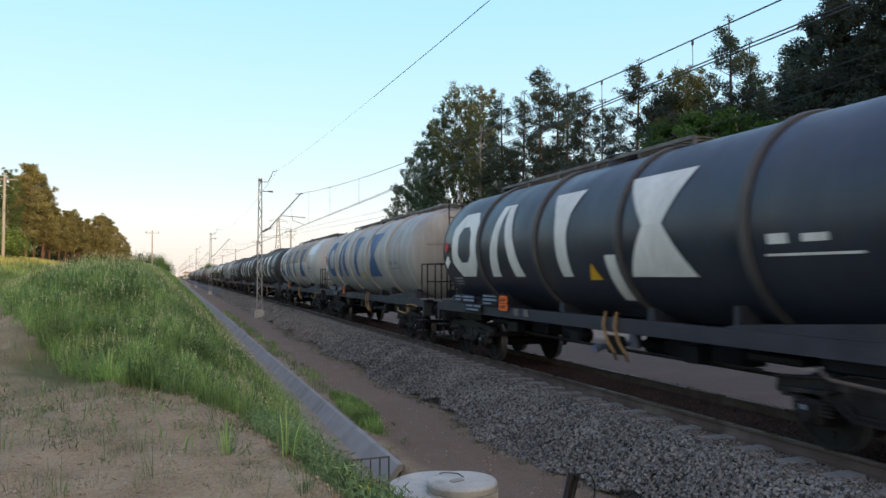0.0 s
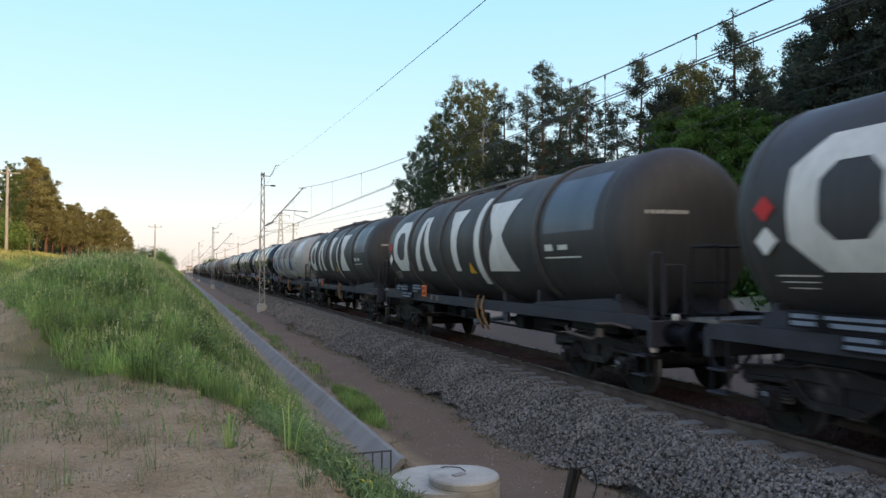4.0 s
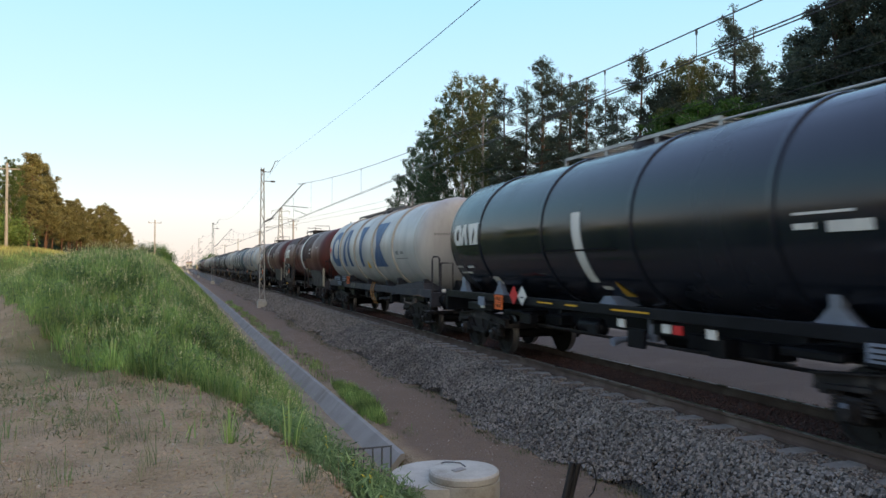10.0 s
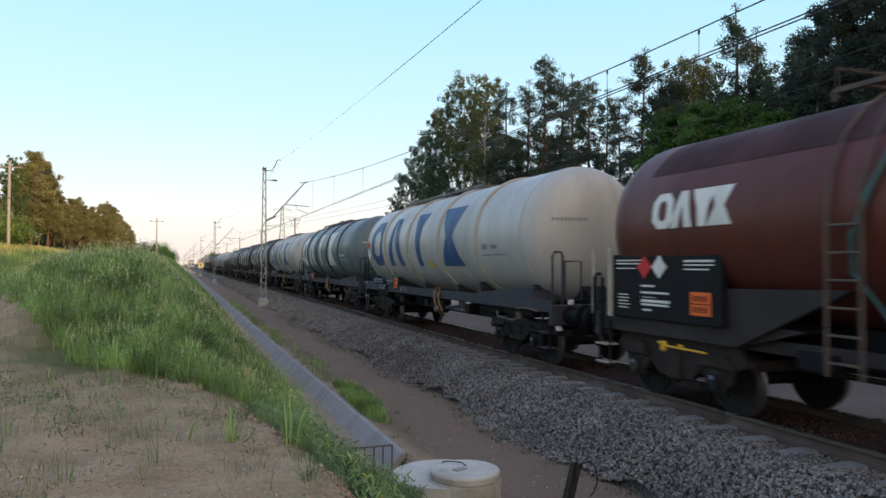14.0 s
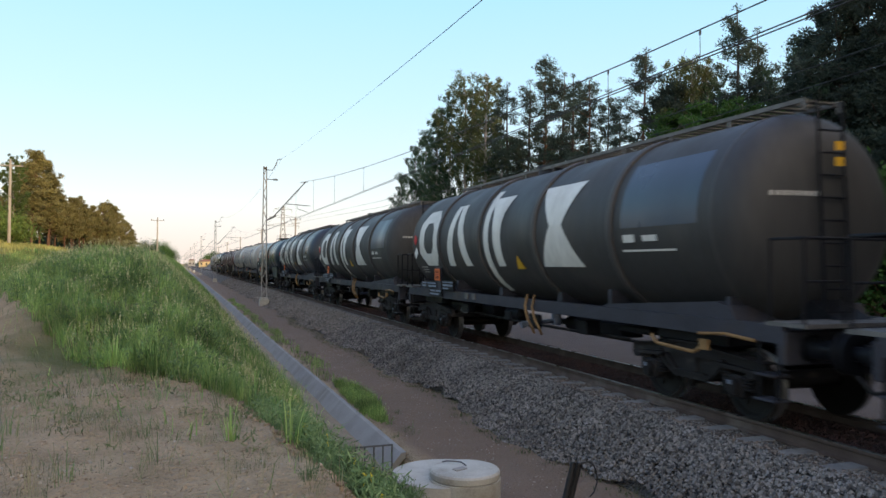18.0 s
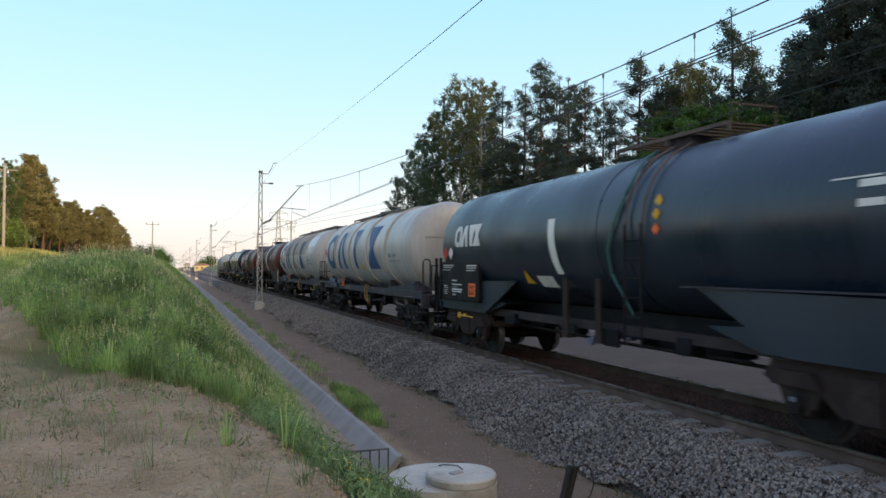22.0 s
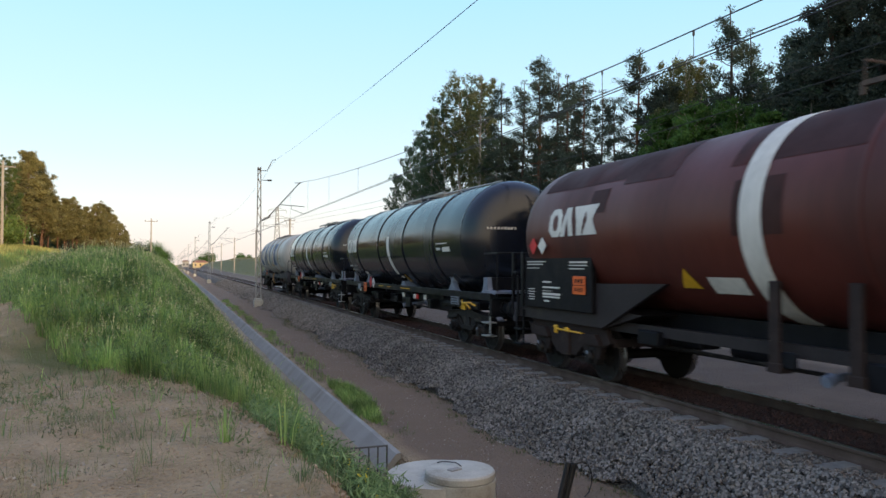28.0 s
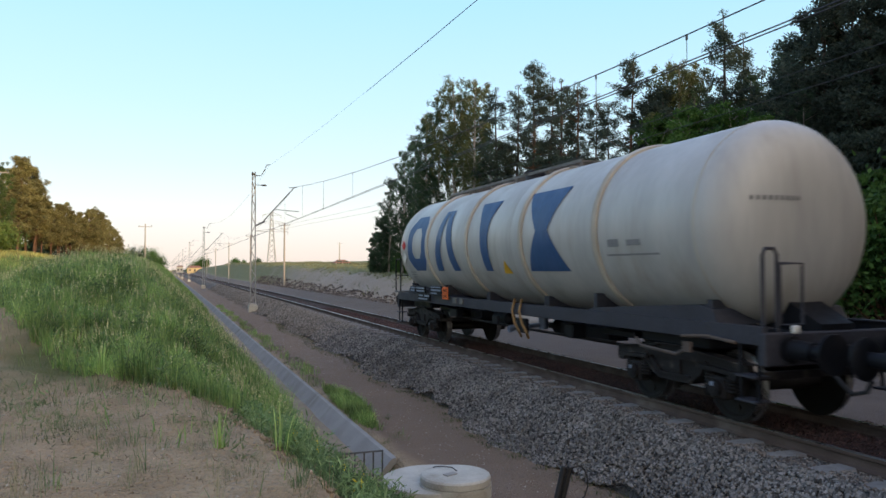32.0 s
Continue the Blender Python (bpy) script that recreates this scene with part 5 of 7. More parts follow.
    bars(box_, [(6.75, 6.0, 2.09, 2.11), (6.75, 6.1, 2.04, 2.06), (6.75, 6.25, 1.97, 1.985), (6.7, 6.45, 1.36, 1.375), (6.7, 6.42, 1.41, 1.425), (6.7, 6.45, 1.46, 1.475), (6.7, 6.42, 1.51, 1.525), (6.7, 6.45, 1.56, 1.575), (6.1, 5.78, 1.7, 1.73), (6.1, 5.45, 1.6, 1.63), (6.1, 5.75, 1.54, 1.55), (6.1, 5.42, 1.47, 1.51), (6.1, 5.45, 1.42, 1.45), (6.05, 5.85, 1.34, 1.37), (5.1, 4.5, 2.07, 2.1), (5.1, 4.5, 2.02, 2.04), (5.1, 4.6, 1.96, 1.98)], M_MARK_WHITE, x=-1.295)
    orange_plate(wagon, -1.305, 4.75, 1.5 if not dark_top else 1.68)
    pale = M_PALEBAR if hand > 0 else M_BLACKFRAME
    for end, mat in ((-1, pale), (1, M_BLACKFRAME)):
        bm = bmesh.new()
        y = end * 7.36
        pipe(bm, [(-1.26, y - 0.12, 1.0), (-1.26, y - 0.12, 1.8), (-1.26, y - 0.06, 1.88), (-1.26, y + 0.06, 1.88), (-1.26, y + 0.12, 1.8), (-1.26, y + 0.12, 1.0)], 0.03)
        part("handrail", bm, mat, wagon, "looped handrail")
    bm = bmesh.new()
    pipe(bm, [(-1.2, -7.5, 1.2), (-1.2, -7.5, 2.25), (1.2, -7.5, 2.25), (1.2, -7.5, 1.2)], 0.025)
    part("railing", bm, M_BLACKFRAME, wagon)
    for y, z in ((7.58, 1.75), (6.92, 1.75)):
        part("end_post", bx(bmesh.new(), (-1.2 if y > 7 else -1.31, y, z), (0.05, 0.1, 1.1), bevel=0.01), pale, wagon, "flat upright post")
    bm = bmesh.new()
    pipe(bm, [(-1.28, 5.7, 0.9), (-1.34, 5.4, 0.87), (-1.34, 4.6, 0.86)], 0.016)
    bx(bm, (-1.32, 5.53, 0.86), (0.05, 0.12, 0.15), bevel=0.02)
    bx(bm, (-1.32, 5.15, 0.88), (0.05, 0.1, 0.08), bevel=0.02)
    part("brake_handle", bm, M_YELLOW, wagon, "yellow brake lever")
    running_gear(wagon, frame_mat, 7.5, True, pale, (1,))
    underframe_bits(wagon, M_BLACKFRAME)
    return wagon


M_CLEAN = {
    M_WHITE: surf("clean_pale_paint", (0.50, 0.52, 0.55), (0.45, 0.465, 0.49), 0.4, scale=1.0, fine=8, bump=0.02, stretch=STREAK, vary=0.05),
    M_DARK: surf("clean_blue_black_paint", (0.032, 0.048, 0.075), (0.04, 0.056, 0.085), 0.34, scale=1.0, fine=8, bump=0.02, stretch=STREAK, vary=0.05),
    M_CHAR: surf("cleaned_blue_grey_paint", (0.022, 0.036, 0.062), (0.03, 0.044, 0.07), 0.36, scale=1.0, fine=8, bump=0.02, stretch=STREAK, vary=0.05),
    M_SLATE: surf("clean_slate_paint", (0.08, 0.11, 0.13), (0.09, 0.12, 0.14), 0.4, scale=1.0, fine=8, bump=0.02, stretch=STREAK, vary=0.05),
}
WH, WL = "cream-painted ribbed tank wagon with large blue maker's mark", "grimy cream ribbed tank wagon with end ladder and blue mark"
DK, DL = "charcoal ribbed tank wagon with large white maker's mark", "charcoal ribbed tank wagon with end ladder and white mark"
BL, CB = "glossy black tank wagon on pale saddles, small white mark", "weathered oxide-red tank wagon with white band and black board"
CG = "blue-black tank wagon with plough-shaped end cradles and teal hose"
LOOKS = {
    "w": lambda: ribbed_wagon(M_WHITE, M_WHITE_RIB, M_MARK_BLUE, M_FRAME, WH, False, (-1.0, 1.4, 3.9, 0.3)),
    "W": lambda: ribbed_wagon(M_WHITE_DIRTY, M_WHITE_RIB, M_MARK_BLUE, M_FRAME, WL, True, None, None),
    "V": lambda: ribbed_wagon(M_WHITE, M_WHITE_RIB, M_MARK_BLUE, M_FRAME, WL, True, (0.95, 1.5, 2.3, 0.25), (-6.4, -4.25, 3.15, 3.68), True),
    "d": lambda: ribbed_wagon(M_CHAR, M_DARK_RIB, M_MARK_WHITE, M_FRAME, DK, False, (-0.95, 1.7, 3.7, 0.35), (-6.2, -4.4, 2.7, 3.7)),
    "e": lambda: ribbed_wagon(M_DARK, M_DARK_RIB, M_MARK_WHITE, M_FRAME, DK, False, (-1.0, 1.62, 2.35, 0.3), None),
    "D": lambda: ribbed_wagon(M_CHAR, M_DARK_RIB, M_MARK_WHITE, M_FRAME, DL, True, (1.1, 1.45, 3.7, 0.28), (-6.2, -4.4, 2.6, 3.6), plate=(4.64, 1.75)),
    "E": lambda: ribbed_wagon(M_DARK, M_DARK_RIB, M_MARK_WHITE, M_FRAME, DL, True, (1.1, 1.45, 3.7, 0.28), (-6.2, -4.4, 2.6, 3.6), plate=(4.64, 1.75)),
    "s": lambda: ribbed_wagon(M_SLATE, M_DARK_RIB, M_MARK_WHITE, M_FRAME, "slate-grey ribbed tank wagon with large white maker's mark", False, None, None),
    "b": lambda: modern_wagon(BL),
    "c": lambda: oxide_wagon(M_BROWN, CB, True, False, M_FRAME, -0.97, 1),
    "h": lambda: oxide_wagon(M_BROWN, CB, False, True, M_FRAME, -0.25, 1),
    "p": lambda: oxide_wagon(M_BROWN, "oxide-red tank wagon with sooty patches and white band", True, False, M_FRAME),
    "g": lambda: oxide_wagon(M_GREEN, CG, False, True, M_BLACKFRAME),
}
ORDER = "eWVdddVbbbwchwswDDEgwVcpbbw"
PITCH = (0, 16.17, 16.18, 16.18, 16.14, 16.14, 16.21, 16.13, 16.12, 16.12, 16.22, 16.37, 16.12, 16.52, 16.2, 16.16, 16.12, 16.11, 16.18, 16.3, 16.21, 16.24, 16.32, 16.3, 16.12, 15.98, 16.64)
CENTRES, TRAIN, made_of = [], [], {}
at_y = -218.276
for k, kind_ in enumerate(ORDER):
    at_y += PITCH[k]
    CENTRES.append(at_y)
    if kind_ in made_of:
        wagon = copy_thing(made_of[kind_], Matrix())
    else:
        wagon = made_of[kind_] = LOOKS[kind_]()
    TRAIN.append(wagon)
WHEELSETS = [o for w in TRAIN for o in w.children_recursive if o.name.startswith("wheelset")]


# ---- overhead line ----
MASTS = [50.4 + 66.5 * i for i in range(9)]


def mast_x(y):
    return 5.1 + float(bend(y)) - 0.006 * max(0, y - 50)


def lattice_mast(first):
    mast = empty("catenary_mast", "grey lattice steel catenary mast on a concrete foot", "mast", "masts along the track")
    bm = bmesh.new()
    bx(bm, (0, 0, -0.7), (0.62, 0.62, 0.6), bevel=0.03)
    bx(bm, (0, 0, -0.36), (0.52, 0.52, 0.16), bevel=0.03)
    part("footing", bm, M_CONC_PALE, mast, "pale concrete footing")
    for s in (-1, 1):
        bm = bmesh.new()
        w0, w1 = 0.17, 0.09
        for a, b in (((s * w0, 0, -0.3), (s * w1, 0, 8.75)),):
            cyl(bm, (a[0], -0.07, a[2]), (b[0], -0.07, b[2]), 0.035, 0.03, 4)
            cyl(bm, (a[0], 0.07, a[2]), (b[0], 0.07, b[2]), 0.035, 0.03, 4)
        part("mast_leg", bm, M_MAST, mast)
    n = 15
    for i in range(n):
        z0, z1 = -0.2 + i * 0.59, -0.2 + (i + 1) * 0.59
        h0, h1 = 0.17 - 0.08 * (z0 + 0.3) / 9.05, 0.17 - 0.08 * (z1 + 0.3) / 9.05
        s = 1 if i % 2 else -1
        bm = bmesh.new()
        for y in (-0.07, 0.07):
            cyl(bm, (s * h0, y, z0), (-s * h1, y, z1), 0.02, seg=5)
        part("brace", bm, M_MAST, mast)
    # swan-neck arm for the feeder wire
    bm = bmesh.new()
    pipe(bm, [(0, 0, 8.5), (0.5, 0, 8.5), (0.72, 0, 8.9), (0.85, 0, 9.25), (1.1, 0, 9.3)], 0.03)
    bx(bm, (-0.02, 0, 8.6), (0.24, 0.2, 0.14))
    part("feeder_arm", bm, M_MASTDARK, mast, "bent arm with the feeder wire")
    bm = bmesh.new()
    cyl(bm, (0.1, 0, 7.85), (0.6, 0, 7.85), 0.025, seg=6)
    cyl(bm, (0.55, 0, 7.85), (0.85, 0, 7.85), 0.06, seg=8)
    part("insulator", bm, M_MASTDARK, mast)
    # cantilever
    bm = bmesh.new()
    cyl(bm, (0.15, 0, 5.05), (0.75, 0, 5.35), 0.055, seg=8)
    cyl(bm, (0.6, 0, 5.3), (2.78, 0, 7.8), 0.035, seg=8)
    pipe(bm, [(2.4, 0, 7.75), (2.95, 0, 7.78)], 0.025)
    pipe(bm, [(1.4, 0, 6.2), (3.1, 0, 6.1)], 0.025)
    pipe(bm, [(2.2, 0, 6.15), (2.2, 0, 5.9), (3.0, 0, 5.62)], 0.018)
    part("cantilever", bm, M_MASTDARK, mast, "dark cantilever bracket over the track")
    mast.matrix_basis = pose(mast_x(first), first, 0)
    return mast


mast0 = lattice_mast(MASTS[0])
for y in MASTS[1:]:
    copy_thing(mast0, pose(mast_x(y), y, 0))
copy_thing(mast0, pose(5.1, MASTS[0] - 91, 0))


def wire(name, label, pts, r=0.009, seg=5):
    ob = tagged(new(name, finish(pipe(bmesh.new(), pts, r, seg), name, M_WIRE)), label, "wire", kind="structure")
    return ob


def sagging(x, z0, z1, spans, n=14, out=0.0):
    pts = []
    stops = [MASTS[0] - 91, *MASTS]
    for a, b in zip(stops[:spans], stops[1:]):
        for i in range(n):
            f = i / n
            y = a + (b - a) * f
            pts.append((x + mast_x(y) - 5.1 + out * max(0, 50 - y) ** 2, y, z1 + (z0 - z1) * (2 * f - 1) ** 2))
    return pts


feeder = sagging(6.2, 9.3, 8.1, 8, out=0.00016)
wire("feeder_wire", "dark feeder wire sagging between masts", feeder[:11], 0.010)
wire("feeder_wire", "thin dark feeder wire running up to the mast", feeder[10:15], 0.004)
wire("feeder_wire", "dark feeder wire sagging between far masts", feeder[14:], 0.006)
messenger = sagging(TRACK_X, 7.8, 5.85, 8)
wire("messenger_wire", "dark messenger wire above the track", messenger[:15], 0.012)
wire("messenger_wire", "dark messenger wire above the far track", messenger[14:], 0.008)
for off in (-0.06, 0.06):
    wire("contact_wire", "dark contact wire above the track", [(TRACK_X + off + 0.2 * (-1) ** i + (mast_x(MASTS[i - 1]) - 5.1 if i else 0), -41 if not i else MASTS[i - 1], 5.38) for i in range(9)], 0.011)
NEAR_DROPS = (-36, -27, -18, -9, 0, 9.5, 12.2, 18, 25, 33, 40, 47)
for s in range(6):
    for i in range(12 if s == 0 else 8):
        f = (NEAR_DROPS[i] + 40.6) / 91 if s == 0 else (i + 0.5) / 8
        y = NEAR_DROPS[i] if s == 0 else MASTS[s - 1] + 66.5 * f
        x, z = TRACK_X + mast_x(y) - 5.1, 5.85 + 1.95 * (2 * f - 1) ** 2
        drop = tagged(new("dropper_wire", finish(pipe(bmesh.new(), [(x, y, 5.38), (x, y, z)], 0.006, 4), "dropper_wire", M_WIRE)), "thin dropper between messenger and contact wire", "wire", "droppers", "structure")
        if s == 0:
            part("clamp", bx(bmesh.new(), (x, y, z - 0.04), (0.024, 0.045, 0.08), bevel=0.006), M_MASTDARK, drop)


def pole(x, y, zb, top, arms, mat, label, r=0.13):
    p = empty("utility_pole", label, "pole", "poles beside the line")
    bm = bmesh.new()
    cyl(bm, (0, 0, -0.6), (0, 0, top - zb), r, r * 0.7, 10)
    part("post", bm, mat, p)
    for dz, w in arms:
        bm = bmesh.new()
        bx(bm, (0, 0, top - zb - dz), (w, 0.08, 0.08))
        a = part("crossarm", bm, mat, p)
        bm = bmesh.new()
        for k in (-0.45, 0.45):
            cyl(bm, (k * w, 0, top - zb - dz), (k * w, 0, top - zb - dz + 0.25), 0.05, 0.03, 8)
        part("insulator", bm, M_MASTDARK, a)
    p.matrix_basis = pose(x, y, zb)
    return p


RIGHT_POLES = ((15.7, 111.6), (14.3, 150), (13.2, 196), (12.6, 250), (12.2, 310))
for x, y in RIGHT_POLES:
    zb = float(ground_z(x, y))
    pole(x, y, zb, 9.2, ((0.35, 1.7), (0.9, 1.2)) if y < 120 else ((0.35, 1.7),), M_WOOD, "weathered pole with crossarms beside the cutting", 0.16)
for dz in (0.0, -0.52):
    wire("power_wire", "thin wire along the pole line", [(15.7, -40, 9.0 + dz), (15.7, -14, 8.1 + dz), (15.7, 12, 7.41 + dz), (15.7, 24, 7.2 + dz), (15.7, 60, 7.5 + dz), (15.7, 111.6, 8.9 + dz)], 0.011)
for x, y, top, r, w in ((-12.5, 61, 9.7, 0.12, 1.7), (-4.3, 117, 9.0, 0.12, 1.9)):
    pole(x, y, float(ground_z(x, y)), top, ((0.45, w),), M_WOOD, "weathered wooden pole with a crossarm on the bank", r)


def pylon(x, y, base, h, label):
    p = empty("power_pylon", label, "pylon")
    bm = bmesh.new()
    w = h * 0.062

    def half(z):
        f = z / h
        return w * (1 - f) ** 1.5 + 0.6
    n = 10
    for sx in (-1, 1):
        for sy in (-1, 1):
            pipe(bm, [(sx * half(h * i / n), sy * half(h * i / n), h * i / n) for i in range(n + 1)], 0.13, 5)
    for i in range(n):
        z0, z1 = h * i / n, h * (i + 1) / n
        a, b = half(z0), half(z1)
        for s in (-1, 1):
            for p0, p1 in (((-a, s * a, z0), (b, s * b, z1)), ((a, s * a, z0), (-b, s * b, z1)), ((s * a, -a, z0), (s * b, b, z1)), ((s * a, a, z0), (s * b, -b, z1))):
                cyl(bm, p0, p1, 0.07, seg=4)
    part("tower", bm, M_MAST, p)
    for f, wd in ((0.62, 9), (0.78, 7.5), (0.93, 5)):
        bm = bmesh.new()
        z = h * f
        for s in (-1, 1):
            cyl(bm, (0, 0.4, z), (s * wd, 0, z + 0.2), 0.1, seg=4)
            cyl(bm, (0, -0.4, z + 1.6), (s * wd, 0, z + 0.2), 0.1, seg=4)
            cyl(bm, (s * wd, 0, z + 0.2), (s * wd, 0, z - 1.6), 0.12, seg=5)
        part("crossarm", bm, M_MAST, p)
    p.matrix_basis = pose(x, y, base)


pylon(51, 413, 5, 30, "distant lattice power pylon in the fields")
pole(56, 257, float(ground_z(56, 257)), 12.0, ((0.4, 2.0),), M_WOOD, "lone pole in the field", 0.2)


# ---- far houses and station ----
def house(x, y, w, l, h, wall, roof, label, rise=2.2):
    z = float(ground_z(x, y))
    p = empty("house", label, "house")
    bm = bmesh.new()
    bx(bm, (0, 0, h / 2 - 0.5), (w, l, h + 1))
    part("wall", bm, wall, p)
    bm = bmesh.new()
    vs = [bm.verts.new(c) for c in ((-w / 2 - 0.4, -l / 2 - 0.4, h), (w / 2 + 0.4, -l / 2 - 0.4, h), (w / 2 + 0.4, l / 2 + 0.4, h), (-w / 2 - 0.4, l / 2 + 0.4, h), (-w * 0.3, 0, h + rise), (w * 0.3, 0, h + rise))]
    for f in ((0, 1, 5, 4), (2, 3, 4, 5), (1, 2, 5), (3, 0, 4), (3, 2, 1, 0)):
        bm.faces.new([vs[i] for i in f])
    bmesh.ops.recalc_face_normals(bm, faces=bm.faces)
    part("roof", bm, roof, p, "pitched roof")
    n = max(2, int(w / 3))
    for i in range(n):
        bm = bmesh.new()
        bx(bm, (-w / 2 + w * (i + 0.5) / n, -l / 2 - 0.02, h * 0.55), (1.1, 0.08, 1.3))
        part("window", bm, M_GLASS, p)
    p.matrix_basis = pose(x, y, z)


house(33.5, 152, 2.8, 2.6, 0.4, M_WALL_P, M_ROOF, "low shed with a red roof in the field", 0.7)
house(-21, 520, 9, 8, 4.6, M_WALL_SUNLIT, M_ROOF, "far building beside the line, walls tinted sunlit yellow", 1.4)
house(13, 540, 10, 8, 3.6, M_WALL_SUNLIT, M_ROOF, "far station building, walls tinted sunlit yellow", 1.6)
house(21, 600, 9, 8, 3.2, M_WALL_P, M_ROOF, "far pale house near the station", 1.6)
house(3.5, 610, 5, 6, 5.5, M_WALL_P, M_ROOF, "far pale tower house beside the line", 1.0)

# ---- well, grating and conduits beside the drain ----
well = empty("drain_well", "pale concrete drain well with a round lid", "drain well")
bm = bmesh.new()
cyl(bm, (3.02, 7.66, -1.3), (3.02, 7.66, -0.40), 0.41, seg=48)
part("ring", bm, M_CONC_PALE, well, "concrete well ring")
bm = bmesh.new()
lathe(bm, [(-0.40, 0.0), (-0.40, 0.39), (-0.385, 0.402), (-0.325, 0.402), (-0.305, 0.385), (-0.30, 0.36), (-0.295, 0.0)], 0, 0, 48)
for v in bm.verts:
    v.co = Vector((3.02 + v.co.x, 7.66 + v.co.z, v.co.y))
lid = part("lid", bm, M_CONC_PALE, well, "stained round concrete lid")
bm = bmesh.new()
bx(bm, (2.94, 7.62, -0.292), (0.16, 0.09, 0.02), pose(0, 0, 0, 0, 0, 20), 0.008)
part("lifting_eye", bm, M_CONC, lid)
bm = bmesh.new()
pipe(bm, [(2.85, 7.95, -0.29), (2.88, 7.9, -0.27), (2.95, 7.85, -0.265), (3.03, 7.8, -0.27), (3.06, 7.72, -0.292)], 0.008)
part("wire_loop", bm, M_MASTDARK, lid)
apron = empty("well_collar", "wide low concrete collar behind the well", "concrete collar")
bm = bmesh.new()
cyl(bm, (2.86, 7.95, -1.3), (2.86, 7.95, -0.42), 0.62, 0.60, 48)
part("collar", bm, M_CONC_PALE, apron)
grate = empty("drain_grating", "small rusty bar grating at the drain's mouth", "grating")
bm = bmesh.new()
cyl(bm, (1.94, 9.1, -0.34), (2.57, 9.1, -0.34), 0.012, seg=6)
part("top_bar", bm, M_MASTDARK, grate)
for i in range(6):
    bm = bmesh.new()
    x = 1.95 + i * 0.122
    cyl(bm, (x, 9.1, -0.34), (x, 9.1, -1.22), 0.011, seg=6)
    part("bar", bm, M_MASTDARK, grate)
duct = empty("cable_conduit", "black cable conduits standing out of the dirt", "conduit")
for x, y, tilt, top in ((3.80, 7.05, 0.28, -0.17), (3.88, 7.08, 0.29, -0.19)):
    bm = bmesh.new()
    cyl(bm, (x, y, -1.2), (x + tilt, y, top), 0.035, seg=12)
    part("tube", bm, M_RUBBER, duct)
bm = bmesh.new()
pipe(bm, [(4.12, 7.05, -0.2)] + [(4.24 + 0.13 * math.sin(a), 7.03, -0.37 + 0.2 * math.cos(a)) for a in (-0.3, 0.2, 0.7, 1.2, 1.8, 2.4, 2.9)], 0.008)
part("cable", bm, M_RUBBER, duct)


# ---- trees ----
def cards(centres, n, spread, size, aspect, seed, droop=0.0, flat=0.0):
    """Small four-cornered leaves scattered round each centre; returns vertices and faces."""
    r = np.random.default_rng(seed)
    c = np.repeat(np.asarray(centres, float), n, 0)
    k = len(c)
    p = c + r.normal(0, 1, (k, 3)) * spread * np.array([1, 1, 1 - flat])
    u = r.normal(0, 1, (k, 3))
    u[:, 2] -= droop
    u /= np.linalg.norm(u, axis=1, keepdims=True)
    w = np.cross(u, r.normal(0, 1, (k, 3)))
    w /= np.linalg.norm(w, axis=1, keepdims=True) + 1e-9
    s = size * r.uniform(0.6, 1.4, (k, 1))
    vs = np.stack([p - u * s, p + w * s * aspect, p + u * s, p - w * s * aspect], 1).reshape(-1, 3)
    return vs, np.arange(k * 4).reshape(-1, 4)


def limbs(bm, pts, r0, r1, seg=6):
    n = len(pts) - 1
    for i in range(n):
        cyl(bm, pts[i], pts[i + 1], r0 + (r1 - r0) * i / n, r0 + (r1 - r0) * (i + 1) / n, seg)


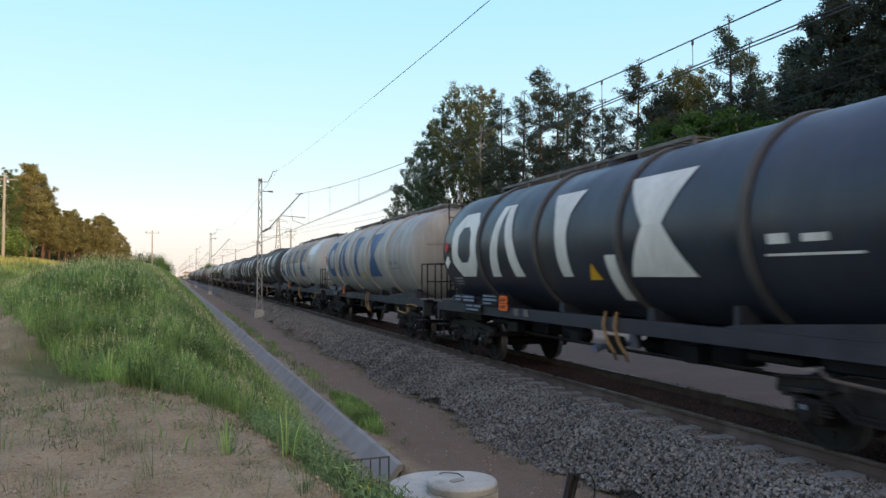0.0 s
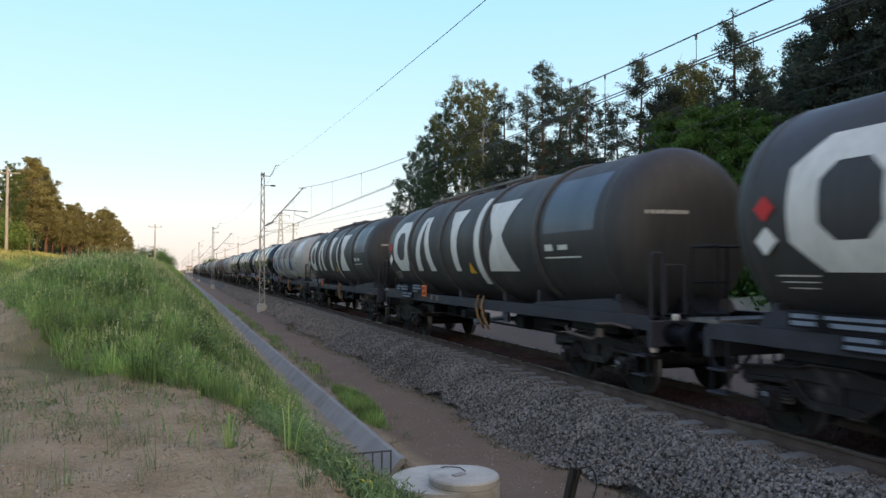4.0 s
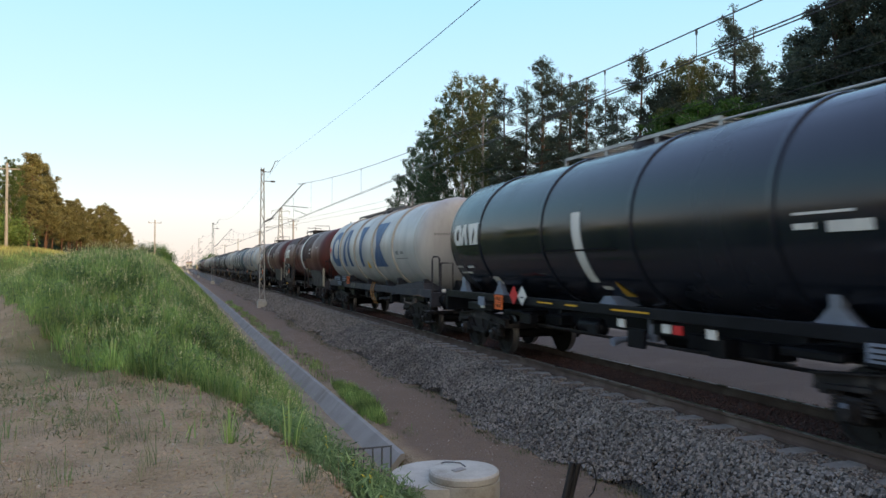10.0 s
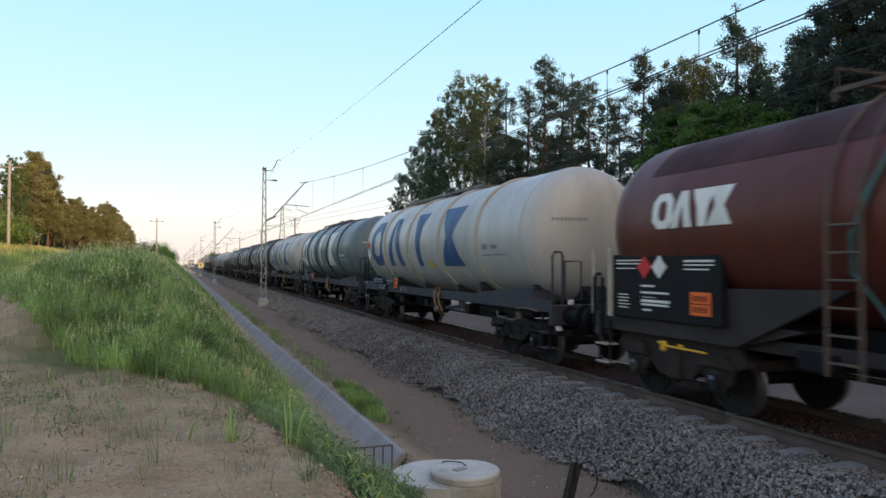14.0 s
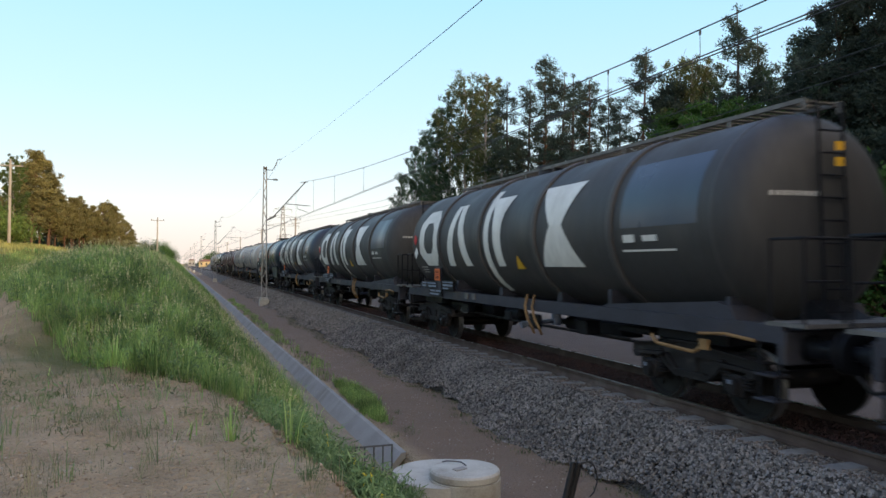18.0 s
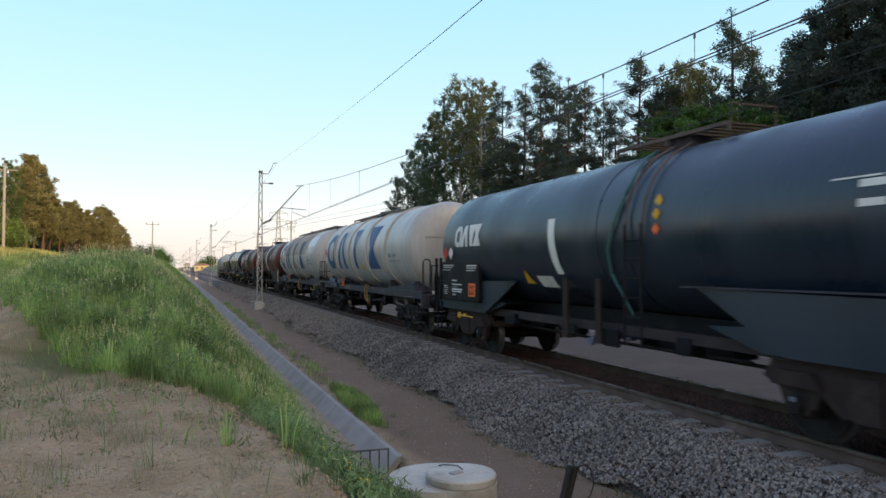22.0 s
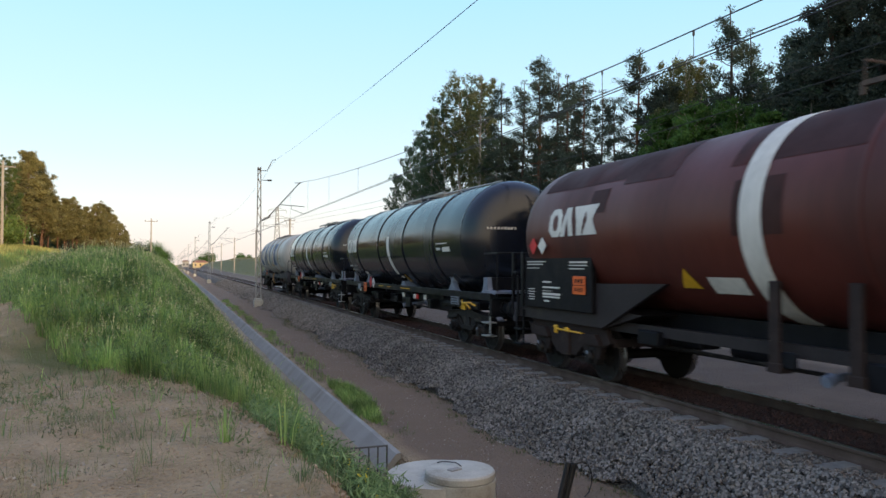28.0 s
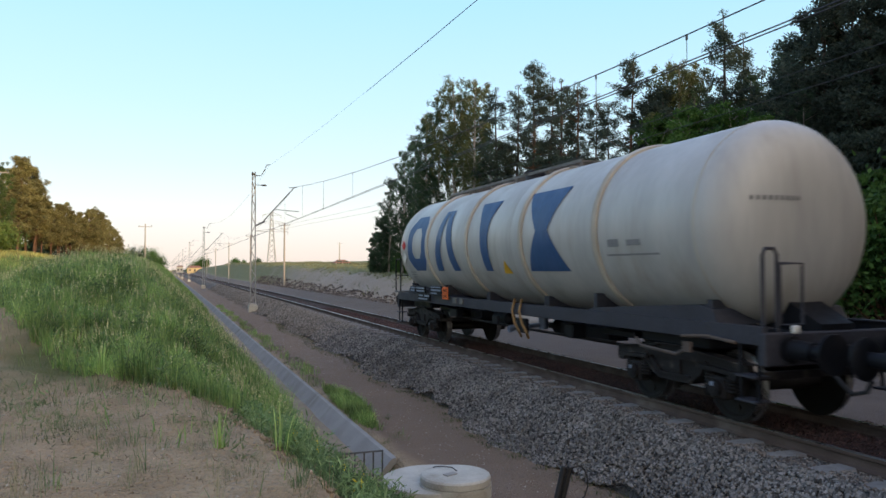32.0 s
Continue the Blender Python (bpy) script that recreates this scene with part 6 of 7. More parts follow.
def pine(h, seed, dense=1.0, bare=0.45, mat=None, wide=1.0, leaf=0.10, puff=0.3, ragged=0.5, bark=None):
    """A Scots pine: bare reddish trunk, uneven limbs that end in separate needle clumps."""
    r = random.Random(seed)
    t = empty("pine_tree", "tall Scots pine with reddish bark and uneven dark crown", "tree", "trees of the wood")
    bm = bmesh.new()
    trunk = [(0, 0, -0.5)]
    dx = dy = 0.0
    for i in range(1, 9):
        dx += r.uniform(-0.13, 0.13)
        dy += r.uniform(-0.13, 0.13)
        trunk.append((dx, dy, h * i / 8))
    limbs(bm, trunk, 0.011 * h + 0.03, 0.03, 8)
    clumps = []
    z = h * bare

    def stem(z):
        k = min(7, max(0, int(z / h * 8)))
        return Vector(trunk[k]).lerp(Vector(trunk[k + 1]), min(1, z / h * 8 - k))
    # dead stubs below the crown
    for _ in range(int(10 * bare) + 2):
        c, an = stem(h * bare * r.uniform(0.45, 1)), r.uniform(0, 6.283)
        limbs(bm, [c, c + Vector((math.cos(an), math.sin(an), r.uniform(-0.25, 0.2))) * r.uniform(0.4, 1.1)], 0.025, 0.008, 4)
    while z < h * 0.97:
        f = (z - h * bare) / (h * (1 - bare))
        reach = (0.16 * h * (1 - f) ** 0.7 * (0.6 + 0.4 * min(1, f * 4)) + 0.25) * wide
        c = stem(z)
        for _ in range(r.choice((2, 3, 3, 4))):
            an, ln = r.uniform(0, 6.283), reach * r.uniform(1 - ragged, 1.12)
            way = Vector((math.cos(an), math.sin(an), r.uniform(-0.15, 0.6)))
            tip = c + way * ln + Vector((0, 0, 0.1 * ln))
            mid = c.lerp(tip, 0.5) + Vector((0, 0, -0.1 * ln))
            limbs(bm, [c, mid, tip], 0.045 * (1 - f) + 0.018, 0.010, 4)
            side = Vector((-math.sin(an), math.cos(an), 0))
            clumps.append((*tip, 1.0))
            for q in range(max(3, int(ln * 3.4))):
                g = r.uniform(0.36, 1.0)
                w = mid.lerp(tip, 2 * g - 1) if g > 0.5 else c.lerp(mid, 2 * g)
                w = w + side * r.uniform(-1, 1) * 0.34 * ln * (1.15 - g) + Vector((0, 0, r.uniform(-0.22, 0.34)))
                clumps.append((*w, r.uniform(0.6, 1.1)))
        z += r.uniform(0.3, 0.62) * (h / 14)
    clumps.append((*trunk[8], 0.8))
    part("trunk", bm, bark or M_BARK_PINE, t, "reddish scaly trunk with limbs")
    c = np.array(clumps)
    rr = np.random.default_rng(seed + 500)
    n = int(46 * dense)
    k = len(c) * n
    at = np.repeat(c[:, :3], n, 0)
    size = np.repeat(c[:, 3], n)[:, None]
    d = rr.normal(0, 1, (k, 3))
    d /= np.linalg.norm(d, axis=1, keepdims=True)
    d[:, 2] = d[:, 2] * 0.8 + 0.1
    pos = at + d * size * puff * rr.uniform(0.2, 1.3, (k, 1)) ** 0.8 * np.array([1.15, 1.15, 1.0])
    u = d + rr.normal(0, 0.45, (k, 3))
    u /= np.linalg.norm(u, axis=1, keepdims=True)
    w = np.cross(u, rr.normal(0, 1, (k, 3)))
    w /= np.linalg.norm(w, axis=1, keepdims=True) + 1e-9
    sz = leaf * rr.uniform(0.6, 1.3, (k, 1))
    vs = np.stack([pos - u * sz * 0.7, pos + w * sz * 0.3, pos + u * sz, pos - w * sz * 0.3], 1).reshape(-1, 3)
    part("crown", raw("crown", vs.tolist(), np.arange(k * 4).reshape(-1, 4).tolist(), mat or M_NEEDLE), None, t)
    return t


def birch(h, seed, mat, low=0.18, dense=1.0, slim=1.0, leaf=0.075):
    """A slender leafy tree: rising limbs, curtains of hanging twigs, gaps of sky."""
    r = random.Random(seed)
    t = empty("birch_tree", "slender leafy birch with drooping twigs", "tree", "trees of the wood")
    bm = bmesh.new()
    trunk = [(0, 0, -0.5)]
    dx = dy = 0.0
    for i in range(1, 9):
        dx += r.uniform(-0.15, 0.15)
        dy += r.uniform(-0.15, 0.15)
        trunk.append((dx, dy, h * i / 8))
    limbs(bm, trunk, 0.010 * h + 0.03, 0.025, 8)
    twigs = []
    z = h * low
    while z < h * 0.985:
        f = (z - h * low) / (h * (1 - low))
        reach = (h * 0.15 * math.sin(math.pi * min(0.97, 0.22 + 0.72 * f)) ** 0.8 + 0.2) * slim
        k = min(7, int(z / h * 8))
        c = Vector(trunk[k]).lerp(Vector(trunk[k + 1]), z / h * 8 - k)
        for _ in range(3):
            an, ln = r.uniform(0, 6.283), reach * r.uniform(0.35, 1.1)
            tip = c + Vector((math.cos(an) * ln, math.sin(an) * ln, ln * r.uniform(0.35, 0.95)))
            limbs(bm, [c, tip], 0.04 * (1 - f) + 0.015, 0.008, 4)
            for q in range(max(2, int(ln * 2.2))):
                w = c.lerp(tip, r.uniform(0.3, 1.0))
                hang = r.uniform(0.4, 1.3) * (h / 16) * (1.15 - 0.6 * f)
                twigs.append((w.x + r.gauss(0, 0.22), w.y + r.gauss(0, 0.22), w.z + 0.1, hang))
        z += r.uniform(0.24, 0.46) * (h / 15)
    part("trunk", bm, M_BARK_BIRCH, t, "pale blotched trunk with limbs")
    c = np.array(twigs)
    rr = np.random.default_rng(seed + 700)
    n = int(62 * dense)
    k = len(c) * n
    g = rr.uniform(0, 1, k) ** 0.8
    at = np.repeat(c[:, :3], n, 0)
    at[:, 2] -= np.repeat(c[:, 3], n) * g
    at[:, :2] += rr.normal(0, 1, (k, 2)) * (0.08 + 0.10 * (1 - g))[:, None]
    at[:, 2] += rr.normal(0, 0.05, k)
    u = rr.normal(0, 1, (k, 3)) - np.array([0, 0, 0.9])
    u /= np.linalg.norm(u, axis=1, keepdims=True)
    w = np.cross(u, rr.normal(0, 1, (k, 3)))
    w /= np.linalg.norm(w, axis=1, keepdims=True) + 1e-9
    sz = leaf * rr.uniform(0.6, 1.4, (k, 1))
    vs = np.stack([at - u * sz, at + w * sz * 0.55, at + u * sz, at - w * sz * 0.55], 1).reshape(-1, 3)
    part("crown", raw("crown", vs.tolist(), np.arange(k * 4).reshape(-1, 4).tolist(), mat), None, t)
    return t


def bush(h, w, seed, mat):
    r = random.Random(seed)
    t = empty("shrub", "dense green leafy shrub at the wood's edge", "shrub", "shrubs at the wood's edge")
    bm = bmesh.new()
    tips = []
    for _ in range(26):
        an, ln = r.uniform(0, 6.283), w * r.uniform(0.2, 1)
        z = h * r.uniform(0.3, 1) * (1 - 0.45 * (ln / w) ** 2)
        tip = (math.cos(an) * ln, math.sin(an) * ln, z)
        limbs(bm, [(0, 0, -0.3), (tip[0] * 0.4, tip[1] * 0.4, z * 0.6), tip], 0.035, 0.01, 4)
        for q in range(4):
            tips.append((tip[0] * (0.55 + 0.15 * q) + r.gauss(0, 0.15), tip[1] * (0.55 + 0.15 * q) + r.gauss(0, 0.15), z * (0.5 + 0.16 * q)))
    part("stem", bm, M_BARK_PINE, t)
    vs, fs = cards(tips, 80, 0.33 * h / 3, 0.075, 0.55, seed, droop=0.3)
    part("crown", raw("crown", vs.tolist(), fs.tolist(), mat), None, t)
    return t


# bush leaves brightened in colour, as if the sun reached them
M_BUSH_SUNLIT = leafy("sunlit_tint_bush_leaves", (0.12, 0.20, 0.05), (0.22, 0.28, 0.075))
# darker needles: the wood's shade is put into their colour
M_NEEDLE_SHADED = leafy("shade_tint_spruce_needles", (0.030, 0.046, 0.038), (0.074, 0.092, 0.066))
# duller, darker pine bark copy, coloured for trunks standing in shadow
M_BARK_SHADED = surf("shade_tint_pine_bark", (0.085, 0.062, 0.050), (0.055, 0.042, 0.036), 0.9, scale=2, fine=9, bump=0.6, dist=0.03)
PROTO = {
    "p1": (pine(16, 1, 1.0, 0.40, None, 1.0, bark=M_BARK_SHADED), 16), "p2": (pine(16, 2, 1.1, 0.30, None, 0.95, bark=M_BARK_SHADED), 16), "p3": (pine(16, 3, 1.0, 0.36, None, 1.15, ragged=0.65), 16),
    "p5": (pine(14, 4, 1.5, 0.08, M_NEEDLE_SHADED, 1.2, 0.11, 0.33, 0.5, M_BARK_SHADED), 14), "p6": (pine(14, 18, 1.5, 0.12, M_NEEDLE_SHADED, 1.6, 0.11, 0.33, 0.6, M_BARK_SHADED), 14),
    "q1": (pine(10, 5, 1.2, 0.22, M_NEEDLE_SUNLIT, 1.5, 0.13, 0.29), 10), "q2": (pine(10, 6, 1.2, 0.32, M_NEEDLE_SUNLIT, 1.6, 0.13, 0.29), 10), "q3": (pine(10, 19, 1.2, 0.26, M_NEEDLE_SUNLIT, 1.5, 0.13, 0.29, 0.65), 10),
    "b1": (birch(18, 7, M_LEAF), 18), "b2": (birch(18, 8, M_LEAF, 0.1, 1.15), 18), "b3": (birch(18, 9, M_LEAF_GOLDLIT, 0.45), 18), "b4": (birch(18, 10, M_LEAF, 0.3, 1.0, 0.8), 18), "b5": (birch(8, 20, M_LEAF, 0.02, 1.6, 1.3), 8),
    "g1": (birch(9, 14, M_SHRUB, 0.05, 1.5, 1.2), 9), "g2": (birch(9, 15, M_SHRUB, 0.05, 1.5, 1.2), 9), "l1": (birch(14, 16, M_LEAF_SUNLIT, 0.05, 1.5, 1.2), 14),
    "s1": (bush(3.2, 2.2, 11, M_SHRUB), 3.2), "s2": (bush(3.0, 2.4, 12, M_LEAF), 3.0), "s3": (bush(3.4, 2.0, 13, M_SHRUB), 3.4), "s4": (bush(3.2, 2.4, 17, M_BUSH_SUNLIT), 3.2),
}
used = set()
plant_rng = random.Random(21)


def plant(kind_, x, y, h):
    proto, ph = PROTO[kind_]
    z = float(ground_z(x, y)) - 0.1
    m = pose(x, y, z, 0, 0, plant_rng.uniform(0, 360))
    t = proto if kind_ not in used else copy_thing(proto, m)
    used.add(kind_)
    s = h / ph
    t.matrix_basis = m @ Matrix.Diagonal((s, s, s, 1))
    return t


# the wood beyond the track: kind, across, along, height of the top over the rails
WOOD = """b5 21.6 79.2 6.2;b5 21.8 77.6 8.0;b5 21.5 81.5 4.0;b2 22.0 75.9 12.0;b1 22.5 72.5 14.6;b4 23.0 69.6 16.0;b2 23.0 65.9 17.1;b1 23.5 64.1 18.6;b3 24.0 61.7 19.7;b3 24.5 57.8 18.9;b1 25.5 62.4 18.8;b2 26.0 59.8 16.4;p2 24.5 52.8 16.8;
b1 25.0 55.3 13.0;p5 25.0 51.8 10.1;p1 26.0 52.2 17.1;p3 25.5 48.6 18.0;p1 26.5 47.5 16.5;p2 25.5 44.5 15.6;p3 25.0 41.0 14.4;p1 26.0 40.5 13.6;p2 25.5 38.3 12.4;p3 25.0 35.1 14.6;p5 24.5 33.3 11.6;
p5 25.0 32.2 12.2;b3 26.0 32.3 13.6;b1 27.0 31.9 12.3;p2 25.0 27.4 14.6;p1 26.5 28.1 13.9;b4 25.0 28.7 10.9;b2 26.0 26.9 11.5;b4 26.0 25.3 12.7;p5 24.0 21.9 12.7;p6 23.5 20.5 13.4;p5 24.0 19.9 13.7;
p6 23.0 18.2 12.6;p5 23.0 17.3 12.7;p6 23.0 16.5 12.1;p5 25.0 23.6 11.1;p6 26.0 22.2 12.0;p5 26.0 20.1 11.8;b1 22.5 21.0 9.0;b2 24.0 26.3 9.6;b1 23.5 31.0 9.8;p5 26.5 34.5 12.6;p6 27.0 32.6 12.8;p5 27.5 30.4 11.4;p6 28.0 28.6 11.6;p5 28.0 26.6 11.2;b1 27.0 50.5 12.5;b2 27.5 47.0 11.0;p5 27.0 57.0 13.0;b1 23.8 67.5 13.0;b2 24.0 71.0 11.5;b1 23.4 75.0 9.0;b2 22.6 78.5 7.0"""
for row in WOOD.replace("\n", "").split(";"):
    k, x, y, top = row.split()
    plant(k, float(x), float(y), float(top) - float(ground_z(float(x), float(y))))
# lower trees close the wood behind the first row
for i in range(30):
    y = 84 - i * 2.4
    plant(plant_rng.choice(("b1", "b2", "p2", "p5")), 31 + plant_rng.uniform(0, 6), y, plant_rng.uniform(0.42, 0.56) * float(np.interp(y, (15, 30, 45, 60, 84), (17, 14, 13, 16, 9))))
for i in range(24):
    y = 82 - i * 3.0
    plant(plant_rng.choice(("s1", "s2", "s3")), 23 + plant_rng.uniform(0, 3), y, plant_rng.uniform(2.2, 3.6))
# the wood is carried on unseen behind the camera to shade the foreground
for i in range(30):
    near = max(14, 23 - i * 0.5)
    plant(plant_rng.choice(("p5", "b2", "p6", "b1")), near + plant_rng.uniform(0, 5), 13 - i * 3.4, plant_rng.uniform(14, 18))
    plant(plant_rng.choice(("p6", "b2", "b4")), near + 6 + plant_rng.uniform(0, 8), 14 - i * 3.4, plant_rng.uniform(14, 19))
    plant(plant_rng.choice(("s1", "s2", "s3")), near + plant_rng.uniform(1, 6), 12 - i * 3.4, plant_rng.uniform(3.5, 5.5))
for k, x, y, top in (('g1', 22.5, 29.5, 9.5), ('g2', 22.3, 26.5, 9.3), ('g1', 22, 24.1, 8.9), ('g2', 21.8, 22.2, 8.0), ('g1', 21.5, 20.4, 6.8), ('b3', 27, 34.3, 14.1), ('b3', 27.5, 33.1, 13.6), ('g2', 20.5, 16.2, 5.2), ('g1', 20.5, 17.1, 5.1)):
    plant(k, x, y, top - float(ground_z(x, y)))
for x, y, h in ((19.5, 15, 4.2), (20.3, 18.5, 4.6), (21, 12, 4.8)):
    plant("s1", x, y, h)
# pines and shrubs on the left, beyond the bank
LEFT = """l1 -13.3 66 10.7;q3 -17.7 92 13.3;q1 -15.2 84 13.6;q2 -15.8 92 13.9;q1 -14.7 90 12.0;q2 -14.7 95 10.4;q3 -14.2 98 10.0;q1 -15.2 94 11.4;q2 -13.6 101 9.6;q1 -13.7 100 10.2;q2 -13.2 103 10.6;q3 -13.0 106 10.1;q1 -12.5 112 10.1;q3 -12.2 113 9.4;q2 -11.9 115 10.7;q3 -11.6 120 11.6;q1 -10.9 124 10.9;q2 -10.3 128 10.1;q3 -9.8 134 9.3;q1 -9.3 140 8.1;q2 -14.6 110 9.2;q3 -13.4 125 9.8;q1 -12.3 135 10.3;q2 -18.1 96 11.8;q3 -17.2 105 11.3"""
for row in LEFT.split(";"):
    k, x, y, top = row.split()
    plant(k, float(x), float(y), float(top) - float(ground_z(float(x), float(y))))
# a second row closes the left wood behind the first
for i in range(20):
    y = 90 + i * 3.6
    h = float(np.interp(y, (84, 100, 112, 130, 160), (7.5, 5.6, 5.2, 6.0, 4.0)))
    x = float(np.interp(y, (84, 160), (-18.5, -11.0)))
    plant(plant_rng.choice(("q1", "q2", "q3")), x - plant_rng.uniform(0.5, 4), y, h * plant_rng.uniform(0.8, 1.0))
    plant("s2", x - plant_rng.uniform(2, 5), y + 1, plant_rng.uniform(2.2, 3.4))
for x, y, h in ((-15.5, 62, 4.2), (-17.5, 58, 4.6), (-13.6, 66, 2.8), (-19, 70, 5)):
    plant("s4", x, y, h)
for x, y, h in ((-9, 170, 5), (-8, 190, 5), (-7, 215, 5), (-6, 240, 6), (26, 330, 3.2), (36, 350, 3.8), (30, 345, 2.6), (13, 560, 9.5), (19, 565, 9), (31, 420, 5)):
    plant(plant_rng.choice(("s1", "s2", "s3")), x, y, h)


# ---- grass, weeds and stones ----
def blades(name, label, mat, n, area, hgt, wid, seed, keep=None, lean=0.35, cat="grass"):
    """Upright tapering blades over an area (x0, x1, y0, y1), kept where keep(x, y) says."""
    r = np.random.default_rng(seed)
    x, y = r.uniform(area[0], area[1], n), r.uniform(area[2], area[3], n)
    if keep is not None:
        ok = r.uniform(0, 1, n) < keep(x, y)
        x, y = x[ok], y[ok]
    n = len(x)
    x = x + veer(y)
    z = ground_z(x, y)
    h = hgt * r.uniform(0.45, 1.25, n)
    a = r.uniform(0, 6.283, n)
    w = wid * r.uniform(0.6, 1.3, n)
    la, lr = r.uniform(0, 6.283, n), lean * h * r.uniform(0.2, 1, n)
    bxv, byv = np.cos(a) * w, np.sin(a) * w
    p0 = np.stack([x - bxv, y - byv, z - 0.02], -1)
    p1 = np.stack([x + bxv, y + byv, z - 0.02], -1)
    mx, my = x + np.cos(la) * lr * 0.35, y + np.sin(la) * lr * 0.35
    p2 = np.stack([mx + bxv * 0.7, my + byv * 0.7, z + h * 0.6], -1)
    p3 = np.stack([mx - bxv * 0.7, my - byv * 0.7, z + h * 0.6], -1)
    p4 = np.stack([x + np.cos(la) * lr, y + np.sin(la) * lr, z + h], -1)
    vs = np.stack([p0, p1, p2, p3, p4], 1).reshape(-1, 3)
    i = np.arange(n) * 5
    fs = [list(q) for q in np.stack([i, i + 1, i + 2, i + 3], -1).tolist()] + [list(q) for q in np.stack([i + 3, i + 2, i + 4], -1).tolist()]
    return tagged(new(name, raw(name, vs.tolist(), fs, mat)), label, cat, kind="stuff")


M_STONE_RED = leafy("dark_rusty_stones", (0.038, 0.020, 0.017), (0.10, 0.052, 0.043), 1.5, 0.0)
M_STONE_RUST = leafy("rust_stained_stones", (0.06, 0.045, 0.037), (0.21, 0.172, 0.145), 1.5, 0.0)
M_LITTER = leafy("dry_litter", (0.10, 0.07, 0.045), (0.30, 0.23, 0.15), 2.0, 0.0)
M_CUT = leafy("rough_dry_grass", (0.17, 0.18, 0.085), (0.29, 0.27, 0.15), 0.1, 0.4)
M_SEED = leafy("pale_seed_heads", (0.48, 0.46, 0.22), (0.66, 0.62, 0.36), 1.0, 0.3)
M_SANDGRASS = leafy("thin_sand_grass", (0.10, 0.165, 0.065), (0.20, 0.265, 0.115), 1.2, 0.35)
M_TOEWEED = leafy("dull_olive_weeds", (0.075, 0.09, 0.04), (0.15, 0.155, 0.08), 1.2, 0.3)
M_HERB = leafy("grey_green_herbs", (0.12, 0.20, 0.08), (0.23, 0.32, 0.145), 1.4, 0.3, 0.45, 1.45)
# dry grass colour raised to carry the sunlight on the field
M_FIELD_SUNLIT = leafy("sunlit_tint_field_grass", (0.34, 0.35, 0.11), (0.50, 0.46, 0.17), 0.4, 0.4)


def clumpy(x, y, s=1.0):
    return 0.5 + 0.5 * np.sin(2.3 * s * x + 1.1 * s * y + 1.3 * np.sin(1.7 * s * y)) * np.sin(1.9 * s * y - 1.2 * s * x + 0.7)


def bank_edge(y):
    return np.interp(y, (3, 5.4, 6.5, 7.55, 8.95, 9.6, 10.7, 11.9, 13, 14.5, 17, 21, 26, 34, 48), (1.2, 1.0, 0.85, 0.66, 0.36, -0.1, -0.95, -1.7, -2.1, -2.7, -3.4, -4.2, -5.8, -9, -14))


def on_bank(x, y):
    bare = clumpy(x * 0.8 + 3, y * 0.45, 1.0) > 0.86
    return np.where((x < np.interp(y, (9, 14, 20), (1.7, 1.82, 2.1))) & (x > bank_edge(y) + np.interp(y, (5, 8, 9.2, 10.5), (0.42, 0.4, 0.28, 0.1)) + 0.12 * np.sin(3 * y) * np.sin(7.3 * y + 2 * x)), np.where(bare, 0.12, 0.3 + 0.7 * clumpy(x, y)), np.where((x < 2) & (x > bank_edge(y) - 1.5), 0.008, 0.0))


def tufts(name, label, mat, centres, per, hgt, wid, spread, seed, lean=0.9, cat="weeds"):
    """Clumps of thin arching blades that lean out of a common root."""
    r = np.random.default_rng(seed)
    c = np.repeat(np.asarray(centres, float), per, 0)
    n = len(c)
    big = np.repeat(r.uniform(0.5, 1.3, len(centres)), per)
    an = r.uniform(0, 6.283, n)
    rad = spread * r.uniform(0, 1, n) ** 0.7 * big
    x, y = c[:, 0] + np.cos(an) * rad * 0.5, c[:, 1] + np.sin(an) * rad * 0.5
    z = ground_z(x, y) - 0.015
    h = hgt * r.uniform(0.4, 1.2, n) * big
    out = lean * h * r.uniform(0.1, 0.8, n)
    w = wid * r.uniform(0.6, 1.3, n)
    sx, sy = -np.sin(an) * w, np.cos(an) * w
    ps = []
    for f, g, k in ((0, 0, 1.0), (0.45, 0.18, 0.9), (0.8, 0.55, 0.55)):
        ps += [np.stack([x + np.cos(an) * out * g - sx * k, y + np.sin(an) * out * g - sy * k, z + h * f], -1), np.stack([x + np.cos(an) * out * g + sx * k, y + np.sin(an) * out * g + sy * k, z + h * f], -1)]
    ps.append(np.stack([x + np.cos(an) * out, y + np.sin(an) * out, z + h * (1 - 0.18 * lean)], -1))
    vs = np.stack(ps, 1).reshape(-1, 3)
    i = np.arange(n) * 7
    fs = np.stack([i, i + 1, i + 3, i + 2], -1).tolist() + np.stack([i + 2, i + 3, i + 5, i + 4], -1).tolist() + np.stack([i + 4, i + 5, i + 6], -1).tolist()
    return tagged(new(name, raw(name, vs.tolist(), fs, mat)), label, cat, kind="stuff")


def spots(n, area, seed, keep):
    r = np.random.default_rng(seed)
    x, y = r.uniform(area[0], area[1], n), r.uniform(area[2], area[3], n)
    ok = r.uniform(0, 1, n) < keep(x, y)
    return np.stack([x[ok] + veer(y[ok]), y[ok]], -1)


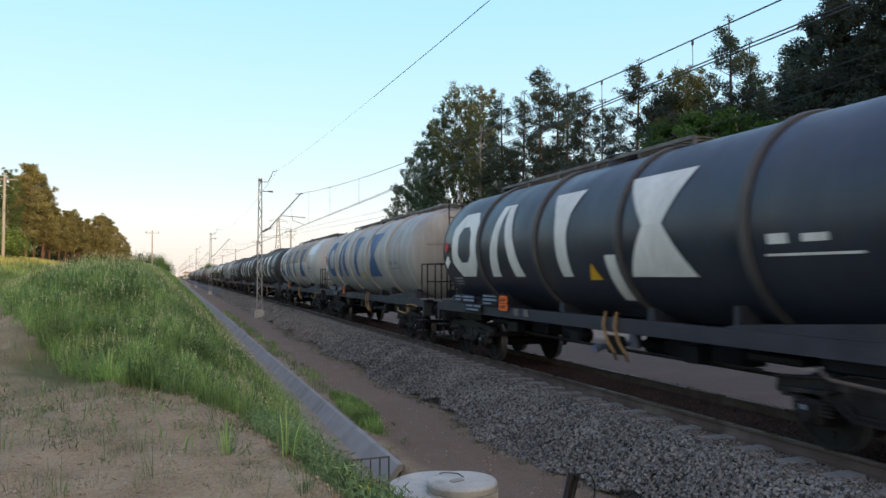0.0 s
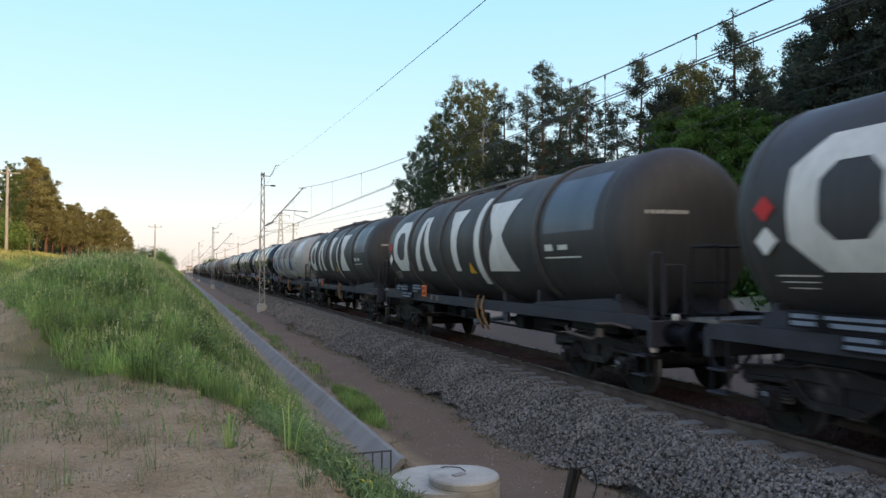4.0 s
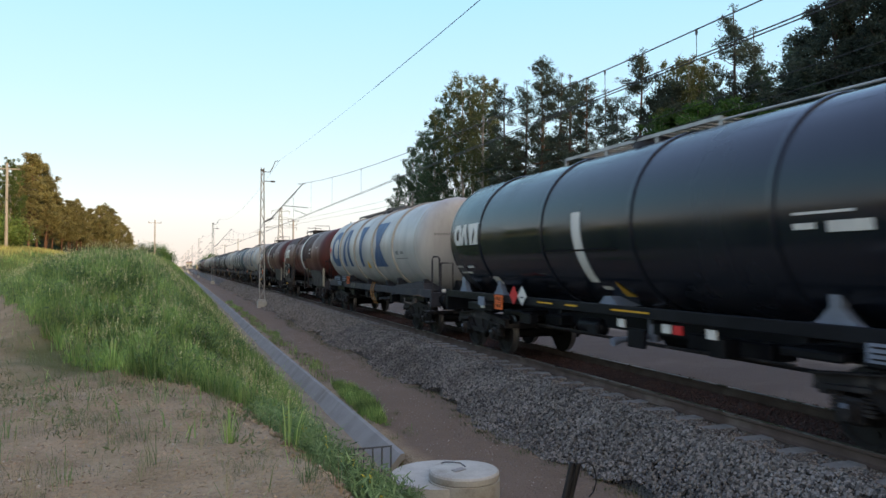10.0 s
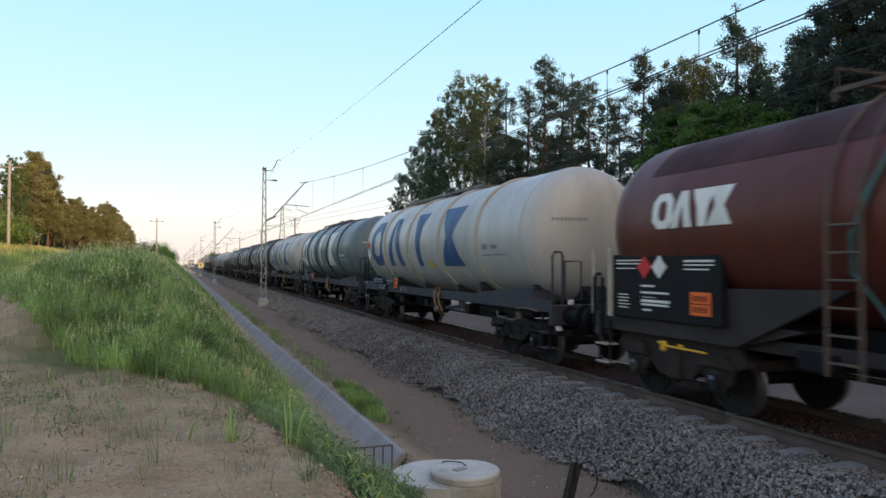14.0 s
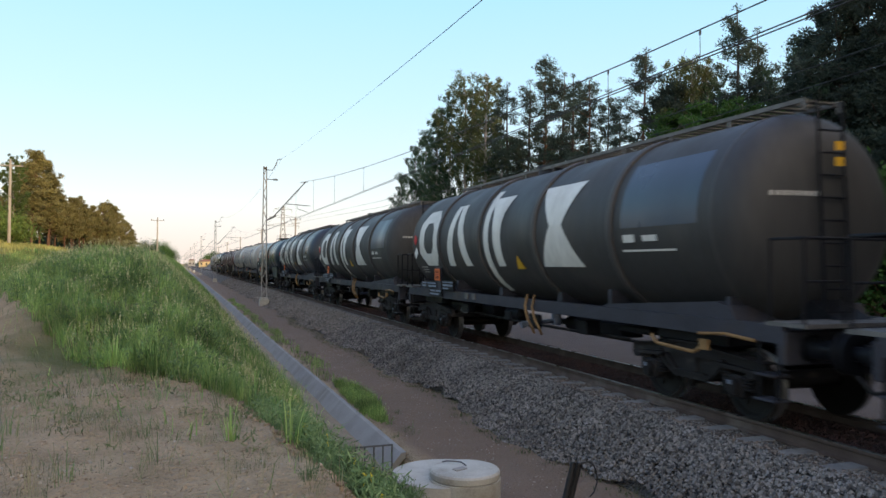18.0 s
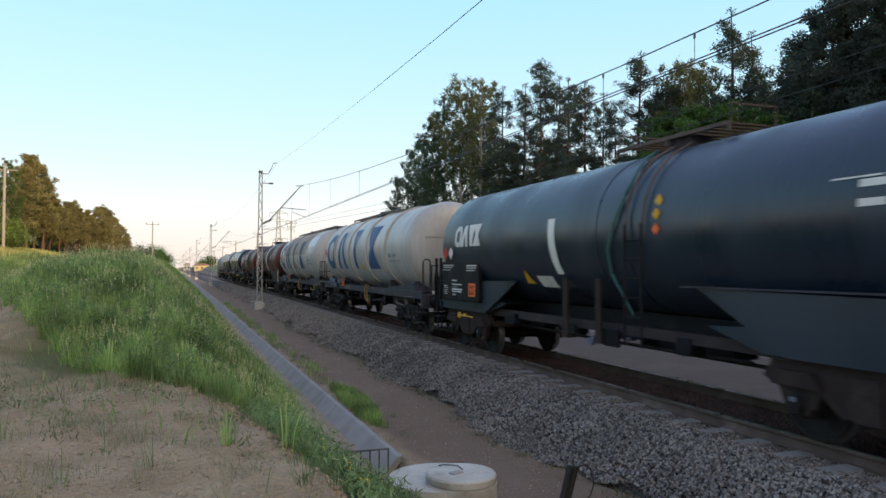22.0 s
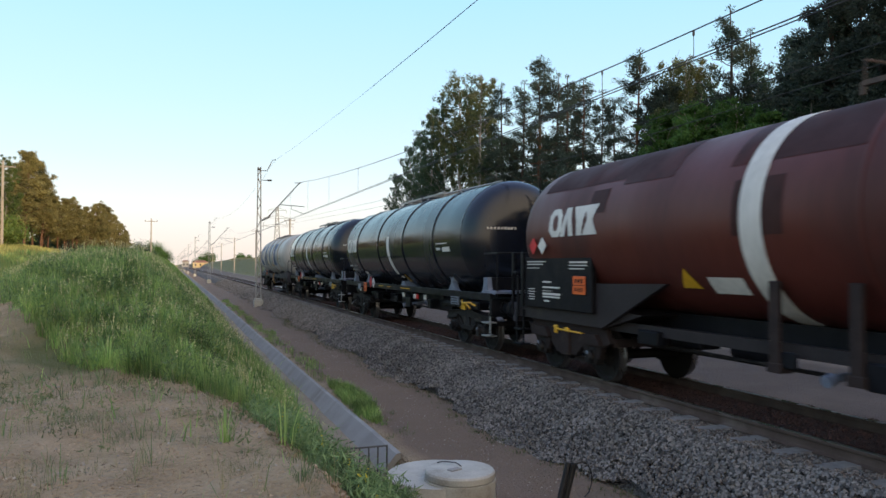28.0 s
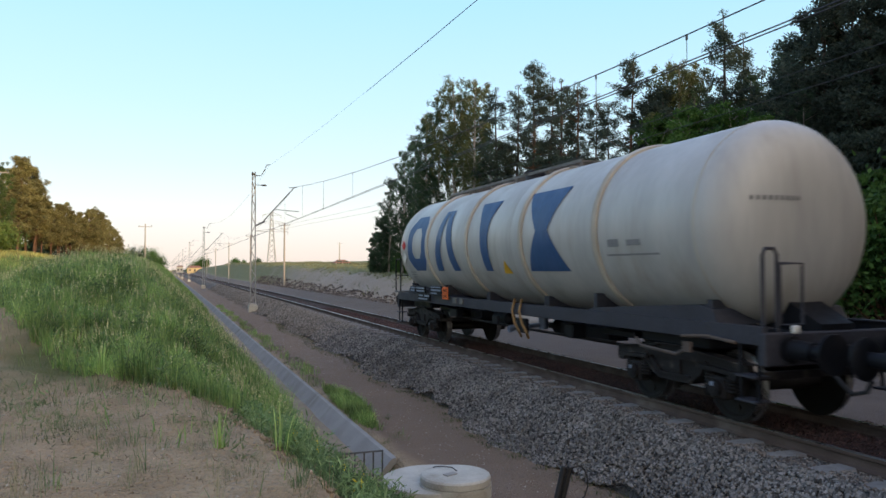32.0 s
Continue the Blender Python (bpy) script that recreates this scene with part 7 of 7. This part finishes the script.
def heads(name, label, mat, pts, h0, h1, size, seed, per=5):
    """Small pale seed heads or flowers on top of stalks."""
    r = np.random.default_rng(seed)
    z = ground_z(pts[:, 0], pts[:, 1]) + r.uniform(h0, h1, len(pts))
    c = np.stack([pts[:, 0], pts[:, 1], z], -1)
    vs, fs = cards(c, per, size * 0.5, size, 0.5, seed)
    vs[:, 2] += np.repeat(np.tile(np.linspace(-1, 1, per), len(pts)), 4) * size * 3.2
    return tagged(new(name, raw(name, vs.tolist(), fs.tolist(), mat)), label, "flowers", kind="stuff")


blades("bank_grass", "lush green grass covering the bank", M_GRASS, 70000, (-5, 2.1, 4.5, 20), 0.24, 0.006, 31, on_bank, 0.9)
tufts("bank_tufts", "arching tufts of long green grass on the bank", M_GRASS, spots(3600, (-5, 2.05, 5, 20), 51, on_bank), 22, 0.44, 0.006, 0.2, 52, 0.9, "grass")
herb = spots(5200, (-5, 2.1, 7, 24), 63, lambda x, y: on_bank(x, y) * (0.25 + 0.75 * (clumpy(x * 1.7 + 2, y * 1.4) > 0.45)))
r_ = np.random.default_rng(64)
top_ = r_.uniform(0.12, 0.42, len(herb))
herb_c = np.concatenate([np.stack([herb[:, 0], herb[:, 1], ground_z(herb[:, 0], herb[:, 1]) + top_ * k], -1) for k in (0.35, 0.7, 1.0)])
vs, fs = cards(herb_c, 7, 0.075, 0.038, 0.26, 65)
tagged(new("bank_herbs", raw("bank_herbs", vs.tolist(), fs.tolist(), M_HERB)), "leafy grey-green herbs among the bank grass", "weeds", kind="stuff")
blades("bank_grass", "green grass further along the bank", M_GRASS, 80000, (-9, 2.35, 20, 48), 0.36, 0.011, 32, on_bank, 0.7)
blades("bank_grass", "green grass far along the bank", M_GRASS, 30000, (-9, 2.3, 48, 140), 0.40, 0.03, 33, lambda x, y: np.where(x < 2.25, 0.8, 0.0), 0.7)
blades("dry_bank_grass", "dry straw-coloured grass among the green", M_GRASS_DRY, 26000, (-9, 2.0, 8.5, 60), 0.40, 0.006, 34, lambda x, y: on_bank(x, y) * (0.12 + 0.6 * clumpy(x, y, 0.4)), 0.8)
heads("grass_heads", "pale seed heads above the bank grass", M_SEED, spots(9000, (-6, 2.1, 8, 34), 53, lambda x, y: on_bank(x, y) * (clumpy(x + 1, y, 0.5) > 0.35)), 0.34, 0.58, 0.0135, 54, 8)
blades("field_grass", "dry field grass tinted sunlit yellow beyond the bank", M_FIELD_SUNLIT, 60000, (-40, -5, 26, 95), 0.30, 0.03, 35)
tufts("sand_weeds", "sparse grassy weeds in the sand", M_WEED, spots(760, (-6.5, 1.2, 3.0, 10.5), 55, lambda x, y: np.where((x < bank_edge(y) + 0.3), 0.3 + 0.7 * (clumpy(x * 1.3, y * 1.3) > 0.6), 0.1)), 18, 0.12, 0.0016, 0.34, 56, 2.0)
tufts("sand_tufts", "thin grass tufts rooted in the sand", M_SANDGRASS, spots(190, (-5, 1.1, 3.6, 10.5), 71, lambda x, y: np.where(x < bank_edge(y) + 0.2, 0.35 + 0.65 * (clumpy(x * 1.1 + 2, y) > 0.5), 0.0)), 16, 0.25, 0.0026, 0.26, 72, 1.7)
blades("knoll_grass", "sparse short grass where the knoll meets the bank", M_WEED, 16000, (-10, 0.2, 9.5, 30), 0.15, 0.005, 73, lambda x, y: np.where(x < bank_edge(y) + 0.4, np.where(y > 12, 0.1 + 0.8 * (clumpy(x * 0.9, y * 0.6) > 0.55), 0.25 + 0.6 * clumpy(x * 1.4, y)), 0.0), 1.0)
r_ = np.random.default_rng(66)
lit = spots(1500, (-5, 1.2, 3.0, 11), 67, lambda x, y: np.where(x < bank_edge(y) + 0.15, 0.4 + 0.6 * clumpy(x, y, 1.6), 0.0))
vs, fs = cards(np.stack([lit[:, 0], lit[:, 1], ground_z(lit[:, 0], lit[:, 1]) + 0.004], -1), 3, 0.03, 0.035, 0.07, 68, flat=0.95)
tagged(new("dry_litter", raw("dry_litter", vs.tolist(), fs.tolist(), M_LITTER)), "dry twigs and straw litter lying on the sand", "litter", kind="stuff")
low = spots(900, (-6, 1.1, 3.0, 13), 69, lambda x, y: np.where(x < bank_edge(y) + 0.2, clumpy(x * 0.9 + 1, y * 0.9, 1.2) > 0.62, 0.0))
vs, fs = cards(np.stack([low[:, 0], low[:, 1], ground_z(low[:, 0], low[:, 1]) + 0.025], -1), 20, 0.08, 0.032, 0.22, 70, flat=0.5)
tagged(new("creeping_weeds", raw("creeping_weeds", vs.tolist(), fs.tolist(), M_WEED)), "low creeping weeds on the sand", "weeds", kind="stuff")
tufts("dry_stalks", "thin dry stalks in the sand", M_GRASS_DRY, spots(160, (-5, 1.3, 3.2, 10), 57, lambda x, y: x < bank_edge(y) + 0.3), 6, 0.3, 0.0016, 0.1, 58, 0.5)
r_ = np.random.default_rng(59)
lw = spots(760, (0.5, 2.9, 4.4, 9.0), 60, lambda x, y: np.where((x > bank_edge(y) + 0.15) & (x < np.interp(y, (4, 7.0, 7.5, 8.2), (2.9, 2.75, 2.35, 2.2))), np.interp(y, (4.4, 7.6, 8.6), (0.9, 0.9, 0.25)), 0.0))
leaf_c = np.concatenate([np.stack([lw[:, 0], lw[:, 1], ground_z(lw[:, 0], lw[:, 1]) + 0.05 + 0.055 * k], -1) for k in range(3)])
vs, fs = cards(leaf_c, 30, 0.085, 0.042, 0.13, 61)
tagged(new("leafy_weeds", raw("leafy_weeds", vs.tolist(), fs.tolist(), M_HERB)), "leafy green weeds on the slope by the well", "weeds", kind="stuff")
tall = spots(60, (1.7, 2.45, 6.2, 6.95), 82, lambda x, y: 0.8 + 0 * x)
r_ = np.random.default_rng(83)
up_to = r_.uniform(0.3, 0.62, len(tall))
tall_c = np.concatenate([np.stack([tall[:, 0] + 0.04 * r_.normal(size=len(tall)), tall[:, 1], ground_z(tall[:, 0], tall[:, 1]) + up_to * k], -1) for k in (0.2, 0.35, 0.5, 0.65, 0.8, 0.92, 1.0)])
vs, fs = cards(tall_c, 16, 0.06, 0.05, 0.14, 84)
tagged(new("leafy_weeds", raw("leafy_weeds", vs.tolist(), fs.tolist(), M_HERB)), "tall leafy weeds before the well", "weeds", kind="stuff")
heads("weed_flowers", "small yellow flowers among the weeds", M_FLOWER, lw[::9], 0.2, 0.3, 0.013, 62, 7)
blades("path_grass", "tufts of green grass between drain and path", M_GRASS, 30000, (3.15, 4.2, 11.8, 60), 0.2, 0.006, 37, lambda x, y: np.where(np.abs(x - 3.52 - 0.12 * np.sin(1.3 * y)) < 0.26 * clumpy(x * 0.3, y * 0.9) + 0.06, np.interp(y, (12, 12.8, 15.5, 17, 60), (0, 1, 1, 0.25, 0.3)) * (clumpy(x * 0.6, y * 0.8) > 0.3), 0.0))
tufts("path_tufts", "lush grass clumps along the drain's outer edge", M_GRASS, spots(620, (3.3, 3.95, 12.2, 17.5), 74, lambda x, y: np.where(np.abs(x - 3.5 - 0.05 * np.sin(1.3 * y)) < 0.24 * np.sin(np.pi * np.clip((y - 12.2) / 5.3, 0, 1)), 0.9, 0.0)), 22, 0.20, 0.005, 0.16, 75, 1.0, "grass")
tufts("path_tufts", "low dusty weeds between drain and path", M_WEED, spots(500, (3.2, 3.9, 11.3, 46), 76, lambda x, y: 0.6 * (clumpy(x * 0.5, y * 0.6) > 0.45)), 14, 0.10, 0.004, 0.2, 77, 1.6)
heads("grass_heads", "pale seed heads in the tall grass by the drain", M_SEED, spots(700, (0.8, 1.8, 10.2, 14), 78, lambda x, y: 0.8 + 0 * x), 0.3, 0.62, 0.010, 79, 9)
tufts("bank_tufts", "tall bright grass along the drain", M_GRASS, spots(420, (1.1, 1.78, 10, 15), 80, lambda x, y: 0.8 + 0 * x), 18, 0.6, 0.0055, 0.16, 81, 0.6, "grass")
blades("ballast_weeds", "thin weeds along the ballast edge", M_TOEWEED, 26000, (4.75, 5.5, 4, 40), 0.065, 0.005, 38, lambda x, y: np.clip(0.1 + 0.55 * clumpy(x * 3.1, y * 2.3) * clumpy(x, y * 0.8 + 1) + 0.25 * np.sin(9 * y + 5 * x), 0, 1) * np.clip(1.6 - np.abs(x - 5.1 - 0.2 * np.cos(0.84 * y)) * 5, 0, 1), 1.6)
blades("cutting_grass", "rough grass on the far cutting", M_CUT, 60000, (16.6, 48, 60, 300), 0.22, 0.05, 39, lambda x, y: np.where(x > 19.5, 0.25 + 0.75 * clumpy(x * 0.4, y * 0.11), 0.30 * (clumpy(x * 0.7, y * 0.2) > 0.6)), 1.2)


def stones(name, label, mat, n, area, size, seed, zf, faces20=True):
    """Loose angular stones, each its own lump."""
    r = np.random.default_rng(seed)
    x, y = r.uniform(area[0], area[1], n), r.uniform(area[2], area[3], n)
    # sleeper tops are swept clear
    on_top = (x > 6.57) & (x < 6.8) & (np.abs((y - 2.03 + 0.325) % 0.65 - 0.325) < 0.115)
    z = zf(x, y) - 0.16 * on_top
    x = x + (bend(y) if area[1] > 5 else 0)
    base = np.array([(0, 0, 1), (0.94, 0, -0.33), (-0.47, 0.82, -0.33), (-0.47, -0.82, -0.33), (0.6, 0.7, 0.5), (-0.8, 0.1, 0.45), (0.2, -0.85, 0.4)])
    tri = [(0, 4, 5), (0, 5, 6), (0, 6, 4), (4, 1, 2), (4, 2, 5), (5, 2, 3), (5, 3, 6), (6, 3, 1), (6, 1, 4), (1, 3, 2)]
    a = r.uniform(0, 6.283, n)
    s = size * r.uniform(0.55, 1.35, (n, 1)) * r.uniform(0.7, 1.25, (n, 3))
    v = base[None] * (1 + r.uniform(-0.22, 0.22, (n, 7, 1))) * s[:, None]
    ca, sa = np.cos(a)[:, None], np.sin(a)[:, None]
    t = r.uniform(-0.6, 0.6, (n, 1))
    vx, vy, vz = v[..., 0] * ca - v[..., 1] * sa, v[..., 0] * sa + v[..., 1] * ca, v[..., 2]
    vy, vz = vy * np.cos(t) - vz * np.sin(t), vy * np.sin(t) + vz * np.cos(t)
    vs = np.stack([vx + x[:, None], vy + y[:, None], vz + z[:, None]], -1).reshape(-1, 3)
    fs = (np.array(tri)[None] + (np.arange(n) * 7)[:, None, None]).reshape(-1, 3)
    return tagged(new(name, raw(name, vs.tolist(), fs.tolist(), mat)), label, "stones", kind="stuff")


def bed_z(x, y):
    z = np.interp(x, (5.0, 5.25, 5.62, 6.3, 6.6, 7.0), (-0.865, -0.82, -0.53, -0.20, -0.168, -0.20))
    return np.where(x < 5.15 + 0.2 * np.cos(0.84 * y) + 0.06 * np.sin(5.1 * y), -1.5, z)


stones("ballast_stones", "grey crushed ballast stones", M_STONE, 52000, (4.85, 6.98, 3.0, 17), 0.025, 41, bed_z)
stones("ballast_stones", "grey crushed ballast stones further along", M_STONE, 24000, (4.85, 6.98, 17, 30), 0.027, 42, bed_z)
stones("ballast_stones", "dusty crushed ballast stones beyond", M_STONE_DUSTY, 22000, (4.85, 6.98, 27, 50), 0.034, 85, bed_z)
stones("ballast_stones", "brown dusty stones beside the rail", M_STONE_RUST, 9000, (6.5, 7.03, 3.0, 26), 0.021, 86, lambda x, y: bed_z(x, y) + 0.012)
stones("ballast_stones", "grey crushed ballast stones far along", M_STONE_DUSTY, 30000, (4.85, 6.98, 45, 110), 0.05, 45, bed_z)
stones("ballast_stones", "rust-stained stones beyond the rails", M_STONE_RUST, 26000, (8.75, 11.2, 6, 50), 0.036, 46, lambda x, y: np.interp(x, (8.7, 9.2, 9.5, 10.75, 11.2), (-0.2, -0.2, -0.23, -0.74, -0.66)))
stones("ballast_stones", "dark rusty stones between the rails", M_STONE_RED, 16000, (7.2, 8.5, 4, 40), 0.02, 47, lambda x, y: -0.145 + 0 * x)
stones("slope_rubble", "broken earth and rubble along the foot of the cutting", M_STONE_RUST, 2600, (15.2, 17.4, 50, 150), 0.10, 50, lambda x, y: ground_z(x, y) - 0.02)
stones("path_gravel", "beige grit on the dirt path", M_PEBBLE, 1500, (3.5, 4.9, 5, 30), 0.012, 43, lambda x, y: ground_z(x, y))
M_CLOD = leafy("sand_clods", (0.22, 0.165, 0.112), (0.40, 0.305, 0.215), 1.0, 0.0)
stones("sand_clods", "small crumbling clods of sand", M_CLOD, 9000, (-7, 1.3, 3.0, 10.8), 0.011, 48, lambda x, y: ground_z(x, y) - 0.002)
stones("sand_clods", "crumbling lumps along the knoll's broken edge", M_CLOD, 2600, (-1.5, 1.6, 3.5, 10.6), 0.024, 49, lambda x, y: np.where(np.abs(x - bank_edge(y) - 0.12) < 0.22, ground_z(x, y), -3.0))
stones("sand_pebbles", "small beige pebbles in the sand", M_PEBBLE, 900, (-7, 1.2, 3.5, 10), 0.013, 44, lambda x, y: ground_z(x, y))

# sleepers, laid last
bm = bmesh.new()
bx(bm, (0, 0, -0.265), (2.6, 0.26, 0.2), bevel=0.02)
SLEEPER_MESH = finish(bm, "sleeper", M_SLEEPER, 30)
for i in range(300):
    ob = part("sleeper", SLEEPER_MESH, None, track)
    y = 2.03 + 0.65 * i
    ob.location = (TRACK_X + float(bend(y)), y, 0.01)


# ---- everything that moves ----
def run(t):
    """How far the slowing train has rolled."""
    u = (t - 16) / 16
    return 216.654 * u - 17.5693 * u ** 2 - 8.00909 * u ** 3 - 4.1961 * u ** 4 + 0.52898 * u ** 5 + 1.66385 * u ** 6


def motions():
    for k, wagon in enumerate(TRAIN):
        rows = []
        for t in range(0, 33):
            y = CENTRES[k] - run(t)
            turn = math.degrees(math.atan(float(bend(y - 6) - bend(y + 6)) / 12))
            rows.append((t, pose(TRACK_X + float(bend(y)), y, 0, 0, 0, turn)))
        walk(wagon, rows)
    first = WHEELSETS[0]
    walk(first, [(f / FPS, Matrix.Rotation(run(f / FPS) / 0.46, 4, "X")) for f in range(0, 32 * FPS + 1)])
    turning = first.animation_data
    for other in WHEELSETS[1:]:
        other.rotation_mode = "QUATERNION"
        keys = other.animation_data_create()
        keys.action = turning.action
        keys.action_slot = turning.action_slot


motions()
